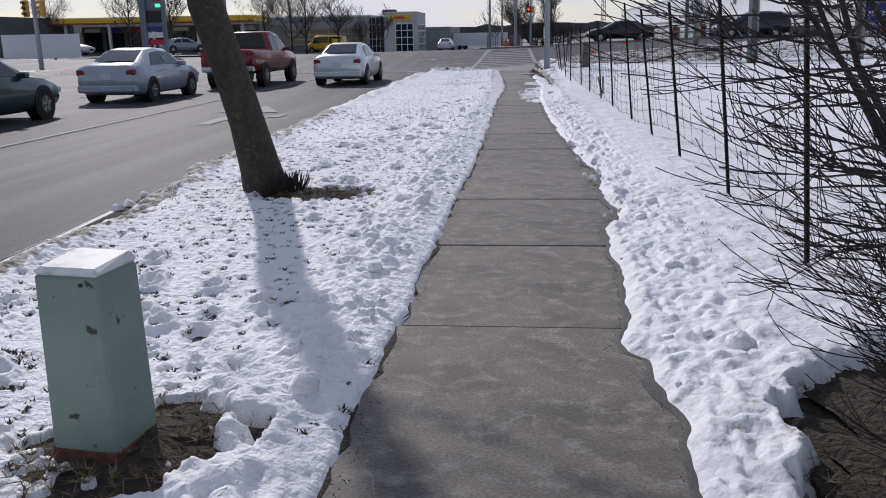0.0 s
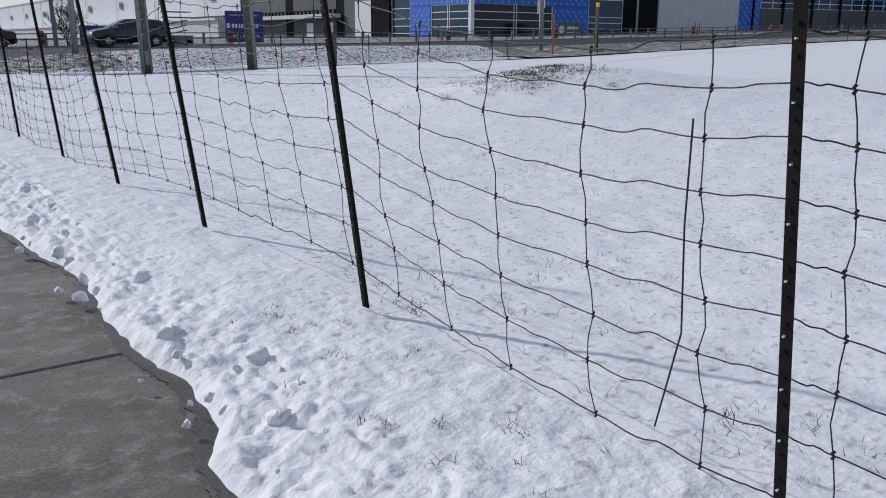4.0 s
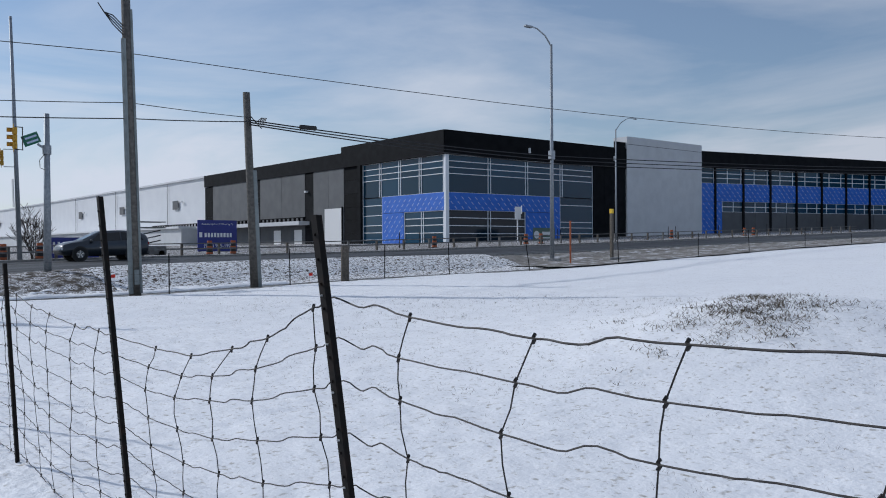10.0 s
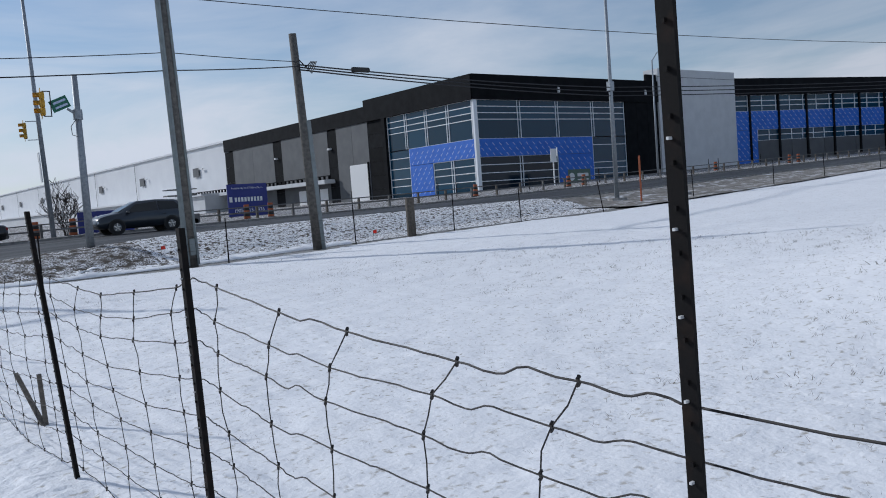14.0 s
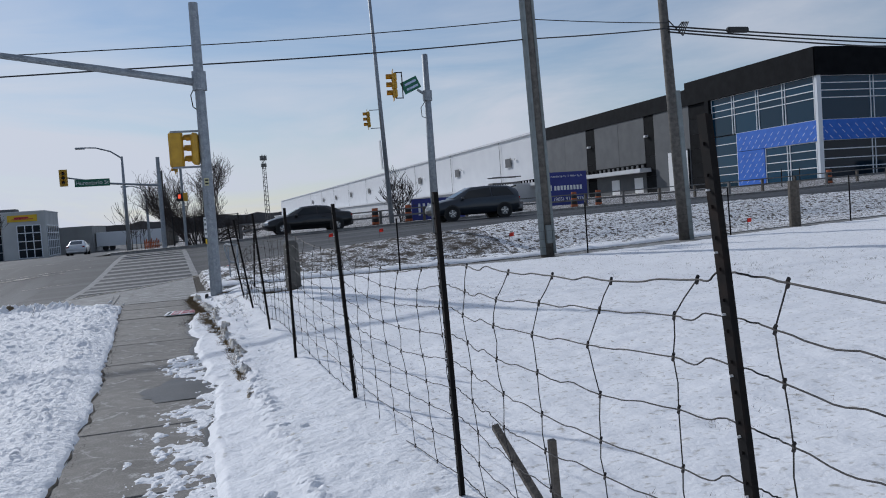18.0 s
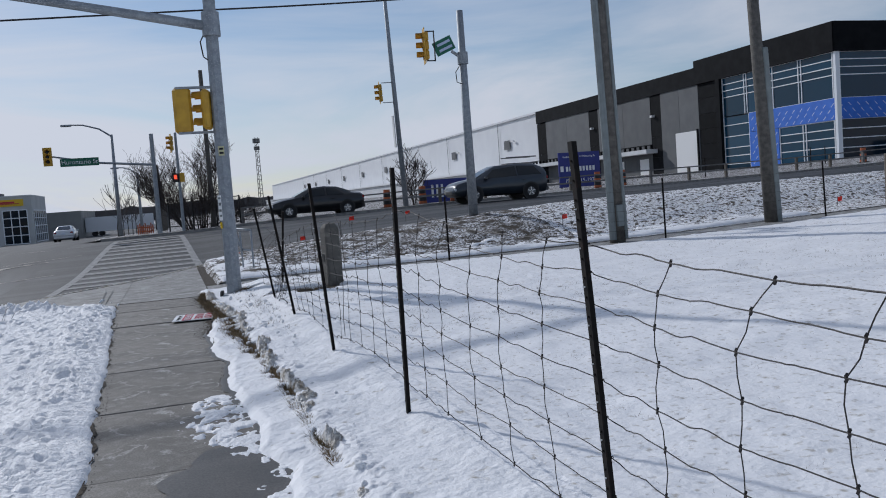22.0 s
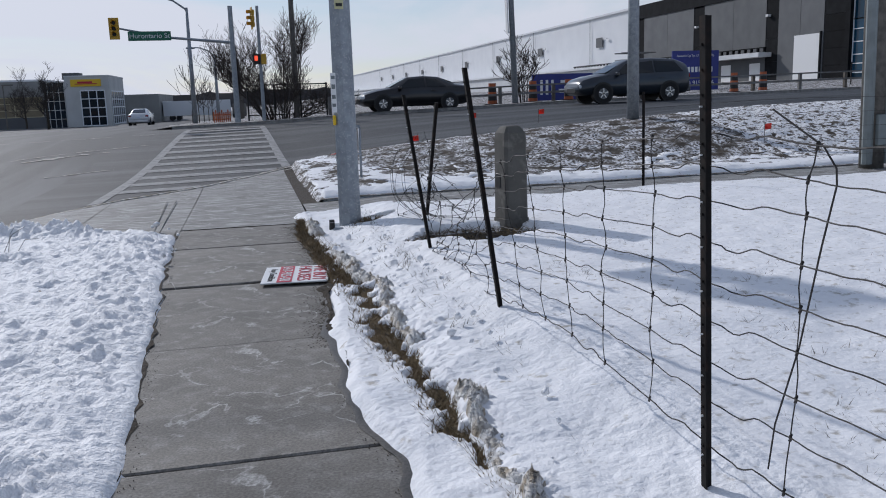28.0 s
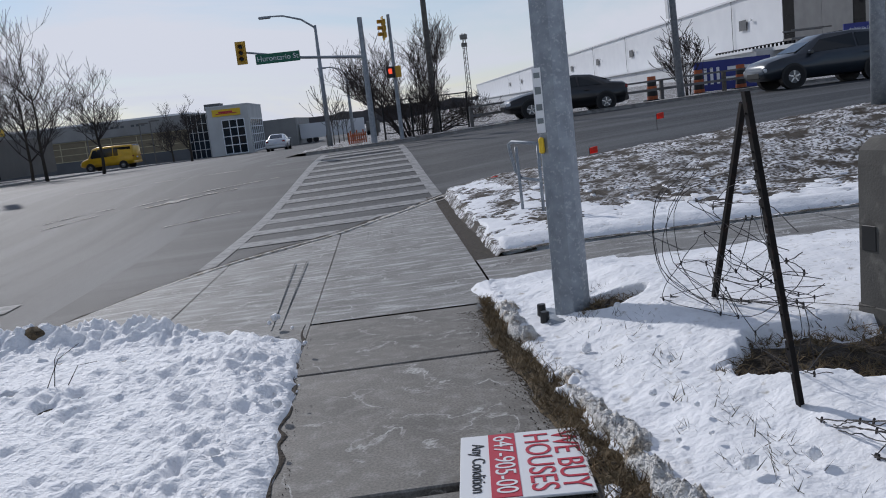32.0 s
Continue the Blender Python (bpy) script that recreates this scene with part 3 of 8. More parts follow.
# branch pavement along the cross street
branch = tagged(part("pavement_branch", boxes(((10, 37.6, -0.4), (0.3, 0.3, 0.1))), M_DIRT), "concrete pavement branching off along the cross street", "pavement", kind="structure")
for i in range(16):
    x0 = 0.64 + i * 1.83
    X, Y = np.meshgrid(np.linspace(x0, x0 + 1.816, 4), np.linspace(37.05, 38.35, 4), indexing="ij")
    grid_mesh("slab", X, Y, np.maximum(field_z(X, Y) - 0.06, 0.004) * smooth01((X - 0.3) / 2) + 0.012, M_CONC_SALT, branch, False)

# painted crossing: two edge lines and bars
crossing = tagged(part("road_crossing", boxes(((-1, 50, -0.6), (0.3, 0.3, 0.1))), M_PAINT), "worn white ladder crossing painted on asphalt", "road marking", kind="structure")


def decal(name, corners, parent, material=M_PAINT, lift=0.012, nu=8, nv=3):
    (a, b, c, d) = [np.array(p, float) for p in corners]
    u, v = np.meshgrid(np.linspace(0, 1, nu), np.linspace(0, 1, nv), indexing="ij")
    P = (a[None, None] * (1 - u)[..., None] + b * u[..., None]) * (1 - v)[..., None] + (d * (1 - u)[..., None] + c * u[..., None]) * v[..., None]
    return grid_mesh(name, P[..., 0], P[..., 1], road_z(P[..., 0], P[..., 1]) + lift, material, parent, False)


def cross_x(y):
    """The left and right edges of the crossing at y."""
    return -2.5 + 0.024 * (y - 40), 0.62 - 0.022 * (y - 45)


decal("edge_line", [(cross_x(40)[0] - 0.22, 39.9), (cross_x(40)[0], 40.6), (cross_x(58.5)[0], 58.5), (cross_x(58.5)[0] - 0.22, 58.5)], crossing, nu=3, nv=14)
decal("edge_line", [(cross_x(45)[1], 45.2), (cross_x(45)[1] + 0.2, 45.3), (cross_x(58.5)[1] + 0.2, 58.5), (cross_x(58.5)[1], 58.5)], crossing, nu=3, nv=14)
for k in range(13):
    y = 42.0 + 1.32 * k
    xl, xr = cross_x(y)
    xr = min(xr, -0.75 + 0.6 * (y - 42.0)) if y < 44.6 else xr
    decal("bar", [(xl, y), (xr, y), (xr, y + 0.55), (xl, y + 0.55)], crossing)
lanes = tagged(part("road_lines", boxes(((-9, 20, -0.6), (0.3, 0.3, 0.1))), M_PAINT), "worn white lane lines", "road marking", kind="structure")
decal("lane_line", [(-8.62, 0), (-8.50, 0), (-8.30, 38), (-8.42, 38)], lanes, nu=2, nv=12)
for k in range(6):
    decal("lane_line", [(-13.4, -4 + 7 * k), (-13.28, -4 + 7 * k), (-13.28, -1 + 7 * k), (-13.4, -1 + 7 * k)], lanes, nu=2)
decal("stop_line", [(-14, 39.2), (-4.6, 39.2), (-4.6, 39.7), (-14, 39.7)], lanes)
decal("turn_arrow", [(-6.5, 15.7), (-6.2, 15.7), (-6.2, 18.4), (-6.5, 18.4)], lanes, nu=2, nv=4)
decal("turn_arrow", [(-7.1, 18.4), (-5.6, 18.4), (-6.3, 20.0), (-6.4, 20.0)], lanes)
decal("turn_arrow", [(-6.2, 16.6), (-5.2, 17.2), (-5.2, 17.8), (-6.2, 17.2)], lanes)
decal("edge_line", [(4, 60.1), (90, 60.1), (90, 60.25), (4, 60.25)], lanes, nu=40, nv=2)
def road_streak(name, pts, width, material, label, category, lift=0.013):
    """A thin uneven smear lying on the road along a bent line."""
    rows_ = []
    fine = []
    for a, b in zip(pts, pts[1:]):
        fine += [(a[0] + (b[0] - a[0]) * f, a[1] + (b[1] - a[1]) * f) for f in np.linspace(0, 1, 14, endpoint=False)]
    P = np.array(fine)
    d = np.gradient(P, axis=0)
    nrm = np.stack([-d[:, 1], d[:, 0]], 1) / np.linalg.norm(d, axis=1)[:, None]
    w = width * np.clip(R1.at(P[:, 0] * 3, P[:, 1] * 5) * 1.5 - 0.25, 0.02, 1)[:, None]
    P = P + nrm * 0.06 * (R2.at(P[:, 0] * 2.3, P[:, 1] * 2.3) - 0.5)[:, None]
    Q = np.stack([P - nrm * w, P, P + nrm * w], 1)
    return tagged(grid_mesh(name, Q[..., 0], Q[..., 1], road_z(Q[..., 0], Q[..., 1]) + lift, material, None, False), label, category, kind="structure")


road_streak("slush_streak", [(-5.9, 49.6), (-5.3, 50.2), (-4.6, 50.9), (-3.9, 51.3)], 0.22, M_SNOW_DIRTY, "pale icy smear on the asphalt", "slush")
road_streak("slush_streak", [(-7.6, 48.0), (-6.8, 49.4), (-5.6, 50.9), (-4.2, 52.0), (-2.9, 52.6)], 0.05, M_SNOW_DIRTY, "thin curved line of salt and slush on the asphalt", "slush")
road_streak("slush_streak", [(-7.9, 48.9), (-7.2, 50.0), (-6.6, 50.4)], 0.06, M_SNOW_DIRTY, "thin curved line of salt and slush on the asphalt", "slush")
road_streak("slush_streak", [(-4.6, 46.2), (-3.7, 46.9), (-3.2, 47.1)], 0.05, M_SNOW_DIRTY, "thin line of salt on the asphalt", "slush")
road_streak("slush_streak", [(-9.5, 55.0), (-6.0, 56.0), (-3.0, 56.6)], 0.04, M_SNOW_DIRTY, "thin line of salt on the asphalt", "slush")
for k, off in enumerate((0.10, 0.22, 0.40, -0.12)):
    road_streak("gutter_line", [(x, float(kerb_y(x)) + off + 0.06 * math.sin(x * 2 + k)) for x in np.linspace(-5.2, 0.9, 13)], 0.045, M_SNOW_DIRTY if k % 2 else M_DIRT, "thin wavy line of slush and grit in the gutter", "slush", 0.022)

# ---- snow beside the pavement ----
EDGE_R = [(-8, 0.52), (2.1, 0.54), (2.73, 0.57), (3.1, 0.49), (3.35, 0.51), (3.47, 0.39), (3.57, 0.39), (3.8, 0.48), (4.2, 0.54), (4.8, 0.57), (6.2, 0.58), (6.45, 0.70), (6.9, 0.76), (7.6, 0.69), (8.1, 0.70),
          (8.8, 0.79), (10.1, 0.67), (11.5, 0.60), (13.6, 0.50), (16, 0.42), (19.6, 0.36), (21, 0.36), (22.3, 0.44), (23.6, 0.42), (24.4, 0.50), (25.4, 0.56), (25.9, 0.42), (26.6, 0.50), (27.3, 0.44), (28.2, 0.38), (29.1, 0.45),
          (30.1, 0.31), (30.6, 0.40), (31.3, 0.33), (31.8, 0.40), (32.3, 0.42), (32.7, 0.50), (33.7, 0.50), (34.5, 0.50), (35.5, 0.45), (36.5, 0.44)]
EDGE_L = [(-8, -0.74), (3, -0.73), (5.5, -0.69), (8, -0.66), (10, -0.62), (13, -0.60), (20, -0.62), (24, -0.50), (27.8, -0.62), (30, -0.68), (32.5, -0.80), (35, -0.93), (38, -0.97)]
# bare strip of turf between the pavement snow and the fence bank: centre and half width along the walk
TURF = [(24.5, 0.82, 0.0), (26.2, 0.83, 0.02), (27.8, 0.84, 0.05), (29.2, 0.79, 0.09), (30.5, 0.73, 0.11), (31.3, 0.70, 0.14), (31.8, 0.72, 0.10), (32.3, 0.72, 0.17), (32.6, 0.64, 0.10), (33.1, 0.60, 0.07), (33.7, 0.58, 0.09), (34.3, 0.53, 0.09), (35.2, 0.49, 0.07), (36.8, 0.48, 0.0)]


def turf_centre(y):
    return np.interp(y, [t[0] for t in TURF], [t[1] for t in TURF]) + 0.06 * (R2.at(y * 3.0, y * 0 + 3.3) - 0.5) + 0.06 * (R1.at(y * 7.0, y * 0 + 5.1) - 0.5)


def turf_half(y):
    half = np.interp(y, [t[0] for t in TURF], [t[2] for t in TURF], left=0, right=0)
    gaps = smooth01((R1.at(y * 2.1, y * 0 + 6.4) - 0.42) / 0.15)
    return half * (1 - (1 - gaps) * smooth01((30.2 - y) / 1.5))


def prints(x, y, seed, x0, x1, y0, y1, count, depth=0.045, r=0.085):
    """Footprint-like dents."""
    rng = np.random.RandomState(seed)
    z = np.zeros_like(x)
    for px, py, s in zip(rng.uniform(x0, x1, count), rng.uniform(y0, y1, count), rng.uniform(0.6, 1.3, count)):
        r0, r1 = np.searchsorted(y[:, 0], (py - 0.4, py + 0.4))
        xs_, ys_ = x[r0:r1], y[r0:r1]
        q = ((xs_ - px) / (r * s)) ** 2 + ((ys_ - py) / (1.5 * r * s)) ** 2
        z[r0:r1] += -depth * s * np.exp(-q) + 0.35 * depth * s * np.exp(-(np.sqrt(q) - 1.7) ** 2 * 3)
    return z


# spots melted clear of snow: centre and half widths
# the last spot, under the shrub, is enlarged to imitate the shrub's shade too
MELT = [(-1.53, 2.36, 0.40, 0.40), (-2.12, 7.70, 0.58, 0.38), (-2.98, 35.4, 0.13, 0.07), (1.25, 35.35, 0.24, 0.16), (1.98, 33.62, 0.62, 0.40), (1.58, 2.05, 0.66, 1.25)]


# verge between pavement and street
nx = 200
yy = spaced((-4, 0, 60), (0, 12, 900), (12, 20, 360), (20, 37.7, 820))
eL = lerp_table(yy, EDGE_L) + 0.05 * (R1.at(yy * 2.2, yy * 0 + 7.1) - 0.5) + 0.03 * (R2.at(yy * 9, yy * 0 + 1.7) - 0.5)
wL = -4.02 - 0.012 * yy + 0.5 * smooth01((yy - 33) / 4) + 0.22 * (R3.at(yy * 1.1, yy * 0 + 9.3) - 0.5) + 0.10 * (R1.at(yy * 4.3, yy * 0 + 1.3) - 0.5) + 0.34 * smooth01((11 - yy) / 5)
u = np.linspace(0, 1, nx)
X = eL[:, None] + (wL - eL)[:, None] * u[None]
Y = yy[:, None] * np.ones(nx)
END_L = [(-4.2, 37.15), (-3.3, 37.25), (-2.3, 37.02), (-1.5, 36.40), (-0.97, 35.88), (-0.6, 35.6)]
end = smooth01((lerp_table(X, END_L) - 0.22 * (R2.at(X * 5, X * 0 + 5) - 0.5) - Y) / 0.16)
bank = 0.055 * np.exp(-((X - eL[:, None] + 0.42) / 0.28) ** 2) * (0.4 + 1.0 * R1.at(X * 1.3 + 40, Y * 1.3))
far_in = smooth01((eL[:, None] - X) / 0.25)
Z = 0.04 * smooth01((eL[:, None] - X) / 0.05) + bank + (0.016 * bumps(X * 1.1, Y * 1.1) + 0.012 * (bumps(X * 2.4, Y * 2.4) + 0.08) + 0.011 * (R2.at(X * 22, Y * 34) - 0.5) + 0.010 * (R3.at(X * 41, Y * 55 + 3) - 0.5)) * far_in
crumbs = np.abs(R1.at(X * 10 + 5, Y * 11) - 0.5) + 0.45 * R3.at(X * 21, Y * 23 + 9)
Z += (1 - 0.45 * smooth01((Y - 14) / 10)) * (0.024 * crumbs * (0.40 + 1.5 * np.exp(-((X - eL[:, None] + 0.35) / 0.4) ** 2))) * smooth01((eL[:, None] - X) / 0.12)
Z += prints(X, Y, 11, -3.8, -0.8, 0, 18, 3600, 0.012, 0.024) + prints(X, Y, 14, -3.8, -0.8, 16, 28, 1700, 0.016, 0.028) + prints(X, Y, 17, -3.8, -0.9, 26, 37, 420, 0.026, 0.045) + prints(X, Y, 18, -3.8, -0.9, 26, 37, 900, 0.010, 0.02) + prints(X, Y, 12, -2.2, -0.85, 0, 20, 110, 0.045, 0.06) + prints(X, Y, 13, -3.2, -1.1, 1, 16, 60, 0.12, 0.04) + prints(X, Y, 15, -2.6, -1.0, 26, 36, 60, 0.045, 0.055)
Z += 0.10 * np.exp(-((X - wL[:, None] - 0.25) / 0.2) ** 2) * R1.at(X * 2 + 9, Y * 2)
Z = (Z - 0.02) * smooth01((X - wL[:, None]) / 0.12) - 0.09 * (1 - smooth01((X - wL[:, None]) / 0.12))
ridge = np.exp(-((lerp_table(X, END_L) - 0.32 - Y) / 0.24) ** 2) * smooth01((-1.5 - X) / 0.8)
Z += ridge * (0.05 + 0.22 * (np.abs(R1.at(X * 8, Y * 8) - 0.5) + 0.6 * np.abs(R3.at(X * 19, Y * 17) - 0.5)))
Z = Z * end - 0.12 * (1 - end)
for cx, cy, rx, ry in MELT:
    q = ((X - cx) / rx) ** 2 + ((Y - cy) / ry) ** 2 + 1.5 * bumps(X * 2, Y * 2) + 1.3 * (R3.at(X * 13, Y * 15) - 0.5)
    Z -= 0.16 * smooth01((1.15 - q) / 0.35)
fresh = smooth01((Y - 19) / 6) * end * smooth01((eL[:, None] - X) / 0.12) * (0.35 + 0.65 * np.exp(-((X - eL[:, None] + 0.45) / 0.45) ** 2) + 0.5 * smooth01((R2.at(X * 1.7, Y * 1.3) - 0.45) / 0.2))
Z += fresh * (0.030 * np.abs(R1.at(X * 17, Y * 15) - 0.5) + 0.026 * np.abs(R3.at(X * 29, Y * 27) - 0.5))
VERGE_X, VERGE_Y, VERGE_Z = X, Y, Z
tagged(grid_mesh("snow_verge", X, Y, Z, M_SNOW), "trampled snow on the verge, full of footprints", "snow", kind="structure")
band = slice(0, int(np.searchsorted(yy, 17.0)))
BX, BY, BZ = X[band, 168:], Y[band, 168:], Z[band, 168:]
BZ = BZ + 0.028 * (R1.at(BX * 7, BY * 6) - 0.5) + 0.022 * (R3.at(BX * 19, BY * 17) - 0.5) - 0.030 * (1 - smooth01((np.linspace(0, 1, BX.shape[1]) - 0.05) / 0.5))[None] + 0.006
tagged(grid_mesh("snow_kerb_slush", BX, BY, BZ, M_SNOW_DIRTY), "grey-brown splashed slush on the verge beside the kerb", "snow", kind="structure")
tagged(part("verge_soil", boxes(((-2.55, 14.5, -0.066), (2.7, 44.0, 0.12))), M_DIRT), "dark frozen soil under the verge snow", "soil", kind="structure")

# ploughed lumps along the pavement edge and the fence bank
nx = 84
yy = spaced((-4, 0, 60), (0, 8, 400), (8, 17, 300), (17, 37.0, 1500))
eR = lerp_table(yy, EDGE_R) + 0.06 * (R1.at(yy * 2.6, yy * 0 + 2.2) - 0.5) + 0.04 * (R2.at(yy * 8, yy * 0 + 4.4) - 0.5)
u = np.linspace(0, 1, nx) ** 1.15
X = eR[:, None] + (1.75 - eR)[:, None] * u[None]
Y = yy[:, None] * np.ones(nx)
rise = smooth01((X - eR[:, None]) / 0.10)
Z = rise * (0.04 + 0.02 * R3.at(X * 6, Y * 6)) + np.maximum(field_z(X, Y) - 0.02, 0) * smooth01((X - eR[:, None]) / 0.7) * (1 - 0.45 * smooth01((yy[:, None] - 22) / 4) * (1 - smooth01((X - 1.15) / 0.45)))
Z += rise * 0.055 * np.clip(bumps(X * 2.2 + 3, Y * 2.2), -0.3, 0.6) * np.where(X < 0.85, 1.0, 0.35) * (1 - 0.9 * smooth01((yy[:, None] - 17) / 4))
tc_, th = turf_centre(yy)[:, None], turf_half(yy)[:, None] * np.clip(0.30 + 0.9 * R3.at(X * 0 + 2, Y * 2.3) + 1.0 * (R1.at(X * 9, Y * 9) - 0.5) + 0.9 * (R3.at(X * 24, Y * 24) - 0.5), 0, 0.95)
Z += 0.012 * smooth01((yy[:, None] - 22) / 4) * np.exp(-((X - tc_ - th - 0.17) / 0.13) ** 2) * (0.25 + R1.at(X * 3, Y * 3)) * smooth01((37 - yy[:, None]) / 1)
Z += prints(X, Y, 21, 0.6, 1.1, 0, 20, 45, 0.02, 0.045)
crumbs = np.abs(R1.at(X * 12 + 5, Y * 9) - 0.5) + 0.6 * np.abs(R3.at(X * 23, Y * 19 + 9) - 0.5)
Z += rise * 0.045 * crumbs * (0.35 + 1.0 * (1 - smooth01((X - 1.0) / 0.35))) * (1 - 0.93 * smooth01((yy[:, None] - 17) / 4))
late = smooth01((yy[:, None] - 16.5) / 2.5)
wide = 0.05 + 0.12 * R2.at(X * 0 + 1, Y * 1.1)
back = smooth01((X - tc_ - 0.03) / 0.06) * (1 - smooth01((X - tc_ - th - wide) / 0.09)) * late
lumps = np.abs(R1.at(X * 21 + 2, Y * 17) - 0.5) + 0.7 * np.abs(R3.at(X * 43, Y * 37) - 0.5)
Z += rise * back * (0.040 * lumps * (0.3 + 1.1 * R2.at(X * 4, Y * 4)) + 0.012 * (R2.at(X * 47, Y * 43) - 0.5))
beyond = smooth01((X - tc_ - wide) / 0.1) * late
Z += rise * beyond * (0.014 * np.clip(R1.at(X * 11, Y * 10) + 0.4 * (R3.at(X * 27, Y * 25) - 0.5) - 0.72, 0, 1) + 0.006 * (R2.at(X * 19, Y * 17) - 0.5))
Z += rise * 0.008 * (R3.at(X * 33, Y * 37) - 0.5)
for cx, cy, rx, ry in MELT:
    q = ((X - cx) / rx) ** 2 + ((Y - cy) / ry) ** 2 + 0.9 * bumps(X * 2, Y * 2)
    Z -= 0.2 * smooth01((1.15 - q) / 0.35)
cut = smooth01(1.3 - np.abs(X - tc_) / (th + 1e-4)) * (th > 0.004)
Z = Z * (1 - cut) - 0.012 * cut
TURF_X, TURF_Y = X[cut > 0.6], Y[cut > 0.6]
BANK_X, BANK_Y, BANK_Z = X, Y, Z
tagged(grid_mesh("snow_bank", X, Y, Z, M_SNOW_BANK), "lumpy ploughed snow between pavement and fence", "snow", kind="structure")
tagged(part("bank_soil", boxes(((1.16, 28.6, -0.053), (1.2, 16.2, 0.12)), ((1.36, 6.4, -0.053), (0.8, 28.2, 0.12))), M_DIRT), "bare dark soil and matted turf beside the pavement", "soil", kind="structure")

# the fenced field
fx = spaced((1.7, 6, 110), (6, 20, 130), (20, 60, 60), (60, 330, 30))
fy = spaced((-60, 0, 24), (0, 37.0, 480))
X, Y = np.meshgrid(fx, fy, indexing="ij")


def mound(x, y):
    return 0.46 * np.exp(-(((x - 11.0) / 2.8) ** 2 + ((y - 15.6) / 2.3) ** 2)) + 0.40 * np.exp(-(((x - 14) / 6.0) ** 2 + ((y - 16) / 6.0) ** 2))


Z = field_z(X, Y) + 0.05 * bumps(X * 0.8, Y * 0.8) + 0.05 * (R1.at(X * 0.3, Y * 0.3) - 0.5) + mound(X, Y)
Z += 0.018 * np.abs(R1.at(X * 5, Y * 5) - 0.5) + 0.012 * (R3.at(X * 11, Y * 11) - 0.5)
for cx, cy, rx, ry in MELT:
    q = ((X - cx) / rx) ** 2 + ((Y - cy) / ry) ** 2 + 0.9 * bumps(X * 2, Y * 2)
    Z -= 0.2 * smooth01((1.15 - q) / 0.35)
tagged(grid_mesh("snow_field", X, Y, Z, M_SNOW_FIELD), "smooth snow-covered field with grass tips showing", "snow", kind="structure")
X, Y = np.meshgrid(spaced((30, 60, 40), (60, 330, 30)), spaced((36.8, 45.2, 14)), indexing="ij")
tagged(grid_mesh("snow_roadside", X, Y, np.maximum(lerp_table(X, FIELD), lerp_table(X, NEAR) * smooth01((Y - 37) / 8)) + 0.06 + 0.08 * bumps(X, Y), M_SHOULDER), "snowy gravel shoulder", "snow", kind="structure")
# bank of snow and dead turf up to the cross street
X, Y = np.meshgrid(spaced((0.80, 12, 200), (12, 31, 160)), np.linspace(0, 1, 110), indexing="ij")
Y = 38.4 + (kerb_y(X) - 38.4 + 0.02) * Y


def bank_surface(X, Y):
    t = (Y - 38.4) / (kerb_y(X) - 38.4)
    base = np.maximum(field_z(X, Y) - 0.03, 0.02)
    top = road_z(X, kerb_y(X)) + 0.12
    return t, base + (top - base) * smooth01((t - 0.15) / 0.75) + 0.03 * smooth01(t * 12) * smooth01((X - 0.80) / 0.15) - 0.10 * np.exp(-((t - 0.35) / 0.12) ** 2) * smooth01((X - 3.5) / 2) - 0.1 * (1 - smooth01((X - 0.80) / 0.12))


t, Z = bank_surface(X, Y)
Z = Z + 0.10 * bumps(X * 1.4, Y * 1.4) * smooth01(t * 5) * smooth01((1 - t) * 8) + 0.05 * np.abs(R1.at(X * 7, Y * 7) - 0.5) * smooth01(t * 5)
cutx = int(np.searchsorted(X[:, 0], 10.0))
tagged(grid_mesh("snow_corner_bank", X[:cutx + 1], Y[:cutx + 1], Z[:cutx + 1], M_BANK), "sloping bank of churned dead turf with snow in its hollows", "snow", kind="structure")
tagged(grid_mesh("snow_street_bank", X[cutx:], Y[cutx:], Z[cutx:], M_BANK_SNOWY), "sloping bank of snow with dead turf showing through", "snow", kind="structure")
X, Y = np.meshgrid(spaced((0.80, 3.2, 74), (3.2, 16, 150)), np.linspace(0, 1, 110), indexing="ij")
Y = 38.42 + (kerb_y(X) - 38.6) * Y
t, Z = bank_surface(X, Y)
cover = np.maximum(smooth01((3.0 - X + 0.9 * bumps(X, Y) - 0.15 * (Y - 38.4)) / 0.4), smooth01((0.40 + 0.55 * bumps(X * 0.9, Y * 0.9) + 0.5 * bumps(X * 3, Y * 3) - t) / 0.10))
edge = cover * smooth01((X - 0.80 - 0.12 * R3.at(X * 0, Y * 4)) / 0.08) * smooth01((Y - 38.42) / 0.08) * smooth01((kerb_y(X) - 0.15 - Y) / 0.15)
drift = 0.06 * np.exp(-((Y - 38.75) / 0.22) ** 2) * (0.4 + R1.at(X * 1.7, Y * 1.7))
Z = Z + edge * (0.012 + drift + 0.05 * bumps(X * 1.6, Y * 1.6) + 0.02 * np.abs(R1.at(X * 9, Y * 9) - 0.5)) - 0.16 * (1 - edge)
tagged(grid_mesh("snow_corner", X, Y, Z, M_SNOW_BANK), "clean drifted snow on the street corner", "snow", kind="structure")

# soil under the melted spots in the field
tagged(part("field_soil", boxes(((4.2, 17.0, -0.02), (4.9, 40.0, 0.1))), M_DIRT), "dark soil under the field snow", "soil", kind="structure")


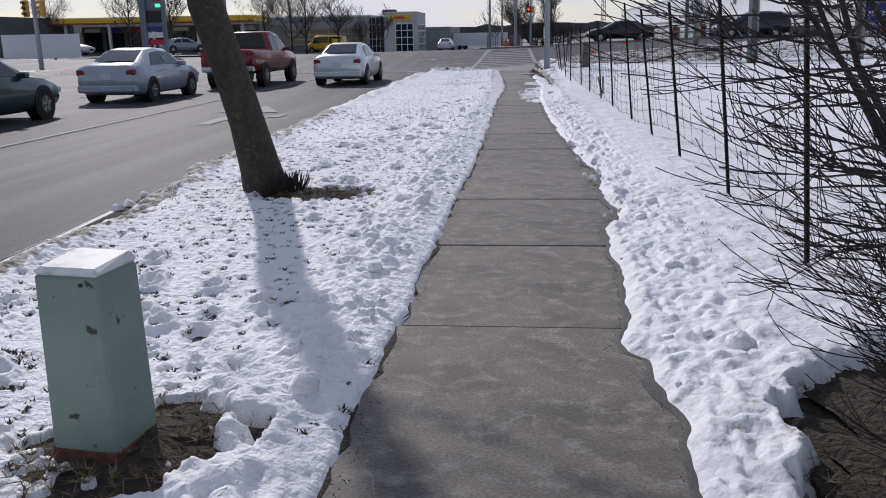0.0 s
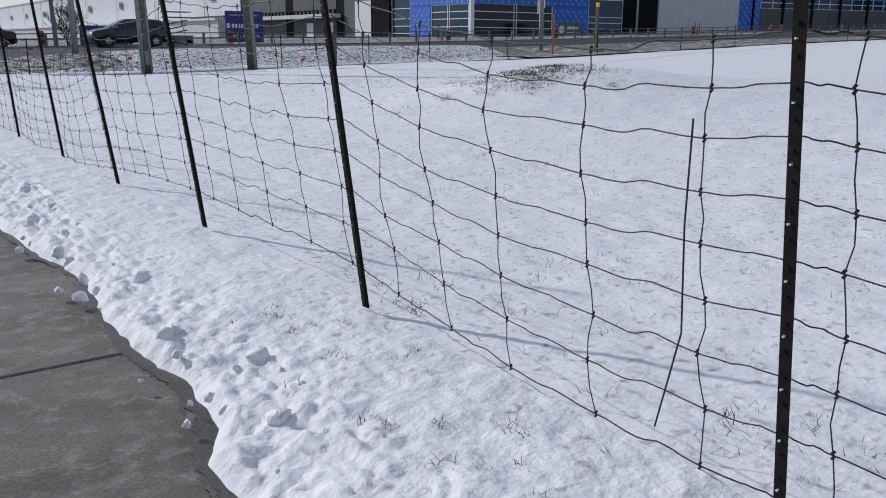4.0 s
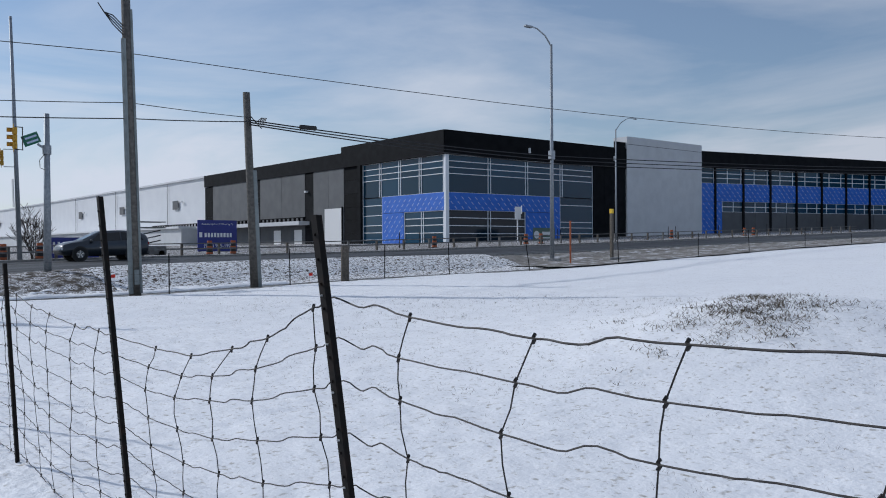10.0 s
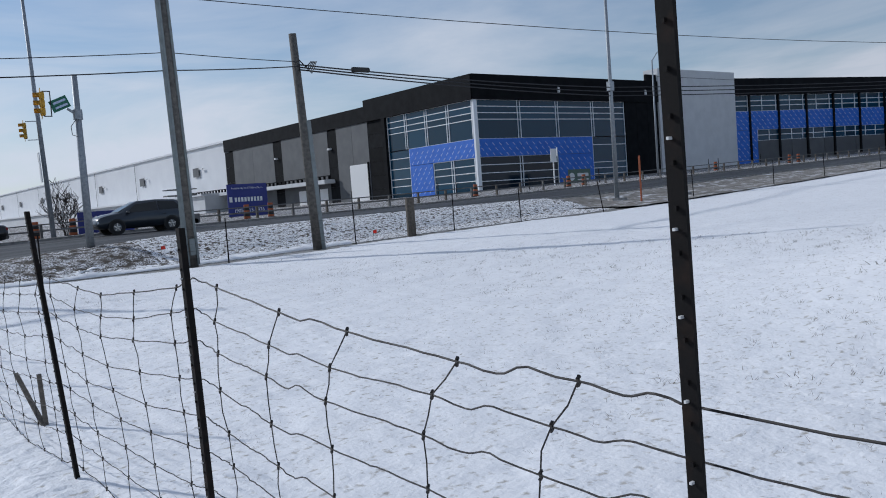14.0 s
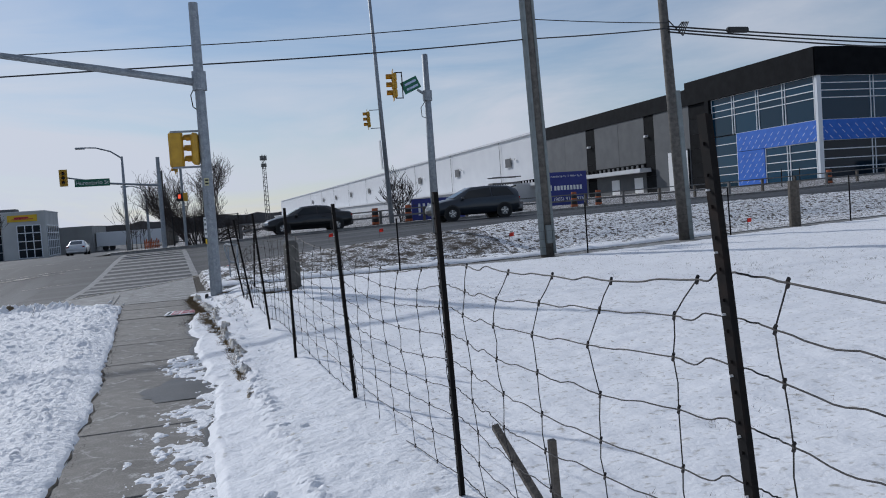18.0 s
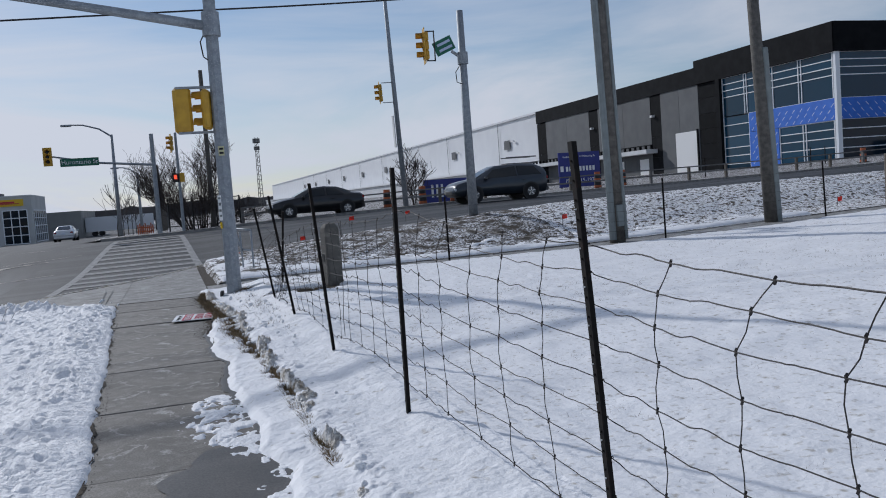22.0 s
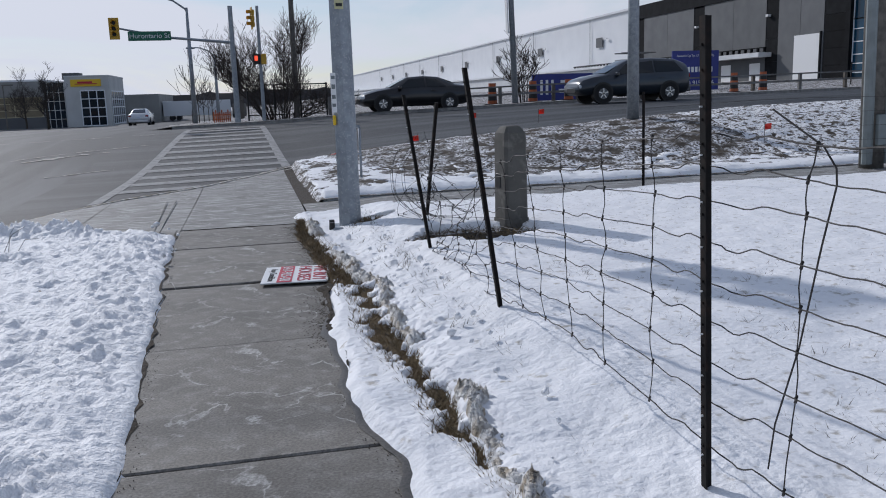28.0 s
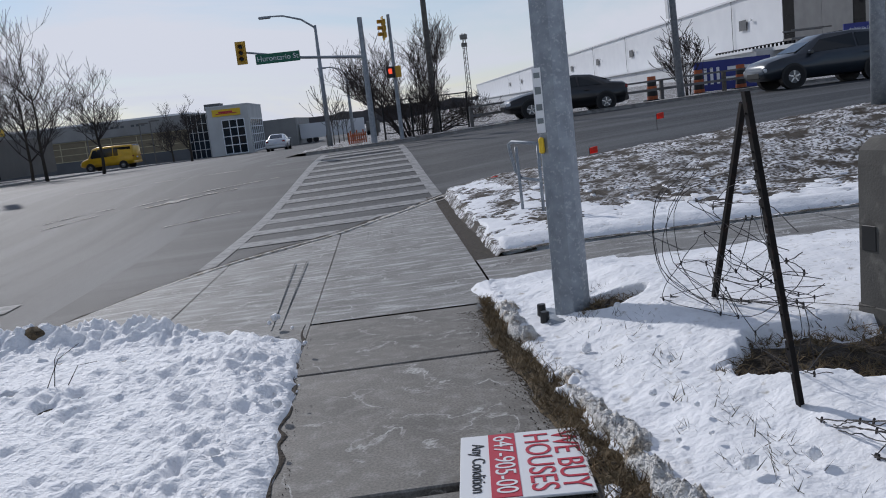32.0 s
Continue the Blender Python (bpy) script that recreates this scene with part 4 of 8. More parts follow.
def ribbon(name, y0, y1, inner, outer, z, material, label, category, step=0.05):
    ys_ = np.arange(y0, y1, step)
    A, B = inner(ys_), outer(ys_)
    X = np.stack([A, 0.5 * (A + B), B], 1)
    Y = np.stack([ys_] * 3, 1)
    return tagged(grid_mesh(name, X, Y, np.stack([ys_ * 0 + z, ys_ * 0 + z + 0.004, ys_ * 0 + z], 1), material), label, category, kind="structure")


def edge_left(y):
    return lerp_table(y, EDGE_L) + 0.05 * (R1.at(y * 2.2, y * 0 + 7.1) - 0.5) + 0.03 * (R2.at(y * 9, y * 0 + 1.7) - 0.5)


def edge_right(y):
    return lerp_table(y, EDGE_R) + 0.06 * (R1.at(y * 2.6, y * 0 + 2.2) - 0.5) + 0.04 * (R2.at(y * 8, y * 0 + 4.4) - 0.5)


ribbon("edge_dirt_left", -3, 36.5, lambda y: edge_left(y) - 0.03, lambda y: edge_left(y) - 0.026 + 0.040 * R3.at(y * 7, y * 0 + 1) ** 2, 0.006, M_DIRT, "thin line of wet dirt along the pavement's edge", "dirt")
ribbon("edge_wet_right", -3, 36.5, lambda y: edge_right(y) + 0.03, lambda y: edge_right(y) - 0.004 - 0.05 * R3.at(y * 3, y * 0 + 6) ** 3 - 0.012 * R1.at(y * 21, y * 0 + 3), 0.006, M_WET, "dark wet concrete beside the melting snow", "wet concrete")
ribbon("meltwater", 24.9, 26.15, lambda y: edge_right(y) + 0.05, lambda y: 0.16 - 0.2 * np.sin((y - 24.9) / 1.25 * np.pi) + 0.3 * (R1.at(y * 2, y * 0 + 8) - 0.5) + 0.12 * (R2.at(y * 9, y * 0 + 8) - 0.5), 0.007, M_WET, "shallow dark meltwater on the pavement", "puddle")
# matted brown turf lying in the bare strip
ys_ = np.arange(25.4, 36.2, 0.02)
uu = np.linspace(-1, 1, 14)
X = turf_centre(ys_)[:, None] + (turf_half(ys_) + 0.02)[:, None] * uu[None]
Y = ys_[:, None] * np.ones(14)
Z = 0.004 + 0.035 * (1 - uu ** 2)[None] * (0.2 + 0.9 * R1.at(X * 15, Y * 13)) + 0.05 * (1 - uu ** 2)[None] * np.abs(R3.at(X * 31, Y * 29) - 0.5)
tagged(grid_mesh("turf_mat", X, Y, Z, M_TURF), "matted brown dead turf melted clear of snow", "turf", kind="structure")
# trodden soil and grit spilling on to the slabs
ys_ = np.arange(30.4, 36.5, 0.02)
uu = np.linspace(0, 1, 18)
inner = np.interp(ys_, [30.4, 31.4, 32.4, 33.0, 33.8, 34.5, 35.2, 36.5], [0.40, 0.37, 0.39, 0.45, 0.46, 0.38, 0.37, 0.41]) + 0.09 * (R1.at(ys_ * 6, ys_ * 0 + 4) - 0.5)
outer = np.interp(ys_, [30.4, 32.4, 33.0, 36.5], [0.40, 0.46, 0.62, 0.60])
X = inner[:, None] + (outer - inner)[:, None] * uu[None]
Y = ys_[:, None] * np.ones(18)
Z = -0.014 + 0.034 * R1.at(X * 17, Y * 13) * smooth01(uu * 1.6 + 0.15)[None] + 0.034 * np.abs(R3.at(X * 37, Y * 33) - 0.5) + 0.012 * uu[None]
tagged(grid_mesh("edge_soil", X, Y, Z, M_DIRT), "dark trodden soil and grit spilling over the pavement's edge", "soil", kind="structure")
# crumbling icy crust standing beside the turf strip
ys_ = np.arange(22.5, 36.4, 0.014)
tcn, thn = turf_centre(ys_), turf_half(ys_)
uu = np.linspace(0, 1, 16)
wid = 0.19 * (0.5 + 0.8 * R1.at(ys_ * 3.1, ys_ * 0 + 5))
X = (tcn + thn * 0.55)[:, None] + wid[:, None] * uu[None]
Y = ys_[:, None] * np.ones(16)
tall = (0.35 + 0.9 * R2.at(X * 6, Y * 6)) * smooth01((R1.at(ys_ * 2.3, ys_ * 0 + 2) - 0.22) / 0.2)[:, None] * smooth01((ys_ - 23.2) / 2)[:, None] * smooth01((36.4 - ys_) / 0.6)[:, None]
arch = np.sin(np.pi * uu ** 0.6)[None]
spikes = np.abs(R3.at(X * 38, Y * 34) - 0.5) + 0.7 * np.abs(R1.at(X * 61, Y * 57) - 0.5)
Z = 0.04 + 0.055 * arch * tall + 0.125 * arch * spikes * tall - 0.10 * (1 - smooth01(uu / 0.10))[None] - 0.06 * smooth01((uu - 0.85) / 0.15)[None]
tagged(grid_mesh("snow_icy_crust", X, Y, Z, M_CRUST), "crumbling tan-stained icy crust of old snow along the turf", "snow", kind="structure")

X, Y = np.meshgrid(np.linspace(0.5, 1.3, 12), np.linspace(38.36, 45.3, 40), indexing="ij")
tagged(grid_mesh("ramp_soil", X, Y, np.maximum(road_z(X, Y) + 0.0, -0.02) + 0.012 + 0.03 * bumps(X * 3, Y * 3), M_DIRT), "bare trodden soil beside the corner ramp", "soil", kind="structure")


# broken crusts of snow and ice left on the slabs
X, Y = np.meshgrid(np.linspace(-0.35, 0.62, 90), np.linspace(18.6, 28.4, 620), indexing="ij")
n_ = 0.40 * R1.at(X * 7 + 3, Y * 4.5) + 0.36 * R2.at(X * 17, Y * 12) + 0.24 * R3.at(X * 37, Y * 31)
reach = np.interp(Y, [18.6, 20, 21.5, 24.3, 24.7, 26.0, 26.6, 28.4], [0.05, 0.30, 0.42, 0.50, 0.10, 0.06, 0.42, 0.22])
lean_in = (X - edge_right(Y)) / (reach + 0.02)
win = smooth01((Y - 18.6) / 0.8) * smooth01((28.4 - Y) / 1.0)
Z = np.clip((n_ + 0.16 * lean_in + 0.10 - 0.50) * 0.11, -0.03, 0.013) * win - 0.03 * (1 - win)
Z = np.where(X < edge_right(Y) - reach - 0.15 * R1.at(X * 0, Y * 3), -0.03, Z)
tagged(grid_mesh("snow_crust", X, Y, Z, M_SNOW), "broken crusts of snow and ice left on the pavement", "snow", kind="structure")

# white strip laid on the kerb to stand in for its sunlit, icy edge
ribbon("sunlit_kerb_line", -1, 7.2, lambda y: -3.84 - 0.012 * y - 0.15 * (1 - smooth01((11 - y) / 5)) + 0.02 * (R1.at(y * 1.3, y * 0 + 3) - 0.5), lambda y: -3.68 - 0.012 * y - 0.15 * (1 - smooth01((11 - y) / 5)) - 0.08 * R2.at(y * 2.1, y * 0 + 4), float(road_z(np.array(-3.9), np.array(5.0))) + 0.09, M_SNOW, "thin white strip standing in for the sunlit, icy kerb edge", "snow")

ys_ = np.arange(8.0, 46.0, 0.12)
X = -23.4 + np.linspace(-0.9, 0.9, 16)[None] * (0.8 + 0.5 * R1.at(ys_ * 0.6, ys_ * 0 + 2))[:, None]
Y = ys_[:, None] * np.ones(16)
hump = np.cos(np.linspace(-np.pi / 2, np.pi / 2, 16))[None]
Z = -0.12 + hump * (0.25 + 0.45 * R2.at(X * 1.3, Y * 0.7) * R3.at(X * 0, Y * 0.25)) + 0.10 * hump * np.abs(R1.at(X * 5, Y * 5) - 0.5)
tagged(grid_mesh("snow_ploughed_ridge", X, Y, Z, M_SNOW_DIRTY), "dirty ploughed snow ridge along the opposite kerb", "snow", kind="structure")

# ---- the wire fence ----
POSTS = [(1.70, 2.30, 1.60, 0.03, -0.13), (1.717, 4.72, 1.70, 0.03, -0.14), (1.796, 7.115, 1.72, 0.125, -0.16), (1.76, 9.30, 1.75, 0.035, -0.205), (1.792, 11.66, 1.735, 0.0, -0.225),
         (1.80, 14.0, 1.90, -0.13, -0.204), (1.733, 16.36, 1.53, -0.277, -0.135), (1.698, 18.46, 1.67, 0.01, -0.13), (1.63, 20.79, 1.58, -0.05, -0.05), (1.60, 23.38, 1.60, 0.05, -0.06),
         (1.44, 25.83, 1.63, -0.09, -0.01), (1.43, 28.43, 1.61, -0.14, -0.13), (1.40, 30.84, 1.46, -0.03, -0.20), (1.41, 32.97, 1.31, -0.08, -0.20)]
# heights of the top and the bottom wire at the posts; for each span the sag of the top wire and of the bottom wire,
# how far the stays' upper ends are dragged back along the fence, and how far the mesh bellies towards the pavement
TOPWIRE = [1.44, 1.47, 1.69, 1.69, 1.595, 1.28, 1.45, 1.40, 1.33, 1.31, 1.46, 1.38, 1.08, 0.16]
LOWWIRE = [0.24, 0.20, 0.31, 0.40, 0.28, 0.20, 0.20, 0.21, 0.22, 0.12, 0.30, 0.28, 0.27, 0.13]
SAG_TOP = [0.05, 0.13, 0.065, 0.09, 0.10, 0.035, 0.08, 0.025, 0.07, 0.035, 0.05, -0.03, 0.0]
SAG_LOW = [0.03, 0.06, -0.01, -0.03, 0.05, 0.04, 0.03, 0.06, 0.04, -0.03, -0.08, -0.08, 0.03]
DRAG = [0.0, 0.05, 0.07, 0.13, 0.22, 0.17, 0.22, 0.24, 0.2, 0.1, 0.08, 0.0, 0.0]
BELLY = [0.0, 0.02, 0.01, 0.02, 0.07, 0.05, 0.03, 0.03, 0.02, 0.0, 0.0, 0.0, 0.0]
# heights of the line wires as shares of the mesh's height, from the top
ROWS_Q = [0.0, 0.095, 0.198, 0.324, 0.451, 0.573, 0.708, 0.842, 1.0]
# where the stays stand along the fence, by their number
STAY_AT = [(-12, 1.42), (0, 6.83), (11, 11.80), (20, 15.73), (28, 19.225), (35, 22.166), (42, 25.114), (51, 28.857), (64, 34.0)]
fence = thing("wire_fence", (1.5, 2.35, 0.1), "rusty woven-wire field fence on dark steel posts", "fence")
F0 = Vector((1.5, 2.35, 0.1))


def ground_at(x, y):
    return float(field_z(np.array(x), np.array(y)))


def t_post(p, height, lean, side):
    """A T-section steel post with studs on its face."""
    bm = bmesh.new()
    outline = [(-0.017, -0.003), (0.017, -0.003), (0.017, 0.003), (0.003, 0.004), (0.0025, 0.026), (-0.0025, 0.026), (-0.003, 0.004), (-0.017, 0.003)]
    rows = []
    for z in (-0.25, 0.0, height * 0.5, height):
        rows.append([bm.verts.new((q[1] - 0.014 + side * z / height, -q[0] + lean * z / height, z)) for q in outline])
    for a, b in zip(rows, rows[1:]):
        for k in range(8):
            bm.faces.new((a[k], a[(k + 1) % 8], b[(k + 1) % 8], b[k]))
    bm.faces.new(rows[-1])
    bmesh.ops.recalc_face_normals(bm, faces=bm.faces)
    ob = part("post", bm, M_POST, fence)
    ob.location = Vector(p) - F0
    bm = bmesh.new()
    for k in range(int(height / 0.075) - 1):
        z = 0.1 + 0.075 * k
        box(bm, (-0.020 + side * z / height, lean * z / height, z), (0.006, 0.006, 0.008))
    tagged(part("studs", bm, M_POST, ob), kind="stuff")
    bm = bmesh.new()
    for k in range(int(height / 0.15) - 1):
        z = 0.14 + 0.15 * k
        box(bm, (-0.0215 + side * z / height, lean * z / height + 0.003, z), (0.010, 0.005, 0.005))
    tagged(part("stud_paint", bm, M_WHITEDOT, ob), kind="stuff")
    return ob


for x, y, h, lean, side in POSTS:
    t_post((x, y, ground_at(x, y)), h, lean, side)

ROWS_N = 9
rng = random.Random(5)


def fence_point(i, s, r):
    """The place of row r (0 at the top) at the fraction s of the span after post i."""
    (xa, ya, ha, la, ka), (xb, yb, hb, lb, kb) = POSTS[i], POSTS[i + 1]
    bow = 4 * s * (1 - s)
    zt = TOPWIRE[i] + (TOPWIRE[i + 1] - TOPWIRE[i]) * s - SAG_TOP[i] * bow
    zl = LOWWIRE[i] + (LOWWIRE[i + 1] - LOWWIRE[i]) * s - SAG_LOW[i] * bow
    q = ROWS_Q[r]
    z = zt + (zl - zt) * q
    fa, fb = (z - 0.11) / ha, (z - 0.11) / hb
    x = (xa + ka * fa) * (1 - s) + (xb + kb * fb) * s + 0.022 - BELLY[i] * bow + 0.03 * math.sin(i * 2.1 + s * 3.1) * bow * math.sin(3.0 * q + i)
    y = (ya + la * fa) * (1 - s) + (yb + lb * fb) * s
    return Vector((x, y, z))


for i in range(len(POSTS) - 1):
    ya, yb = POSTS[i][1], POSTS[i + 1][1]
    stays = [(float(lerp_table(k, STAY_AT)) + rng.uniform(-0.02, 0.02) - ya) / (yb - ya) for k in range(-12, 64) if ya + 0.04 < lerp_table(k, STAY_AT) < yb - 0.04]
    n_stay = len(stays)
    crush = 0.0 if i < 12 else 0.035
    knots = {}
    for k, s in enumerate(stays):
        for r in range(ROWS_N):
            j = Vector((rng.uniform(-1, 1) * (0.008 + crush), rng.uniform(-1, 1) * (0.016 + crush), rng.uniform(-1, 1) * (0.010 + crush * 0.8)))
            if r < 2:
                j.y -= DRAG[i] * min(1.0, 4 * s * (1 - s) * 1.2) * (1.0, 0.35)[r] * rng.uniform(0.75, 1.2)
            knots[k, r] = fence_point(i, s, r) + j
    kinks = [rng.choice((0.25, 0.35, 0.5, 0.8, 1.3)) for k in range(n_stay + 1)]
    for r in range(ROWS_N):
        line = [fence_point(i, 0.0, r)] + [knots[k, r] for k in range(n_stay)] + [fence_point(i, 1.0, r)]
        pts = [line[0]]
        for cell, (a, b) in enumerate(zip(line, line[1:])):
            d = b - a
            crimp = kinks[cell] * rng.uniform(0.7, 1.3)
            shift = rng.uniform(-0.08, 0.08)
            for f, dz in ((0.16, 0.001), (0.30 + shift, 0.005), (0.40 + shift, 0.008), (0.47 + shift, 0.006), (0.53 + shift, 0.0), (0.59 + shift, -0.006), (0.66 + shift, -0.008), (0.76 + shift, -0.006), (0.90, -0.001), (1.0, 0.0)):
                w = Vector((rng.uniform(-0.004, 0.004), 0, dz * crimp + (crush * rng.uniform(-0.12, 0.12) if f < 1 else 0)))
                pts.append(a + d * f + (w if f < 1 else Vector()))
        bm = bmesh.new()
        tube(bm, [p - F0 for p in pts], 0.0023 if r not in (0, ROWS_N - 1) else 0.0028, 5)
        part("line_wire", bm, M_WIRE, fence)
    for k in range(n_stay):
        bm = bmesh.new()
        pts = []
        for r in range(ROWS_N):
            p = knots[k, r] - F0
            pts.append(p)
            if r < ROWS_N - 1:
                pts.append((p + knots[k, r + 1] - F0) / 2 + Vector((rng.uniform(-0.006, 0.006), rng.uniform(-0.012, 0.012), 0)))
        tube(bm, pts, 0.0021, 5)
        for r in range(ROWS_N):
            p = knots[k, r] - F0
            tube(bm, [p + Vector((0.002, -0.002, 0.010)), p + Vector((0.004, 0.005, 0.003)), p + Vector((-0.003, -0.005, -0.003)), p + Vector((0, 0.002, -0.010))], 0.0048, 5)
        part("stay_wire", bm, M_WIRE, fence)
# loose ends of wire
for x0, y0, z0, pts in [(1.48, 28.21, 1.45, [(0, 0, 0), (0.0, -0.24, -0.10), (0.0, -0.295, -0.155), (0.0, -0.30, -0.20), (0, -0.25, -0.38), (0.01, -0.16, -0.70), (0.01, -0.06, -0.98), (0.02, -0.02, -1.15)]), (1.62, 5.05, 1.24, [(0, 0, 0), (0.01, 0.01, -0.3), (0.02, 0.0, -0.62), (0.03, 0.08, -0.95)]),
                        (1.60, 4.50, 1.26, [(0, 0, 0), (0.01, -0.03, -0.32), (0.03, -0.20, -0.75), (0.05, -0.10, -1.02)])]:
    bm = bmesh.new()
    tube(bm, [Vector((x0, y0, z0)) - F0 + Vector(p) for p in pts], 0.003, 5)
    part("loose_wire", bm, M_WIRE, fence)

# crossed spare post at the fence's end
spare = thing("leaning_post", (1.74, 34.75, 0.16), "dark steel fence post leaning against another", "fence post")
part("shaft", bar((0.0, 0.04, -0.1), (0.05, -0.50, 1.29), 0.022, 0.022, 4), M_POST, spare)
tangle = thing("wire_tangle", (1.5, 33.3, 0.10), "collapsed tangle of rusty fence mesh hanging on two posts", "wire")


def strand(pts, r=0.0024):
    """A wire bent softly through the given points."""
    fine = []
    for i in range(len(pts) - 1):
        p = [Vector(pts[min(max(i + k, 0), len(pts) - 1)]) for k in (-1, 0, 1, 2)]
        for f in (0, 0.2, 0.4, 0.6, 0.8):
            fine.append(0.5 * (2 * p[1] + (p[2] - p[0]) * f + (2 * p[0] - 5 * p[1] + 4 * p[2] - p[3]) * f * f + (3 * p[1] - p[0] - 3 * p[2] + p[3]) * f ** 3) + Vector((rng.uniform(-1, 1), rng.uniform(-1, 1), rng.uniform(-1, 1))) * 0.005)
    part("strand", tube(bmesh.new(), fine + [Vector(pts[-1])], r, 4), M_WIRE, tangle)
    return fine


# wires sagging from the last post to the leaning one and drooping on to the pillar, with stays knotted across
lines = []
for k in range(8):
    h = 1.10 - 0.13 * k
    j = lambda a: rng.uniform(-a, a) * 2.2
    lines.append(strand([(-0.12 + 0.02 * k, -0.38, h + j(0.05)), (0.00 + j(0.08), 0.15 + j(0.1), h - 0.08 + j(0.08)), (0.10 + j(0.06), 0.85 + j(0.12), h * 0.8 + j(0.08)), (0.15 + j(0.1), 1.45 + j(0.1), h * 0.75 + j(0.1)),
                         (0.42 + j(0.08), 1.15 + j(0.15), h * 0.5 + j(0.06)), (0.62 + j(0.1), 0.75 + j(0.1), max(0.12, h * 0.45 + j(0.05)))]))
for k in range(9):
    at = int(2 + 22 * (k + 0.3) / 9)
    stay = [lines[i][min(max(at + rng.randint(-1, 1), 0), len(lines[i]) - 1)] for i in range(rng.randint(0, 2), 8)]
    strand(stay, 0.0022)
    for p in stay:
        part("knot", tube(bmesh.new(), [p + Vector((0, 0, 0.012)), p + Vector((0.004, 0.004, 0)), p - Vector((0, 0, 0.012))], 0.005, 4), M_WIRE, tangle)
for k in range(6):
    x, y = rng.uniform(0.1, 0.3), rng.uniform(1.1, 1.6)
    strand([(x, y, rng.uniform(0.8, 1.1)), (x - 0.22, y + 0.05, 0.75 + rng.uniform(-0.1, 0.1)), (x - 0.25, y - 0.05, 0.4), (x + 0.02, y - 0.1, 0.16), (x + 0.28, y - 0.2, 0.12)])
strand([(-0.12, -0.35, 0.10), (-0.02, -0.62, 0.05), (-0.10, -0.95, 0.06), (0.02, -1.25, 0.05)], 0.003)
strand([(-0.12, -0.30, 0.10), (0.25, 0.0, 0.06), (0.45, 0.35, 0.08), (0.75, 0.55, 0.06)])

# broken timber stakes behind the fence
stake = thing("broken_stake", (1.88, 20.22, 0.1), "weathered broken timber stakes driven in at a slant", "stake")
part("stake_leaning", tube(bmesh.new(), [(0.0, -0.18, -0.15), (0.0, 0.0, 0.02), (-0.06, 0.55, 0.37)], [0.026, 0.026, 0.024], 4), M_OLDWOOD, stake)
part("stake_upright", tube(bmesh.new(), [(0.03, 0.02, -0.15), (0.0, -0.02, 0.43)], [0.024, 0.022], 4), M_OLDWOOD, stake)

# second fence at the field's far edge
fence2 = thing("field_fence", (10, 37.4, 0.2), "thin wire fence along the far edge of the field", "fence")
F2 = Vector((10, 37.4, 0.2))
xs2 = [5.6, 10.9, 15.5, 19.8, 23.2, 28.1, 34.5, 41.5, 46.8, 53.5, 60]
for k, x in enumerate(xs2):
    z = ground_at(x, 37.4)
    part("post", tube(bmesh.new(), [Vector((x, 37.4, z - 0.2)) - F2, Vector((x + 0.06 * math.sin(k * 3), 37.4 + (0.35 if k == 5 else 0.03), z + 1.35)) - F2], 0.022, 5), M_POST, fence2)
for r in range(5):
    bm = bmesh.new()
    tube(bm, [Vector((x, 37.4, ground_at(x, 37.4) + 0.25 + 0.22 * r + 0.03 * math.sin(x))) - F2 for x in np.linspace(5.6, 60, 60)], 0.003, 3)
    part("line_wire", bm, M_WIRE, fence2)

# ---- poles and wires ----
def pole(name, x, y, z0, z1, r0, r1, material, label, category="pole", seg=12, lean=(0.0, 0.0)):
    """A tapered shaft; lean: degrees to +x and to +y."""
    ob = thing(name, (x, y, z0), label, category)
    ob.matrix_basis = pose(x, y, z0, -lean[1], lean[0], 0)
    part("shaft", bar((0, 0, -0.3), (0, 0, z1 - z0), r0, r1, seg), material, ob, smooth=True)
    return ob


tp = thing("signal_mast", (1.0, 35.43, 0.05), "tall galvanised steel traffic signal mast on the corner", "traffic light")
part("shaft", bar((0, 0, -0.2), (0.0, 0, 6.3), 0.130, 0.098, 10), M_GALV, tp)
part("base_plate", boxes(((0, 0, 0.02), (0.42, 0.42, 0.05)), bevel=0.01), M_GALV, tp)
for dx, dy in ((-0.2, 0.12), (-0.22, -0.1), (0.2, -0.12)):
    part("bolt_cover", bar((dx, dy, 0.0), (dx, dy, 0.10), 0.035, 0.03, 8), M_BLACK, tp)
part("mast_arm", tube(bmesh.new(), [(-0.05, 0, 4.62), (-2.0, 0, 4.95), (-4.5, 0, 5.35), (-8.5, 0, 5.7)], [0.085, 0.075, 0.06, 0.04], 10), M_GALV, tp, smooth=True)
part("arm_collar", bar((0, 0, 4.45), (0, 0, 4.85), 0.155, 0.15, 12), M_GALV, tp)
part("cable_loop", tube(bmesh.new(), [(-0.12, -0.03, 4.5), (-0.2, -0.05, 4.35), (-0.17, -0.05, 4.1), (-0.1, -0.03, 4.05)], 0.012, 5), M_CABLE, tp)
for zz in (1.02, 1.45, 1.95, 2.6, 3.4):
    part("seam", bar((0, 0, zz), (0, 0, zz + 0.012), 0.1315 - 0.0048 * zz, 0.1315 - 0.0048 * zz, 10), M_GALV, tp)
plate = part("notice_plate", boxes(((-0.122, -0.085, 1.535), (0.058, 0.008, 0.43)), bevel=0.002), M_WHITE, tp, "narrow white notice plate")
for zz, h in ((1.70, 0.05), (1.60, 0.07), (1.49, 0.06), (1.40, 0.05)):
    part("print_bar", boxes(((-0.122, -0.091, zz), (0.040, 0.004, h * 0.7))), M_CONDUIT, plate)
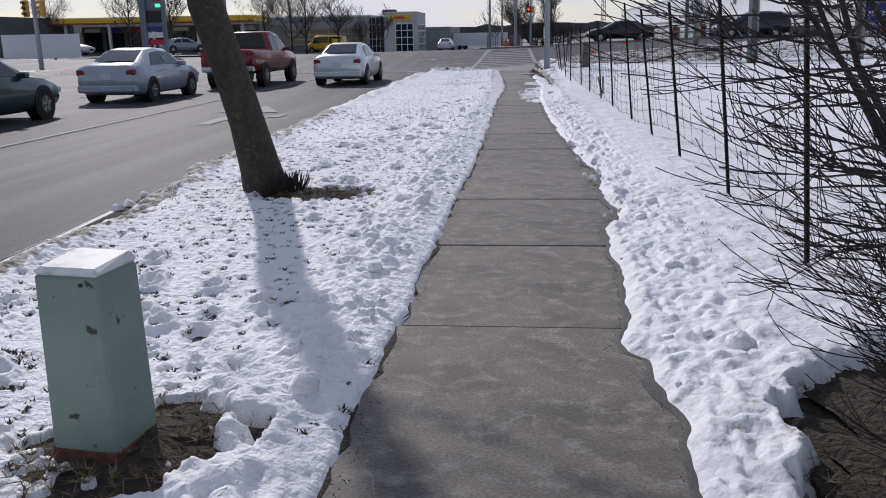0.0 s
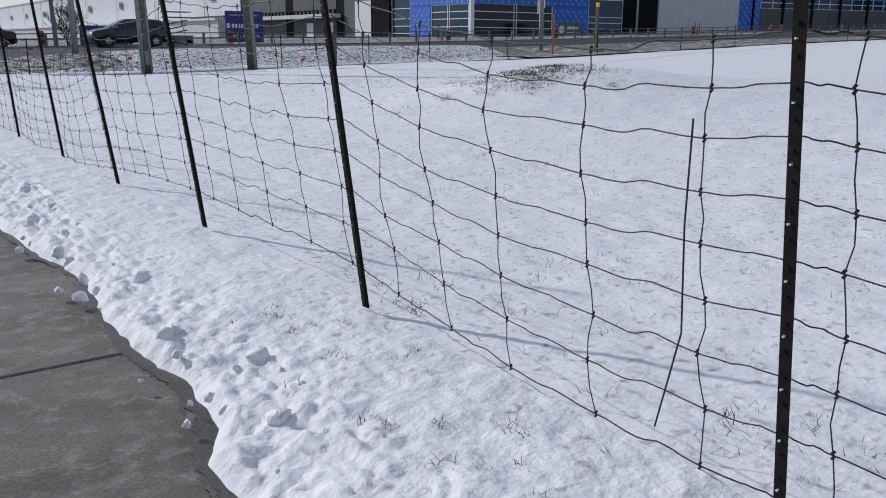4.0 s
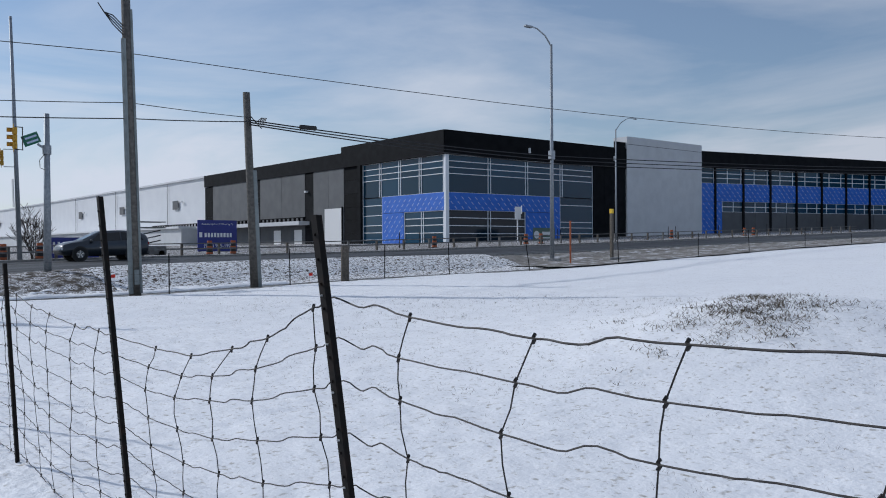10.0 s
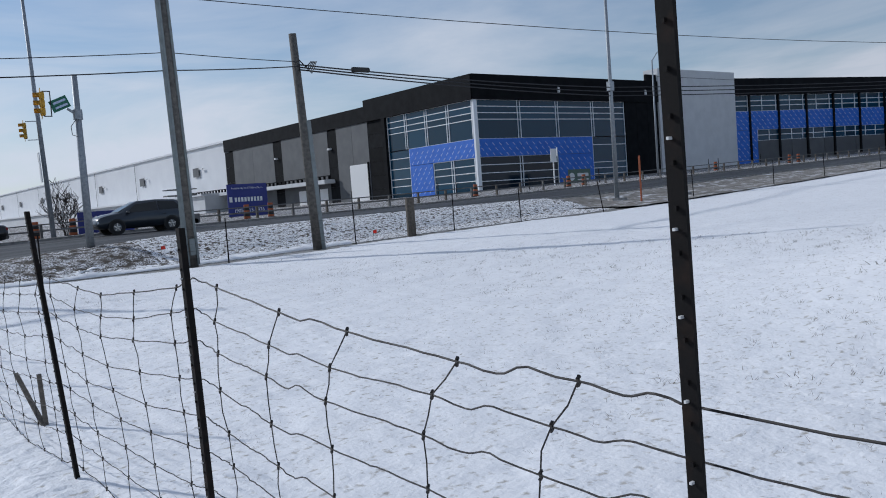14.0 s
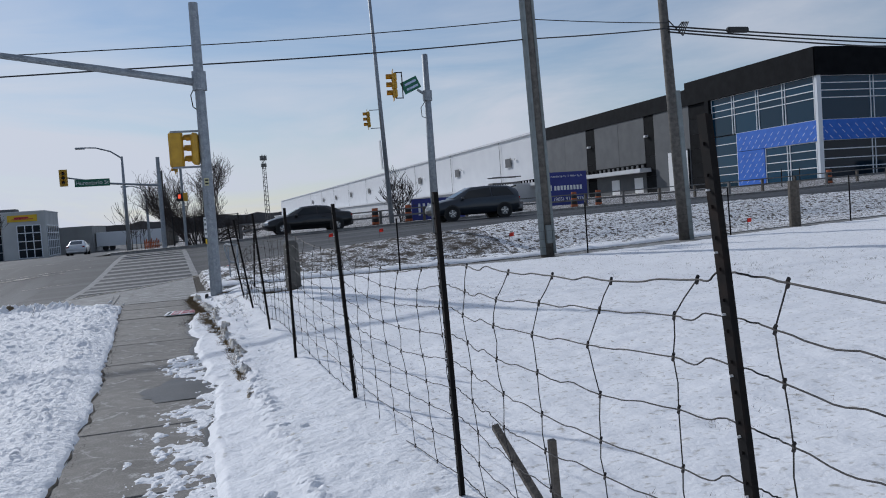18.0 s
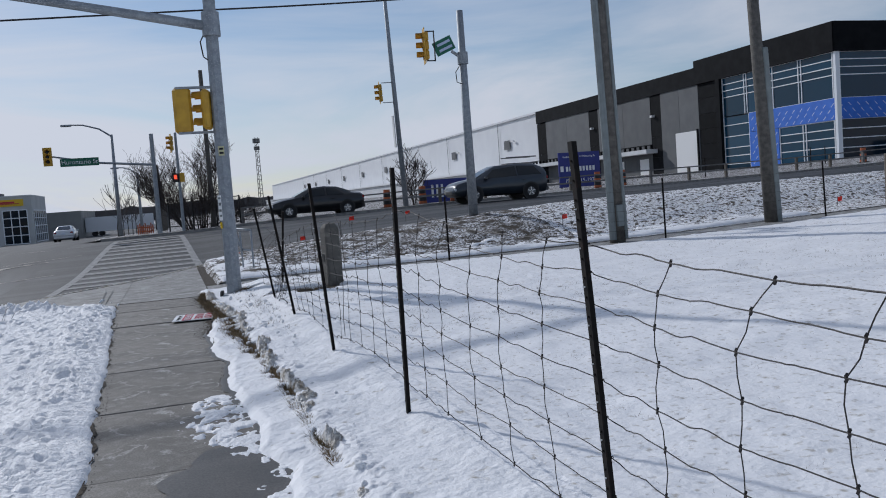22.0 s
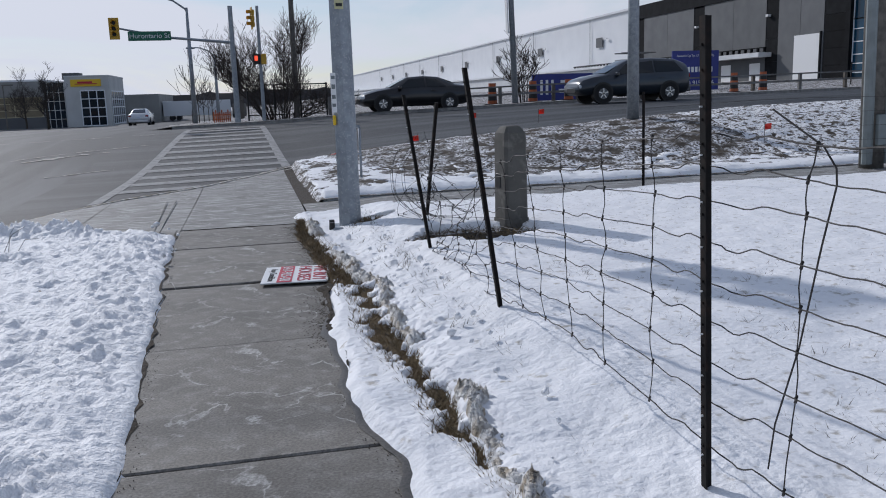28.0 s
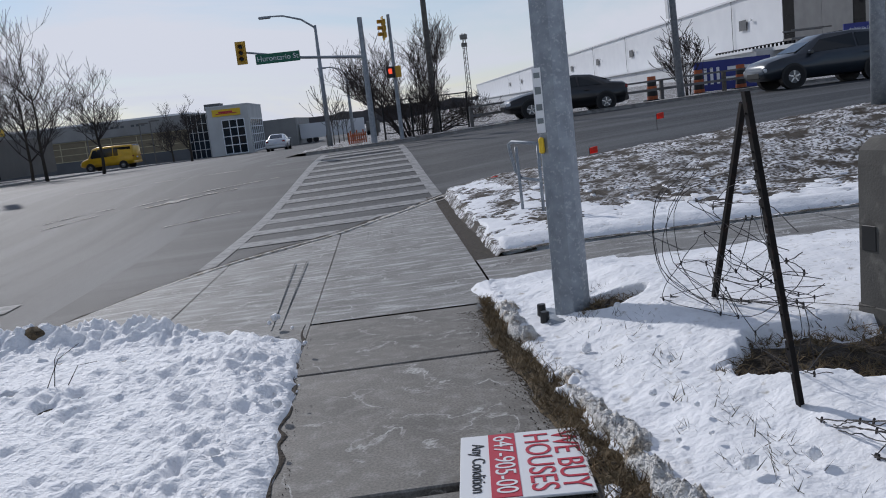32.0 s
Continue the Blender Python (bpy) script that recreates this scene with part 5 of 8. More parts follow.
tag = part("number_plate", boxes(((-0.02, -0.122, 2.50), (0.095, 0.012, 0.16)), bevel=0.002), M_STRAWTAG, tp, "small pale yellow number plate")
for zz in (2.535, 2.465):
    part("print_bar", boxes(((-0.02, -0.129, zz), (0.07, 0.004, 0.035))), M_BLACK, tag)
part("push_button", boxes(((-0.125, -0.06, 1.235), (0.035, 0.04, 0.11)), bevel=0.01), M_SIGNYEL, tp, "yellow pedestrian button")


def signal_head(parent, at, facing, lit=None, scale=1.0, back_only=False):
    """A three-lamp signal head; facing: degrees of its lamps' direction from +y to the left."""
    m = pose(*at, 0, 0, facing) @ Matrix.Scale(scale, 4)
    bm = bmesh.new()
    if back_only:
        box(bm, (0, -0.02, 0), (0.38, 0.20, 0.97), m=m, bevel=0.05)
    else:
        for k in range(3):
            box(bm, (0, -0.02, 0.32 * (k - 1)), (0.34, 0.20, 0.31), m=m, bevel=0.03)
    head = part("signal_head", bm, M_YELLOW, parent)
    if not back_only:
        part("backboard", box(bmesh.new(), (0, 0.03, 0), (0.56, 0.02, 1.22), m=m, bevel=0.006), M_YELLOW, head)
    for k in range(3):
        z = 0.32 * (1 - k)
        bm = bmesh.new()
        n = 10
        top = []
        for j in range(n + 1):
            a = math.pi * (-0.1 + 1.2 * j / n)
            top.append((bm.verts.new(m @ Vector((0.135 * math.cos(a), 0.06, z + 0.135 * math.sin(a)))), bm.verts.new(m @ Vector((0.135 * math.cos(a), 0.30 - 0.05 * math.sin(a) * 0, z + 0.135 * math.sin(a))))))
        for (a0, b0), (a1, b1) in zip(top, top[1:]):
            bm.faces.new((a0, b0, b1, a1))
        bmesh.ops.solidify(bm, geom=bm.faces[:], thickness=0.008)
        part("visor", bm, M_YELLOW, head)
        bm = bmesh.new()
        bmesh.ops.create_circle(bm, cap_ends=True, radius=0.11, segments=14, matrix=m @ pose(0, 0.086, z, 90, 0, 0))
        part("lens", bm, lit if (lit and k == 1) else M_BLACK, head)
    return head


signal_head(tp, (-0.58, 0.10, 3.22), 0, scale=0.80, back_only=True)
signal_head(tp, (-0.20, 0.02, 3.22), 70, scale=0.70, back_only=True)
for zz in (3.60, 2.84):
    part("bracket", boxes(((-0.35, 0.05, zz), (0.66, 0.05, 0.04))), M_GALV, tp)

sp = pole("signal_pole", 8.78, 44.42, 0.62, 6.95, 0.15, 0.10, M_GALV, "galvanised signal pole on a concrete footing by the kerb", "traffic light")
part("footing", bar((0, 0, -0.4), (0, 0, 0.05), 0.52, 0.45, 14), M_CURB, sp)
part("collar", bar((0, 0, 4.75), (0, 0, 5.10), 0.16, 0.16, 12), M_GALV, sp)
part("bracket", tube(bmesh.new(), [(0, 0, 4.95), (-0.16, 0, 5.02), (-0.34, 0, 5.14)], 0.045, 6), M_GALV, sp)
signal_head(sp, (-1.15, 0, 5.30), 80, scale=0.85)
blade = part("street_name_blade", box(bmesh.new(), (0, 0, 0), (0.62, 0.03, 0.42), m=pose(-0.56, 0.02, 5.30, 0, -24, 0)), M_GREENSIGN, sp, "tilted green street name blade")
for dz in (0.08, -0.09):
    part("name_bar", box(bmesh.new(), (0.02, -0.018, dz), (0.44, 0.006, 0.075), m=pose(-0.56, 0.02, 5.30, 0, -24, 0)), M_BLUEPRINT, blade)
for zz in (4.87, 5.73):
    part("bracket", boxes(((-0.98, 0, zz), (0.26, 0.04, 0.03))), M_BLACK, sp)
part("hanger", boxes(((-0.86, 0, 5.30), (0.03, 0.04, 0.90))), M_BLACK, sp)
part("cable_loop", tube(bmesh.new(), [(-0.1, -0.1, 4.75), (-0.3, -0.15, 4.5), (-0.28, -0.15, 4.2), (-0.1, -0.1, 4.15)], 0.014, 5), M_CABLE, sp)

sp2 = pole("signal_pole", 11.65, 62.3, 1.0, 15.0, 0.14, 0.08, M_GALV, "tall grey pole with a signal and blade signs across the street", "traffic light", lean=(-1.7, 0))
signal_head(sp2, (-0.75, 0, 5.9), 80, scale=0.9)
for zz in (6.4, 5.4):
    part("bracket", boxes(((-0.35, 0, zz), (0.6, 0.04, 0.04))), M_GALV, sp2)
part("blade_sign", boxes(((-0.22, 0, 3.9), (0.05, 0.3, 1.6))), M_WHITE, sp2)

wp1 = pole("utility_pole", 9.93, 37.9, 0.2, 11.0, 0.19, 0.14, M_WOODPOLE, "tall weathered wooden utility pole", "utility pole", lean=(-1.5, 0))
part("conduit", bar((-0.17, -0.1, 0), (-0.14, -0.08, 8.5), 0.085, 0.085, 8), M_CONDUIT, wp1)
part("conduit", bar((0.16, -0.13, 0), (0.13, -0.1, 9.5), 0.05, 0.05, 8), M_CONDUIT, wp1)
part("pole_step_box", boxes(((0.0, -0.2, 0.55), (0.16, 0.08, 0.5)), bevel=0.01), M_CONDUIT, wp1)
for k in range(4):
    part("cable_drip", tube(bmesh.new(), [(-0.15, -0.15, 8.6 + 0.1 * k), (-0.5, -0.2, 8.9 + 0.1 * k), (-0.75, -0.1, 9.3), (-0.9, 0, 9.6)], 0.02, 5), M_CABLE, wp1)
wp2 = pole("utility_pole", 14.36, 38.0, 0.27, 7.45, 0.17, 0.13, M_WOODPOLE, "short weathered wooden utility pole with a cable riser", "utility pole", lean=(-2.0, 0.8))
part("riser_guard", boxes(((0.14, -0.1, 2.1), (0.16, 0.12, 4.4)), bevel=0.02), M_CONDUIT, wp2)
for k in range(5):
    part("cable_drip", tube(bmesh.new(), [(0.05, -0.15, 6.3), (0.25 + 0.05 * k, -0.2, 6.05 - 0.05 * k), (0.5 + 0.05 * k, -0.15, 6.25)], 0.02, 5), M_CABLE, wp2)
stub = thing("timber_post", (18.35, 38.1, 0.48), "short thick weathered timber post at the field's edge", "post")
part("shaft", bar((0, 0, -0.2), (0.0, 0, 1.28), 0.17, 0.165, 12), M_OLDWOOD, stub)
wp3 = pole("utility_pole", 70.6, 30.5, 2.0, 17.0, 0.2, 0.14, M_WOODPOLE, "tall wooden utility pole with brackets and a transformer box", "utility pole")
part("transformer", boxes(((-0.25, 0, 8.0), (0.5, 0.5, 1.4)), bevel=0.05), M_CONDUIT, wp3)
part("bracket", tube(bmesh.new(), [(0, 0, 12.3), (-0.6, 0, 12.2), (-0.9, 0, 12.9)], 0.06, 5), M_GALV, wp3)


def street_lamp(x, y, z0, h, armdx, armdz, label="tall grey street lamp with a curved arm"):
    ob = pole("street_lamp", x, y, z0, z0 + h, 0.13, 0.07, M_GALV, label, "street lamp")
    pts = [(0, 0, h - 0.1), (armdx * 0.3, 0, h + armdz * 0.55), (armdx * 0.7, 0, h + armdz * 0.95), (armdx, 0, h + armdz)]
    part("arm", tube(bmesh.new(), pts, [0.05, 0.045, 0.04, 0.035], 6), M_GALV, ob)
    part("lamp_head", boxes(((armdx * 1.12, 0, h + armdz - 0.03), (0.55, 0.24, 0.11)), bevel=0.03), M_GALV, ob)
    return ob


l1 = street_lamp(34.6, 42.2, 0.90, 12.1, -1.6, 0.75)
part("footing", bar((0, 0, -0.3), (0, 0, 0.1), 0.6, 0.5, 12), M_CURB, l1)
part("wire_clamp", boxes(((0, 0, 5.9), (0.3, 0.3, 0.5)), bevel=0.03), M_GALV, l1)
street_lamp(74.0, 70.0, 2.0, 12.6, 3.0, 1.5)
street_lamp(118.0, 50.0, 3.2, 10.5, 6.0, 1.2)
street_lamp(-2.6, 70.0, 0.5, 5.6, -2.0, 0.6, "slim grey street lamp with a curved arm")
street_lamp(-1.9, 84.0, 0.3, 4.3, -1.3, 0.45, "slim grey street lamp with a curved arm")

# overhead wires
def wire(name, pts, r, label, sag=0.012):
    fine = []
    for a, b in zip(pts, pts[1:]):
        a, b = Vector(a), Vector(b)
        for k in range(12):
            f = k / 12
            fine.append(a + (b - a) * f - Vector((0, 0, sag * (b - a).length * 4 * f * (1 - f) * 0.5)))
    fine.append(Vector(pts[-1]))
    tagged(part(name, tube(bmesh.new(), fine, r, 5), M_CABLE), label, "overhead wire")


wire("overhead_wire", [(-60, 38, 8.3), (9.75, 37.9, 8.25), (70.6, 30.5, 9.05), (200, 30, 15)], 0.014, "black power line strung between wooden poles", 0.024)
wire("overhead_wire", [(-60, 38, 4.4), (0.9, 38.0, 5.98), (9.75, 37.8, 6.58), (14.15, 37.9, 6.5)], 0.013, "black overhead cable between wooden poles")
wire("overhead_wire", [(-60, 38, 3.8), (1.0, 38.0, 5.52), (9.75, 37.8, 6.05), (14.15, 37.9, 6.35)], 0.018, "thick black overhead cable between wooden poles")
for k in range(3):
    wire("overhead_wire", [(14.15, 37.9, 6.40 - 0.08 * k), (34.7, 42.2, 6.75 - 0.22 * k), (118, 42, 11.0 - 0.3 * k), (200, 40, 16)], 0.026, "bundled black overhead cable running to a lamp pole")
splice = thing("cable_splice", (16.9, 38.45, 6.42), "black cable splice case hung on the overhead wires", "cable splice")
part("case", boxes(((0, 0, 0), (0.75, 0.16, 0.17)), bevel=0.04), M_BLACK, splice)

# markers in the snow
mk = thing("marker_post", (32.6, 39.0, 0.75), "slim orange marker post in the snow", "marker post")
part("shaft", boxes(((0, 0, 1.1), (0.11, 0.04, 2.3)), bevel=0.01), M_ORANGE, mk)
mk = thing("marker_post", (36.6, 39.6, 0.85), "timber marker post with a yellow top on a concrete foot", "marker post")
part("shaft", boxes(((0, 0, 1.3), (0.16, 0.16, 2.8)), bevel=0.01), M_OLDWOOD, mk)
part("cap", boxes(((0, 0, 2.75), (0.17, 0.17, 0.25)), bevel=0.01), M_SIGNYEL, mk)
part("foot", boxes(((0, 0, 0.08), (0.9, 0.6, 0.25)), bevel=0.05), M_CURB, mk)
for k, (x, y, z) in enumerate([(1.7, 45.0, 0.2), (3.6, 45.1, 0.52), (5.4, 46.6, 0.95), (7.35, 47.0, 0.98), (10.2, 41.3, 0.65), (17.0, 38.6, 0.6)]):
    fl = thing("marker_flag", (x, y, z - 0.25), "small red plastic marker flag on a wire stem", "flag", "marker flags along the kerb")
    part("stem", bar((0, 0, 0), (0.0, 0, 0.36), 0.006, 0.006, 4), M_WIRE, fl)
    bm = bmesh.new()
    vs = [bm.verts.new(v) for v in ((0, 0, 0.18), (0.24, 0.03, 0.20), (0.22, -0.02, 0.38), (0.06, 0.03, 0.36), (0, 0, 0.33))]
    bm.faces.new(vs)
    bmesh.ops.solidify(bm, geom=bm.faces[:], thickness=0.004)
    bmesh.ops.transform(bm, matrix=Matrix.Translation((0, 0, 0.10)) @ Matrix.Scale(0.68, 4), verts=bm.verts[:])
    part("pennant", bm, M_FLAG, fl)

# handrail at the corner
hr = thing("hand_rail", (1.61, 41.0, 0.10), "short bent galvanised handrail on the corner", "railing")
part("post", bar((0, 0, -0.2), (-0.02, 0, 0.90), 0.022, 0.022, 8), M_GALV, hr, smooth=True)
part("hoop", tube(bmesh.new(), [(0.02, 0.0, 0.47), (-0.05, 0.02, 0.58), (-0.10, 0.03, 0.85), (-0.11, 0.03, 0.94), (-0.07, 0.0, 0.97), (0.08, -0.2, 0.95), (0.20, -0.42, 0.93)], 0.024, 8), M_GALV, hr, smooth=True)
part("mid_rail", tube(bmesh.new(), [(0.02, 0, 0.47), (0.20, -0.42, 0.45)], 0.02, 8), M_GALV, hr, smooth=True)
part("post", bar((0.20, -0.42, -0.2), (0.20, -0.42, 0.93), 0.022, 0.022, 8), M_GALV, hr, smooth=True)

# concrete pillar
cp = thing("concrete_pillar", (2.48, 34.02, 0.16), "squat aged concrete pillar with a chamfered top in dead grass", "pillar")
bm = bmesh.new()
rows = []
for z, s in ((-0.2, 0.142), (0.12, 0.140), (0.125, 0.131), (0.90, 0.126), (0.975, 0.120), (1.035, 0.080), (1.045, 0.06)):
    c = 0.035 * s / 0.16
    ring = [(s, -s + c), (s, s - c), (s - c, s), (-s + c, s), (-s, s - c), (-s, -s + c), (-s + c, -s), (s - c, -s)]
    rows.append([bm.verts.new((a, b, z)) for a, b in ring])
for a, b in zip(rows, rows[1:]):
    for k in range(8):
        bm.faces.new((a[k], a[(k + 1) % 8], b[(k + 1) % 8], b[k]))
bm.faces.new(rows[-1])
bmesh.ops.recalc_face_normals(bm, faces=bm.faces)
part("shaft", bm, M_BOLLARD, cp)
part("plaque", boxes(((-0.129, 0.03, 0.50), (0.01, 0.10, 0.14)), bevel=0.003), M_BLACK, cp)
cp.rotation_euler[2] = radians(12)

# fallen advertising board
lb = thing("lawn_sign", (0.255, 33.22, 0.024), "white plastic lawn sign lying on the pavement, red print", "sign", rz=-6)
part("board", boxes(((0, 0, 0), (0.56, 0.68, 0.012)), bevel=0.003), M_WHITE, lb)
rot = lambda x, y: pose(x, y, 0.0085, 0, 0, -90)
lettering("lettering", "WE BUY", 0.165, rot(0.20, 0.0), lb, M_RED, 0.001)
lettering("lettering", "HOUSES", 0.165, rot(0.07, 0.0), lb, M_RED, 0.001)
part("red_band", boxes(((-0.085, 0, 0.0075), (0.125, 0.66, 0.003))), M_RED, lb)
lettering("lettering", "647-905-00", 0.13, rot(-0.085, 0.0) @ pose(0, 0, 0.002), lb, M_WHITE, 0.001)
lettering("lettering", "Any Condition", 0.085, rot(-0.20, -0.02), lb, M_BLACK, 0.001)

# ---- utility pedestal, tree, bush ----
ped = thing("utility_pedestal", (-1.675, 2.335, 0.0), "scuffed pale green utility pedestal with a rusty foot", "utility box", rz=-8)
bm = bmesh.new()
box(bm, (0, 0, 0.335), (0.262, 0.255, 0.81), bevel=0.012)
for v in bm.verts:
    if v.co.z < 0.1:
        v.co.x *= 1.08
        v.co.y *= 1.08
part("body", bm, M_BOX, ped)
bm = bmesh.new()
box(bm, (0, 0, 0.752), (0.264, 0.257, 0.030), bevel=0.012)
for v in bm.verts:
    if v.co.z > 0.758:
        v.co.z += 0.06 * (v.co.y + 0.12)
        v.co.x *= 0.93
        v.co.y *= 0.93
part("cap", bm, M_BOXCAP, ped, "faded whitish cap")
part("foot", boxes(((0, 0, 0.01), (0.289, 0.282, 0.12)), bevel=0.01), M_RUST, ped, "rust-red foot")
part("latch", boxes(((0.065, -0.130, 0.71), (0.012, 0.008, 0.012))), M_BLACK, ped)


def branchy(rngb, start, direction, length, r, depth, out, spread=0.55, up=0.12, kids=3):
    """A limb as a bent chain of points, and its side limbs."""
    pts, p, d = [Vector(start)], Vector(start), Vector(direction).normalized()
    n = 4
    for k in range(n):
        d = (d + Vector((rngb.uniform(-1, 1), rngb.uniform(-1, 1), rngb.uniform(-0.6, 1))) * 0.14 + Vector((0, 0, up * 0.3))).normalized()
        p = p + d * length / n
        pts.append(p.copy())
    out.append((pts, [r * (1 - 0.62 * k / n) for k in range(n + 1)], depth))
    if depth > 0:
        for k in range(kids):
            i = rngb.choice([1, 2, 3, 4])
            side = Vector((rngb.uniform(-1, 1), rngb.uniform(-1, 1), rngb.uniform(-0.3, 0.8))).normalized()
            branchy(rngb, pts[i], (d * (1 - spread) + side * spread), length * rngb.uniform(0.55, 0.8), r * 0.5, depth - 1, out, spread, up, kids)


def bare_tree(name, at, height, r, label, seed, depth=4, kids=3, material=M_TWIG, lean=(0, 0), stems=1, low=0.3, spread=0.55, twig=0.012, wide=1.0):
    rb = random.Random(seed)
    ob = thing(name, at, label, "tree" if stems == 1 else "shrub")
    trunk_bm, crown_bm = bmesh.new(), bmesh.new()
    for s in range(stems):
        out = []
        a = rb.uniform(0, 6.28)
        off = Vector((math.cos(a), math.sin(a), 0)) * (0.0 if stems == 1 else rb.uniform(0.1, 0.5) * height * 0.18 * wide)
        tilt = Vector((lean[0], lean[1], 1)) + off * (0.6 / max(height * 0.18 * wide ** 0.5, 0.01)) * (stems > 1)
        top = off + tilt.normalized() * height * (0.62 if stems == 1 else 0.5)
        mids = [off + (top - off) * f + Vector((rb.uniform(-1, 1), rb.uniform(-1, 1), 0)) * height * 0.012 for f in (0, 0.25, 0.5, 0.75, 1)]
        mids[0] = off - Vector((0, 0, 0.2))
        tube(trunk_bm, mids, [r * 1.15, r * 0.92, r * 0.8, r * 0.6, r * 0.4], 9)
        for k in range(int(7 / stems ** 0.5) + 2):
            f = low + (1 - low) * rb.random()
            p = off + (top - off) * f
            a = rb.uniform(0, 6.28)
            branchy(rb, p, (math.cos(a) * 0.9, math.sin(a) * 0.9, 0.75), height * 0.36 * (1.15 - 0.5 * f), r * 0.42, depth - 1, out, spread, 0.2, kids)
        branchy(rb, top, tilt, height * 0.35, r * 0.4, depth - 1, out, spread, 0.3, kids)
        for pts, rad, dp in out:
            tube(crown_bm, pts, [max(v, twig) for v in rad], 5 if dp > 1 else 3, caps=False)
    part("trunk", trunk_bm, material if stems > 1 else M_BARK, ob, smooth=True)
    part("crown", crown_bm, material, ob)
    return ob


# leaning trunk by the pavement
tr = thing("street_tree", (-2.72, 7.90, 0.0), "leaning street tree with dark lichen-flecked bark in the verge", "tree")
bm = bmesh.new()
path = [(0.03, 0.02, -0.2), (0.02, 0, 0.0), (-0.02, -0.06, 0.27), (-0.08, -0.21, 0.75), (-0.17, -0.38, 1.3), (-0.27, -0.56, 1.85), (-0.30, -0.65, 2.45), (-0.30, -0.70, 3.2), (-0.36, -0.70, 4.8), (-0.40, -0.70, 6.4)]
tube(bm, path, [0.31, 0.245, 0.20, 0.175, 0.165, 0.165, 0.175, 0.12, 0.085, 0.04], 16)
for v in bm.verts:
    v.co += Vector((1, 1, 0)) * 0.016 * (noise.noise(v.co * 6))
part("trunk", bm, M_BARK, tr, smooth=True)
# crown out of view, added low and thin-twigged to shade the pavement softly
bm = bmesh.new()
rb = random.Random(8)
out = []
for k in range(20):
    a = k * 2.4
    branchy(rb, (-0.34, -0.69, 2.7 + 0.15 * k), (math.cos(a), math.sin(a), 0.8), 2.0 - 0.05 * k, 0.026, 3, out)
for pts, rad, dp in out:
    tube(bm, pts, [max(v, 0.005) for v in rad], 3, caps=False)
part("crown", bm, M_TWIG, tr)
bm = bmesh.new()
for k in range(230):
    a, d = rb.uniform(-0.5, 1.3), rb.uniform(0.18, 0.40)
    p = Vector((d * math.cos(a), -d * math.sin(a) * 0.8, -0.02))
    tube(bm, [p, p + Vector((rb.uniform(-0.05, 0.09), rb.uniform(-0.06, 0.06), rb.uniform(0.08, 0.24)))], [0.007, 0.004], 3, caps=False)
tagged(part("basal_growth", bm, M_TWIG, tr), "dense cut basal shoots", kind="stuff")


def soil_patch(name, c, rx, ry, z, seed, label, tufts=120):
    rb = random.Random(seed)
    ob = thing(name, (c[0], c[1], z), label, "grass")
    bm = bmesh.new()
    ctr = bm.verts.new((0, 0, 0.05))
    rim = []
    for k in range(28):
        a = 2 * math.pi * k / 28
        q = 0.55 + 0.65 * rb.random()
        rim.append(bm.verts.new((rx * q * math.cos(a), ry * q * math.sin(a), -0.03)))
    for k in range(28):
        bm.faces.new((ctr, rim[k], rim[(k + 1) % 28]))
    bmesh.ops.subdivide_edges(bm, edges=bm.edges[:], cuts=3, use_grid_fill=True)
    for v in bm.verts:
        v.co.z += 0.02 * noise.noise(v.co * 9)
    part("earth", bm, M_DIRT, ob)
    bm = bmesh.new()
    for k in range(tufts):
        a, d = rb.uniform(0, 6.28), math.sqrt(rb.random()) * 1.02
        p = Vector((rx * d * math.cos(a), ry * d * math.sin(a), 0.035 * (1 - d)))
        for j in range(14):
            t = p + Vector((rb.uniform(-0.03, 0.03), rb.uniform(-0.03, 0.03), 0))
            t = p + Vector((rb.uniform(-0.06, 0.06), rb.uniform(-0.06, 0.06), rb.uniform(0.008, 0.045)))
            w = Vector((rb.uniform(-1, 1), rb.uniform(-1, 1), 0)).normalized() * 0.0032
            bm.faces.new([bm.verts.new(p - w), bm.verts.new(p + w), bm.verts.new(t)])
    for k in range(tufts // 4):
        a, d = rb.uniform(0, 6.28), math.sqrt(rb.random()) * 0.95
        p = Vector((rx * d * math.cos(a), ry * d * math.sin(a), 0.045 * (1 - d) + 0.01))
        b, run = rb.uniform(0, 6.28), rb.uniform(0.05, 0.16)
        tube(bm, [p, p + Vector((math.cos(b) * run * 0.5, math.sin(b) * run * 0.5, 0.022)), p + Vector((math.cos(b) * run, math.sin(b) * run, 0.006))], [0.0022, 0.002, 0.0012], 3, caps=False)
    tagged(part("grass_mat", bm, M_GRASS, ob), "matted straw-coloured blades", kind="stuff")
    return ob


soil_patch("grass_patch", (-1.53, 2.36), 0.50, 0.48, 0.02, 1, "bare soil and dead grass melted clear round the pedestal")
soil_patch("grass_patch", (-2.17, 7.70), 0.65, 0.44, 0.0, 2, "bare soil melted clear at the foot of the tree")
soil_patch("grass_patch", (1.98, 33.62), 0.70, 0.46, 0.17, 3, "dead grass melted clear round the concrete pillar", 220)
soil_patch("grass_patch", (1.25, 35.35), 0.30, 0.22, 0.13, 4, "dead grass showing beside the signal mast", 60)
# real dead grass, with extra dark earth standing in for the shrub's shade
soil_patch("grass_patch", (1.56, 2.05), 0.68, 1.30, 0.06, 5, "dead grass and dark soil under the bare shrub, widened to imitate its shade", 70)

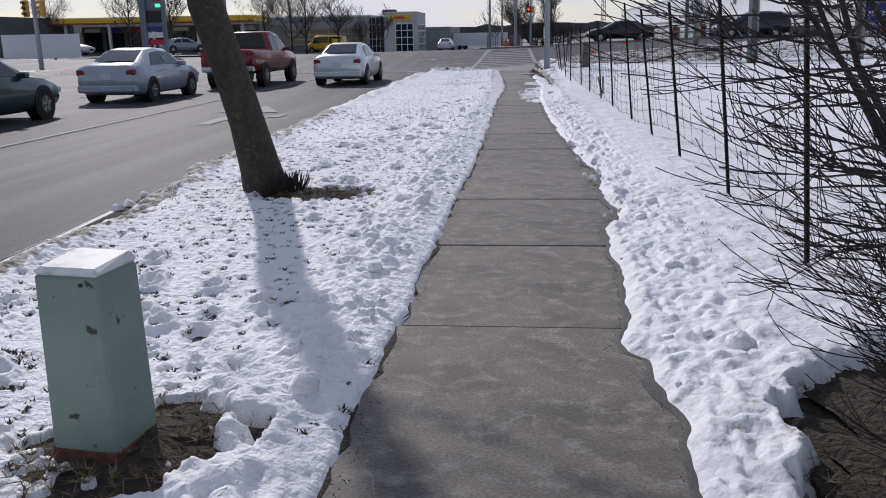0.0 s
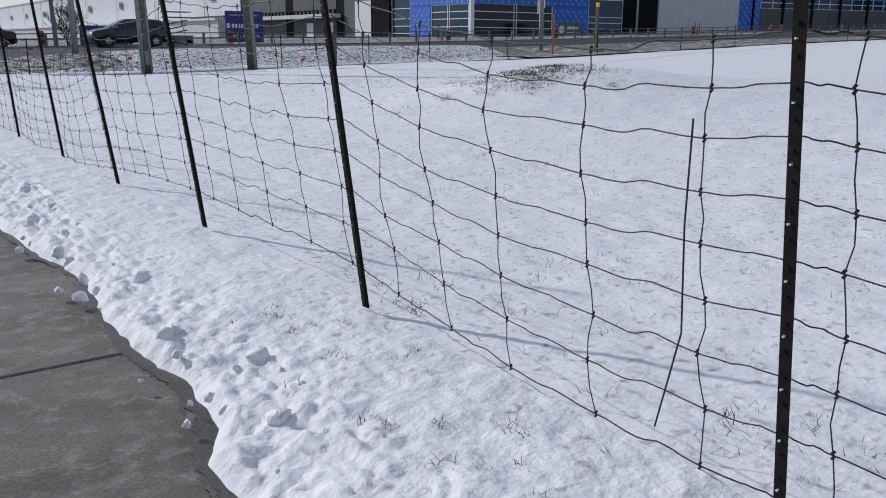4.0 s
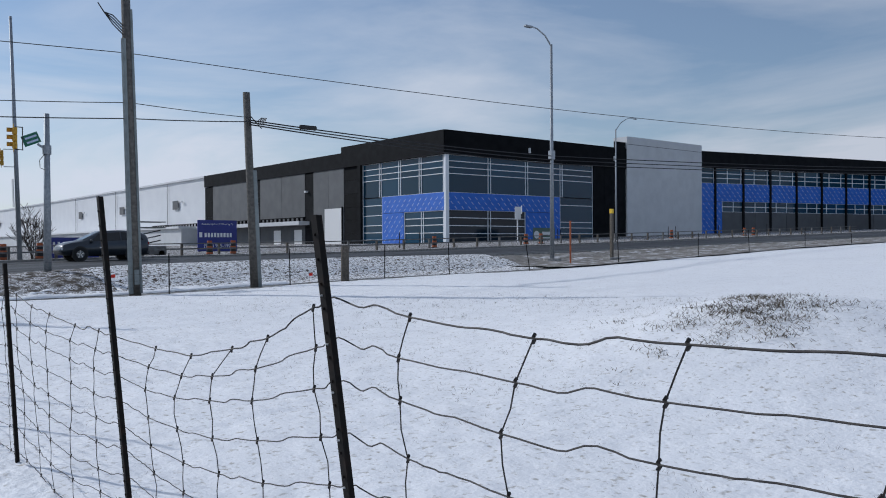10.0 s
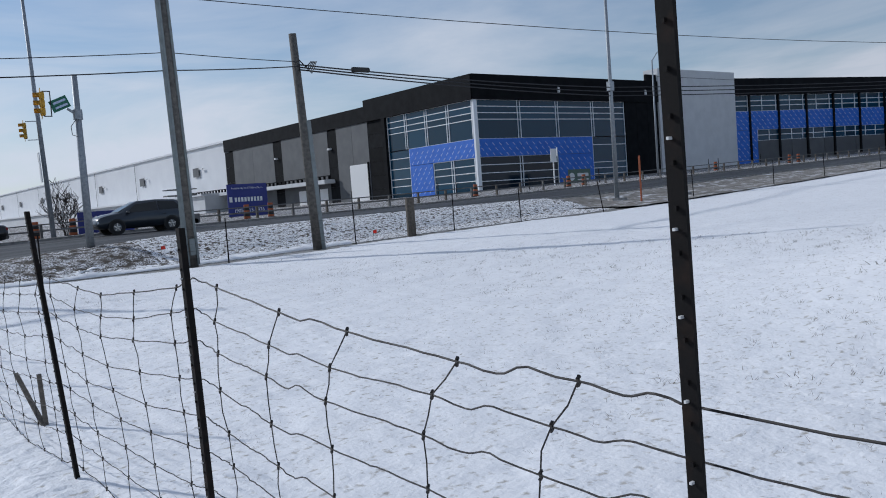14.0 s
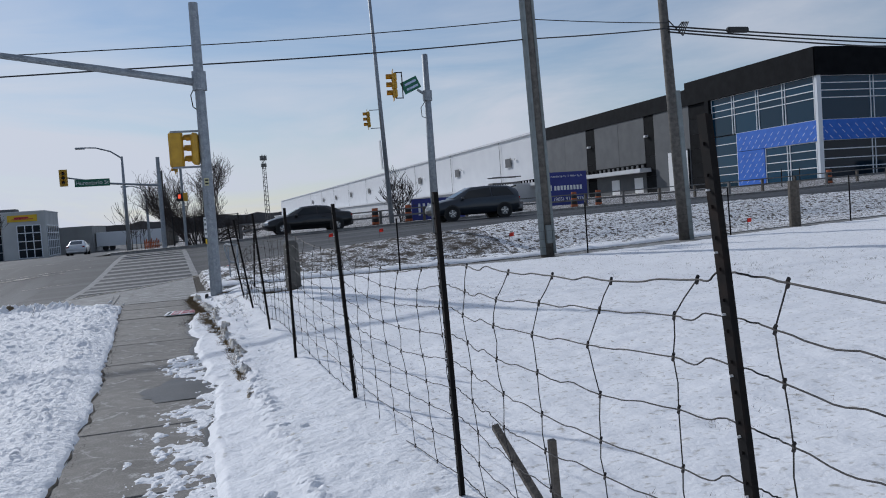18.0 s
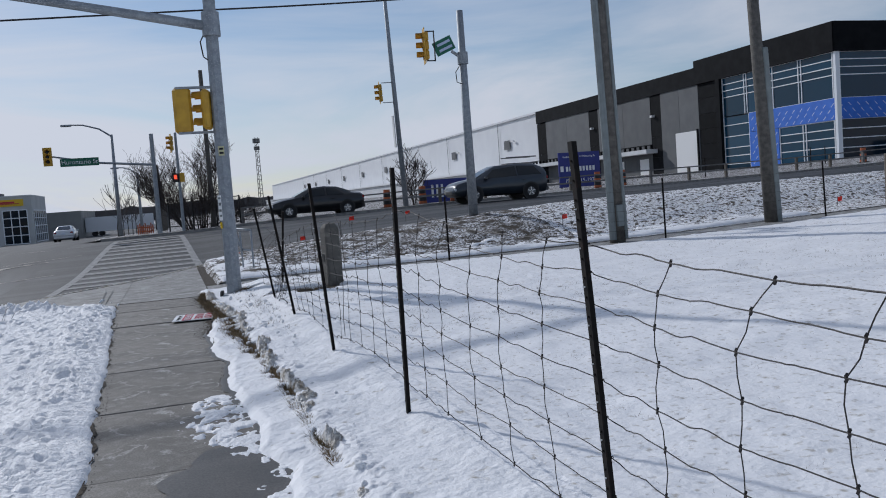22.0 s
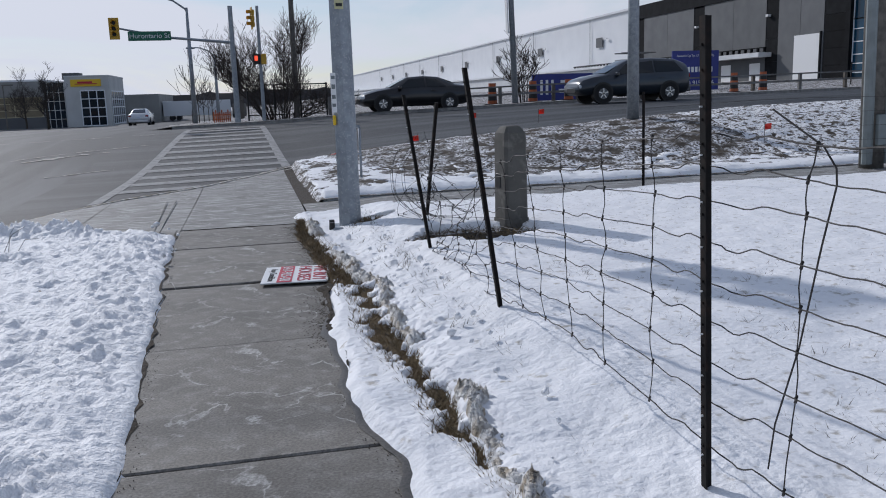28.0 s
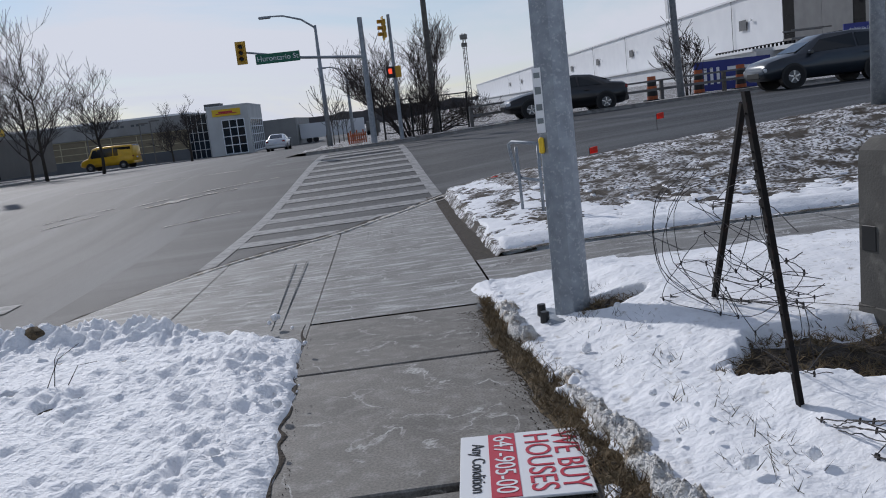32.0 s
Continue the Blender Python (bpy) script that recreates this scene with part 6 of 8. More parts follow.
# bare thorny shrubs growing through the fence
def thorn_shrub(at, seed, stems, sprays, reach, label):
    rb = random.Random(seed)
    bush = thing("bare_shrub", at, label, "shrub")
    for s in range(stems):
        a = 2 * math.pi * s / stems + rb.uniform(-0.3, 0.3)
        d = Vector((math.cos(a) * 0.25 - 0.34, math.sin(a) * 0.16, 1)).normalized()
        p0 = Vector((0.10 * math.cos(a), 0.22 * math.sin(a), -0.1))
        out = []
        pts = [p0 + d * f * reach + Vector((rb.uniform(-1, 1), rb.uniform(-1, 1), 0)) * 0.05 * f for f in (0, 0.5, 1.0, 1.5, 2.1)]
        part("stem", tube(bmesh.new(), pts, [0.022, 0.018, 0.014, 0.010, 0.006], 6), M_TWIG, bush)
        for k in range(sprays):
            f = rb.uniform(0.05, 0.9)
            p = p0 + d * f * 1.9 * reach
            b = rb.uniform(0, 6.28)
            branchy(rb, p, (math.cos(b) - 0.30, math.sin(b) * 0.7, rb.uniform(-0.20, 0.22)), rb.uniform(0.24, 0.44) * reach, 0.0065, 2, out, 0.36, 0.0, 3)
        twig_bm = bmesh.new()
        for pts, rad, dp in out:
            tube(twig_bm, pts, [max(v, 0.0021) for v in rad], 3, caps=False)
        tagged(part("twig_spray", twig_bm, M_TWIG, bush), "spray of fine dark twigs", kind="stuff")


thorn_shrub((1.90, 2.27, 0.08), 4, 10, 26, 1.12, "leafless many-stemmed shrub with dense dark twigs")

# ---- the new warehouse with its glazed office corner ----
def wall_kit(origin, along, out):
    """Makes boxes on a wall: u metres along it, z up, and proud of it by d."""
    o, a, n = Vector(origin), Vector(along).normalized(), Vector(out).normalized()
    rotm = Matrix((( a.x, n.x, 0, o.x), (a.y, n.y, 0, o.y), (0, 0, 1, o.z), (0, 0, 0, 1)))

    def make(name, u0, u1, z0, z1, d0, d1, material, parent, label=""):
        return part(name, box(bmesh.new(), ((u0 + u1) / 2, (d0 + d1) / 2, (z0 + z1) / 2), (abs(u1 - u0), abs(d1 - d0), abs(z1 - z0)), m=rotm), material, parent, label)
    make.m = rotm
    return make


def glazing(make, parent, u0, u1, z0, z1, cols, rows_z, material=M_GLASS, frame=M_MULLION, t=0.10, double=True):
    """A curtain wall: panes, uprights and cross bars."""
    us = [u0 + (u1 - u0) * k / cols for k in range(cols + 1)]
    zs = [z0] + list(rows_z) + [z1]
    for a, b in zip(us, us[1:]):
        for c, d in zip(zs, zs[1:]):
            make("pane", a + 0.02, b - 0.02, c + 0.02, d - 0.02, 0.0, 0.03, material, parent)
    for k, a in enumerate(us):
        make("mullion", a - t / 2, a + t / 2, z0, z1, 0.032, 0.12, frame, parent)
        if double and 0 < k < cols:
            make("mullion", a - t / 2 + 0.45, a + t / 2 + 0.45, z0, z1, 0.032, 0.12, frame, parent)
    for z in zs:
        make("transom", u0, u1, z - t / 2, z + t / 2, 0.033, 0.10, frame, parent)


def membrane(make, parent, u0, u1, z0, z1, seed):
    ob = make("membrane", u0, u1, z0, z1, 0.0, 0.18, M_BLUE, parent, "bright blue sheathing membrane with pale print")
    bm = bmesh.new()
    rb = random.Random(seed)
    z = z0 + 0.3
    row = 0
    while z < z1 - 0.2:
        u = u0 + 0.4 + 0.5 * (row % 2)
        while u < u1 - 0.5:
            m = make.m @ pose(u, 0.185, z, 0, 42, 0)
            box(bm, (0, 0, 0), (0.50, 0.008, 0.085), m=m)
            u += 1.15
        z += 0.62
        row += 1
    tagged(part("print", bm, M_BLUEPRINT, ob), "rows of short pale printed strokes", kind="stuff")


wh = thing("warehouse", (67, 91.5, 1.6), "long new warehouse, charcoal and grey panels, glazed corner, blue sheathing", "warehouse")
O = Vector((67, 91.5, 1.6))
S = wall_kit((0, 0, -O.z), (1, 0, 0), (0, -1, 0))
W = wall_kit((0, 0, -O.z), (0, 1, 0), (-1, 0, 0))
part("core", boxes(((27.5, 36.75, 6.8), (54.4, 73.0, 13.6))), M_PANEL_MID, wh)
part("core", boxes(((55, 290, 6.9), (109.4, 430, 14.2))), M_WALL_WHITE, wh)
# south face
S("parapet", -0.4, 35.2, 13.3, 16.35, -0.3, 0.5, M_PANEL_DARK, wh, "charcoal parapet band")
glazing(S, wh, 0.3, 27.7, 8.5, 13.3, 4, (10.9, 11.7, 12.5), double=True)
membrane(S, wh, 0.0, 20.7, 6.3, 8.5, 1)
membrane(S, wh, 14.0, 20.7, 1.6, 6.25, 2)
glazing(S, wh, 0.3, 13.9, 1.6, 6.3, 2, (3.3, 4.3, 5.3), M_GLASS_DARK)
glazing(S, wh, 20.8, 27.7, 1.6, 8.5, 1, (2.6, 3.4, 4.2, 5.0, 7.4), M_GLASS, double=False)
S("corner_post", -0.25, 0.3, 1.6, 13.3, 0.0, 0.35, M_MULLION, wh)
for k in range(3):
    S("panel", 27.8 + 2.45 * k, 30.2 + 2.45 * k, 1.6, 16.35 if k < 2 else 17.3, 0.0, 0.3, M_PANEL_DARK, wh)
S("panel", 35.1, 54.5, 1.6, 18.2, -2, 0.6, M_PANEL_LIGHT, wh, "light grey precast panel")
S("coping", 35.0, 54.6, 17.0, 17.06, 0.6, 0.63, M_PANEL_MID, wh)
for u in (14.2, 32.0):
    S("downlight", u, u + 0.25, 14.3, 15.0, 0.5, 0.7, M_WHITE, wh)
# west face
W("parapet", -0.3, 23.8, 13.3, 16.35, -0.3, 0.5, M_PANEL_DARK, wh, "charcoal parapet band")
W("parapet", 23.8, 73.8, 13.3, 15.5, -0.3, 0.4, M_PANEL_DARK, wh, "charcoal parapet band")
glazing(W, wh, 0.3, 18.6, 8.5, 13.3, 4, (10.9, 11.7, 12.5))
membrane(W, wh, 0.0, 13.7, 6.25, 8.5, 3)
membrane(W, wh, 8.7, 13.7, 1.6, 6.2, 4)
glazing(W, wh, 0.3, 8.6, 1.6, 6.2, 2, (3.4, 4.4, 5.3), M_GLASS)
glazing(W, wh, 13.8, 18.6, 1.6, 8.5, 1, (2.6, 3.6, 4.6, 6.0, 7.4), M_GLASS, double=False)
W("fin", 18.7, 19.5, 1.6, 13.3, 0.0, 0.5, M_PANEL_DARK, wh)
for z in np.arange(1.6, 13.2, 1.95):
    W("panel", 19.6, 23.4, z, min(z + 1.92, 13.3), 0.0, 0.2, M_PANEL_DARK, wh)
for a, b in ((23.5, 32.3), (35.0, 50.4), (53.5, 70.0)):
    W("panel", a, (a + b) / 2 - 0.03, 1.6, 13.3, 0.0, 0.25, M_PANEL_MID, wh)
    W("panel", (a + b) / 2 + 0.03, b, 1.6, 13.3, 0.0, 0.25, M_PANEL_MID, wh)
for a, b in ((32.3, 35.0), (50.4, 53.5), (70.0, 73.8)):
    for z in np.arange(1.6, 13.2, 2.9):
        W("panel", a, b, z, min(z + 2.87, 13.3), 0.0, 0.2, M_PANEL_DARK, wh)
W("overhead_door", 24.0, 28.9, 1.6, 7.4, 0.25, 0.32, M_WHITE, wh, "white overhead door")
W("door_jamb", 23.75, 24.0, 1.6, 7.6, 0.25, 0.4, M_PANEL_DARK, wh)
for u0 in (36, 43):
    W("white_door", u0, u0 + 2.4, 1.6, 4.4, 0.25, 0.3, M_WHITE, wh)
for u in (34.0, 52.0):
    W("wall_light", u, u + 0.5, 10.2, 10.5, 0.2, 0.7, M_WHITE, wh)
W("canopy", 33.5, 100.0, 5.1, 5.7, 0.3, 2.2, M_PANEL_LIGHT, wh)
bm = bmesh.new()
for k in range(46):
    box(bm, (33.7 + 1.45 * k, 1.2, 6.0), (0.25, 0.3, 0.5), m=W.m)
box(bm, (66.5, 1.2, 6.3), (66, 0.35, 0.12), m=W.m)
part("canopy_truss", bm, M_PANEL_DARK, wh)
# the long white side
W("roof_edge", 73.8, 500, 15.25, 15.6, -0.5, 0.12, M_WALL_WHITE, wh)
W("dock_wall", 73.8, 500, 1.0, 5.3, 0.0, 5.0, M_PANEL_LIGHT, wh)
W("dock_roof", 73.8, 500, 5.3, 5.7, 0.0, 5.6, M_WALL_WHITE, wh)
for k in range(9):
    u = 88 + 34 * k
    W("panel_joint", u + 6, u + 6.15, 5.7, 15.2, -0.02, 0.03, M_PANEL_MID, wh)
    W("window", u, u + 3, 9.6, 11.4, 0.0, 0.06, M_PANEL_MID, wh)
    W("wall_light", u - 2.5, u - 1.6, 10.9, 11.2, 0.0, 0.3, M_WHITE, wh)
# the angled wing
A0 = Vector((54.5, 0.0, 0))
G = wall_kit((54.5, 0, -O.z), (63.5, -15.5, 0), (-15.5, -63.5, 0))
LEN = 65.36
part("core", box(bmesh.new(), (35.1, -12.0, 9.3), (70.2, 23.0, 14.6), m=G.m), M_PANEL_MID, wh)
G("parapet", 0.0, 70.3, 14.6, 17.3, -0.3, 0.5, M_PANEL_DARK, wh, "charcoal parapet band")
glazing(G, wh, 0.1, 55.0, 12.0, 14.6, 18, (12.9, 13.7), M_GLASS, t=0.12, double=False)
membrane(G, wh, 0.0, 54.5, 9.0, 12.0, 5)
membrane(G, wh, 0.0, 4.9, 2.6, 8.95, 6)
membrane(G, wh, 50.0, 54.5, 4.0, 8.95, 7)
glazing(G, wh, 5.0, 49.9, 7.2, 9.0, 18, (8.1,), M_GLASS, t=0.12, double=False)
for k in range(6):
    G("panel", 5.0 + 7.5 * k, 12.4 + 7.5 * k, 2.4, 7.2, 0.0, 0.12, M_PANEL_MID, wh)
for k in range(9):
    G("fin", 3.2 + 6.3 * k, 3.55 + 6.3 * k, 3.0, 14.6, 0.1, 0.36, M_PANEL_DARK, wh)
glazing(G, wh, 54.6, 66.0, 4.0, 14.6, 3, (5.5, 7, 8.5, 10, 11.5, 13), M_GLASS_DARK)
G("panel", 66.0, 70.3, 3.5, 14.6, 0.0, 0.3, M_PANEL_DARK, wh)
# the far block that comes forward again
K = wall_kit((54.5 + 63.5 * 1.075, -15.5 * 1.075, -O.z), (-15.5, -63.5, 0), (-63.5, 15.5, 0))
part("core", box(bmesh.new(), (22, -13, 9.8), (44, 25, 15.0), m=K.m), M_PANEL_MID, wh)
K("parapet", -0.2, 44.5, 15.0, 17.9, -0.3, 0.5, M_PANEL_DARK, wh, "charcoal parapet band")
glazing(K, wh, 3.0, 30.0, 4.0, 15.0, 5, (6, 8, 10, 11.5, 13.2), M_GLASS_DARK)
membrane(K, wh, 4.5, 17.0, 9.5, 12.5, 8)
membrane(K, wh, 13.5, 17.0, 4.0, 9.5, 9)
membrane(K, wh, 24.0, 34.0, 9.5, 12.5, 10)
K("panel", 20.5, 23.5, 3.0, 14.0, 0.1, 0.4, M_PANEL_LIGHT, wh)
for u in (12, 30):
    part("roof_unit", box(bmesh.new(), (u, -6, 18.6), (3.0, 2.4, 1.6), m=K.m, bevel=0.1), M_PANEL_LIGHT, wh)

# ---- building site along the far kerb ----
rail = thing("guide_rail", (20, 63.5, 1.2), "steel guide rail with posts along the building site", "guard rail")
RO = Vector((20, 63.5, 1.2))


def rz_at(x, y):
    return float(road_z(np.array(float(x)), np.array(float(y))))


for k in range(44):
    x = 3.5 + 2.6 * k
    z = rz_at(x, 63.5)
    part("post", boxes(((x - RO.x, 0, z + 0.45 - RO.z), (0.14, 0.14, 0.95))), M_OLDWOOD if k % 3 else M_RAIL, rail)
for h in (0.55, 0.9):
    bm = bmesh.new()
    tube(bm, [(x - RO.x, -0.1, rz_at(x, 63.5) + h - RO.z) for x in np.linspace(3.5, 117, 50)], 0.07 if h < 0.6 else 0.05, 4)
    part("beam", bm, M_RAIL, rail)
for k, (x, y) in enumerate([(11.2, 64.4), (13.2, 64.4), (15.0, 64.4), (24.5, 65.5), (26.5, 66), (45, 66), (56, 66), (58, 66), (80, 67), (95, 67), (97, 67)]):
    z = rz_at(x, y) + 0.1
    dr = thing("traffic_drum", (x, y, z), "orange and black construction drum beside the rail", "traffic drum", "construction drums")
    for j in range(5):
        part("band", bar((0, 0, 0.2 * j), (0, 0, 0.2 * (j + 1)), 0.23 - 0.012 * j, 0.22 - 0.012 * j, 12), M_ORANGE if j % 2 == 0 else M_BLACK, dr)
    part("base", bar((0, 0, -0.15), (0, 0, 0.06), 0.42, 0.38, 12), M_BLACK, dr)
bb = thing("site_billboard", (35.3, 88.6, 1.2), "navy blue hoarding sign with white lettering on the site", "sign")
part("panel", boxes(((0, 0, 1.65), (4.1, 0.12, 3.1)), ((1.95, 0.9, 1.65), (0.12, 1.8, 3.1))), M_NAVY, bb)
fr = lambda x, z: pose(x, -0.065, z, 90, 0, 0)
lettering("lettering", "Available Up To 1.7 Million Sq. Ft.", 0.24, fr(0, 2.8), bb, M_WHITE)
lettering("lettering", "(905) 915-1976", 0.5, fr(0.1, 0.65), bb, M_WHITE)
part("name_bars", boxes(*[((-1.25 + 0.33 * k, -0.066, 1.72), (0.22, 0.01, 0.42)) for k in range(9)], ((-1.75, -0.066, 1.75), (0.3, 0.01, 0.5))), M_WHITE, bb)
for x in (-1.8, 1.8):
    part("leg", boxes(((x, 0.1, -0.2), (0.12, 0.12, 1.2))), M_OLDWOOD, bb)
part("small_notice", boxes(((1.3, -0.3, -0.2), (1.1, 0.05, 0.55))), M_WHITE, bb)
cs = thing("site_sign", (16.2, 68.0, 1.0), "low navy sign with white strokes behind the rail", "sign")
part("panel", boxes(((0, 0, 0.75), (3.6, 0.1, 1.35))), M_NAVY, cs)
part("strokes", boxes(*[((-1.3 + 0.3 * k, -0.055, 0.75), (0.14, 0.01, 0.75)) for k in range(3)]), M_WHITE, cs)
part("name_bars", boxes(((0.6, -0.055, 1.0), (1.7, 0.01, 0.2)), ((0.6, -0.055, 0.55), (1.9, 0.01, 0.2))), M_WHITE, cs)
gb = thing("gate_banner", (79, 86, 2.2), "grey-green banner on the site gate", "banner")
part("cloth", boxes(((0, 0, 0.9), (4.0, 0.08, 1.8))), M_GATE, gb)
part("emblem", bar((-1.4, -0.06, 0.9), (-1.4, -0.05, 0.9), 0.5, 0.5, 16), M_WHITE, gb)
part("name_bars", boxes(((0.6, -0.05, 1.1), (2.0, 0.01, 0.4)), ((0.6, -0.05, 0.5), (2.0, 0.01, 0.15))), M_WHITE, gb)
st = thing("site_notice", (68.5, 80.0, 1.9), "white notice board on two posts by the corner", "sign")
part("board", boxes(((0, 0, 3.6), (0.9, 0.06, 1.5)), ((0.6, 0, 4.0), (0.1, 0.1, 1.0))), M_WHITE, st)
part("post", boxes(((0, 0.06, 1.6), (0.12, 0.1, 3.6))), M_WHITE, st)
for k in range(22):
    x, y = 34 + 3.4 * k, 70 + 3 * (k % 3)
    if k % 2:
        ob = thing("site_post", (x, y, rz_at(x, y)), "thin site marker post", "marker post", "thin posts on the site")
        part("shaft", bar((0, 0, 0), (0, 0, 1.5), 0.04, 0.04, 5), M_POST, ob)
lift = thing("scissor_lift", (24, 76, 1.0), "dark folded scissor lift on the site", "machine")
part("base", boxes(((0, 0, 0.5), (2.4, 1.1, 0.7)), bevel=0.05), M_RAIL, lift)
for k in range(3):
    part("arm", tube(bmesh.new(), [(-0.9, 0, 0.9 + 0.4 * k), (0.9, 0, 1.3 + 0.4 * k)], 0.06, 4), M_BLACK, lift)
part("platform", boxes(((0, 0, 2.3), (2.3, 1.0, 0.1)), ((0, -0.5, 2.75), (2.3, 0.05, 0.08)), ((0, 0.5, 2.75), (2.3, 0.05, 0.08))), M_RAIL, lift)
for x in (-0.8, 0.8):
    part("wheel", bar((x, -0.55, 0.25), (x, 0.55, 0.25), 0.25, 0.25, 12), M_TYRE, lift)

# ---- vehicles ----
def car(name, at, rz, label, color, stations, glass_x, wheels, wheel_r=0.33, category="car", rear=True, front=True, cab_rear=None, extras=None):
    ob = thing(name, at, label, category, rz=rz)
    pm = paint(name + "_paint", color)
    st_ = np.array(stations)

    def surf(x, f, side, outw=0.008):
        v = [np.interp(x, st_[:, 0], st_[:, k]) for k in range(1, 6)]
        zb, zbelt, w, zt, wt = v
        return Vector((x, side * (w * 0.97 + (wt - w * 0.97) * f + outw), zbelt + (zt - 0.05 - zbelt) * f))

    bm = bmesh.new()
    rows = []
    for x, zb, zbelt, w, zt, wt in stations:
        half = [(w * 0.80, zb), (w * 0.97, zb + 0.10), (w, zb + 0.5 * (zbelt - zb)), (w * 0.97, zbelt), (wt, zt - 0.05), (wt * 0.8, zt)]
        ring = [(y, z) for y, z in half] + [(-y, z) for y, z in reversed(half)]
        rows.append([bm.verts.new((x, y, z)) for y, z in ring])
    n = len(rows[0])
    for a, b in zip(rows, rows[1:]):
        for k in range(n):
            bm.faces.new((a[k], b[k], b[(k + 1) % n], a[(k + 1) % n]))
    bm.faces.new(rows[0])
    bm.faces.new(list(reversed(rows[-1])))
    bmesh.ops.recalc_face_normals(bm, faces=bm.faces)
    bmesh.ops.bevel(bm, geom=[e for e in bm.edges if e.calc_face_angle(0) > 0.5], offset=0.03, segments=2, affect="EDGES")
    part("body", bm, pm, ob, smooth=True)
    xr0, xr1, xf0, xf1 = glass_x

    def quad(name, pts, material=M_CARGLASS):
        b = bmesh.new()
        b.faces.new([b.verts.new(p) for p in pts])
        bmesh.ops.recalc_face_normals(b, faces=b.faces)
        bmesh.ops.solidify(b, geom=b.faces[:], thickness=0.01)
        return part(name, b, material, ob)
    mid = (xr1 + xf0) / 2 - 0.1
    for s in (-1, 1):
        quad("side_window", [surf(xr1 - 0.45 * (xr1 - xr0), 0.12, s), surf(mid - 0.04, 0.12, s), surf(mid - 0.04, 0.9, s), surf(xr1 + 0.1, 0.88, s)])
        quad("side_window", [surf(mid + 0.04, 0.12, s), surf(xf0 + 0.55 * (xf1 - xf0), 0.15, s), surf(xf0 - 0.05, 0.88, s), surf(mid + 0.04, 0.9, s)])
        part("door_handle", boxes((tuple(surf(mid - 0.3, -0.25, s, 0.0)), (0.18, 0.03, 0.025))), pm, ob)
        part("mirror", boxes((tuple(surf(xf0 + 0.5 * (xf1 - xf0), 0.25, s, 0.10)), (0.14, 0.2, 0.13)), bevel=0.03), pm, ob)
    zr = [np.interp(x, st_[:, 0], st_[:, 4]) for x in (xr0, xr1, xf0, xf1)]
    wr = [np.interp(x, st_[:, 0], st_[:, 5]) for x in (xr0, xr1, xf0, xf1)]
    quad("rear_window", [(xr0 - 0.012, -wr[0] * 0.82, zr[0] + 0.03), (xr0 - 0.012, wr[0] * 0.82, zr[0] + 0.03), (xr1 - 0.012, wr[1] * 0.8, zr[1] - 0.01), (xr1 - 0.012, -wr[1] * 0.8, zr[1] - 0.01)])
    quad("windscreen", [(xf1 + 0.012, -wr[3] * 0.85, zr[3] + 0.03), (xf1 + 0.012, wr[3] * 0.85, zr[3] + 0.03), (xf0 + 0.012, wr[2] * 0.8, zr[2] - 0.01), (xf0 + 0.012, -wr[2] * 0.8, zr[2] - 0.01)])
    x0, x1 = st_[0, 0], st_[-1, 0]
    w0, zb0 = st_[1, 3], st_[0, 2]
    for s in (-1, 1):
        part("tail_lamp", boxes(((x0 + 0.06, s * (w0 - 0.18), zb0 - 0.01), (0.14, 0.26, 0.15)), bevel=0.03), M_TAIL, ob)
        part("headlamp", boxes(((x1 - 0.14, s * (st_[-2, 3] - 0.22), st_[-1, 2] + 0.02), (0.22, 0.36, 0.14)), bevel=0.03), M_HEAD, ob)
    part("number_plate", boxes(((x0 - 0.01, 0, zb0 - 0.12), (0.02, 0.31, 0.15))), M_PLATE, ob)
    part("bumper", boxes(((x0 + 0.08, 0, st_[1, 1] + 0.15), (0.22, w0 * 1.9, 0.2)), bevel=0.04), extras or pm, ob)
    part("grille", boxes(((x1 - 0.02, 0, st_[-1, 2] - 0.12), (0.05, st_[-1, 3] * 1.2, 0.2)), bevel=0.02), M_BLACK, ob)
    wt_ = st_[3, 3]
    for x in wheels:
        for s in (-1, 1):
            wh_ = part("wheel", bar((x, s * (wt_ - 0.20), wheel_r), (x, s * (wt_ + 0.012), wheel_r), wheel_r, wheel_r, 20), M_TYRE, ob)
            part("rim", bar((x, s * (wt_ - 0.05), wheel_r), (x, s * (wt_ + 0.022), wheel_r), wheel_r * 0.62, wheel_r * 0.58, 10), M_RIM, wh_)
            bm = bmesh.new()
            for k in range(5):
                a = 2 * math.pi * k / 5
                box(bm, (0, 0, 0), (0.05, 0.012, wheel_r * 0.52), m=pose(x, s * (wt_ + 0.026), wheel_r, 0, math.degrees(a), 0) @ pose(0, 0, wheel_r * 0.28))
            part("spokes", bm, M_CHROME, wh_)
            part("arch", bar((x, s * (wt_ - 0.25), wheel_r + 0.02), (x, s * (wt_ + 0.004), wheel_r + 0.02), wheel_r + 0.06, wheel_r + 0.06, 20), M_BLACK, ob)
    return ob


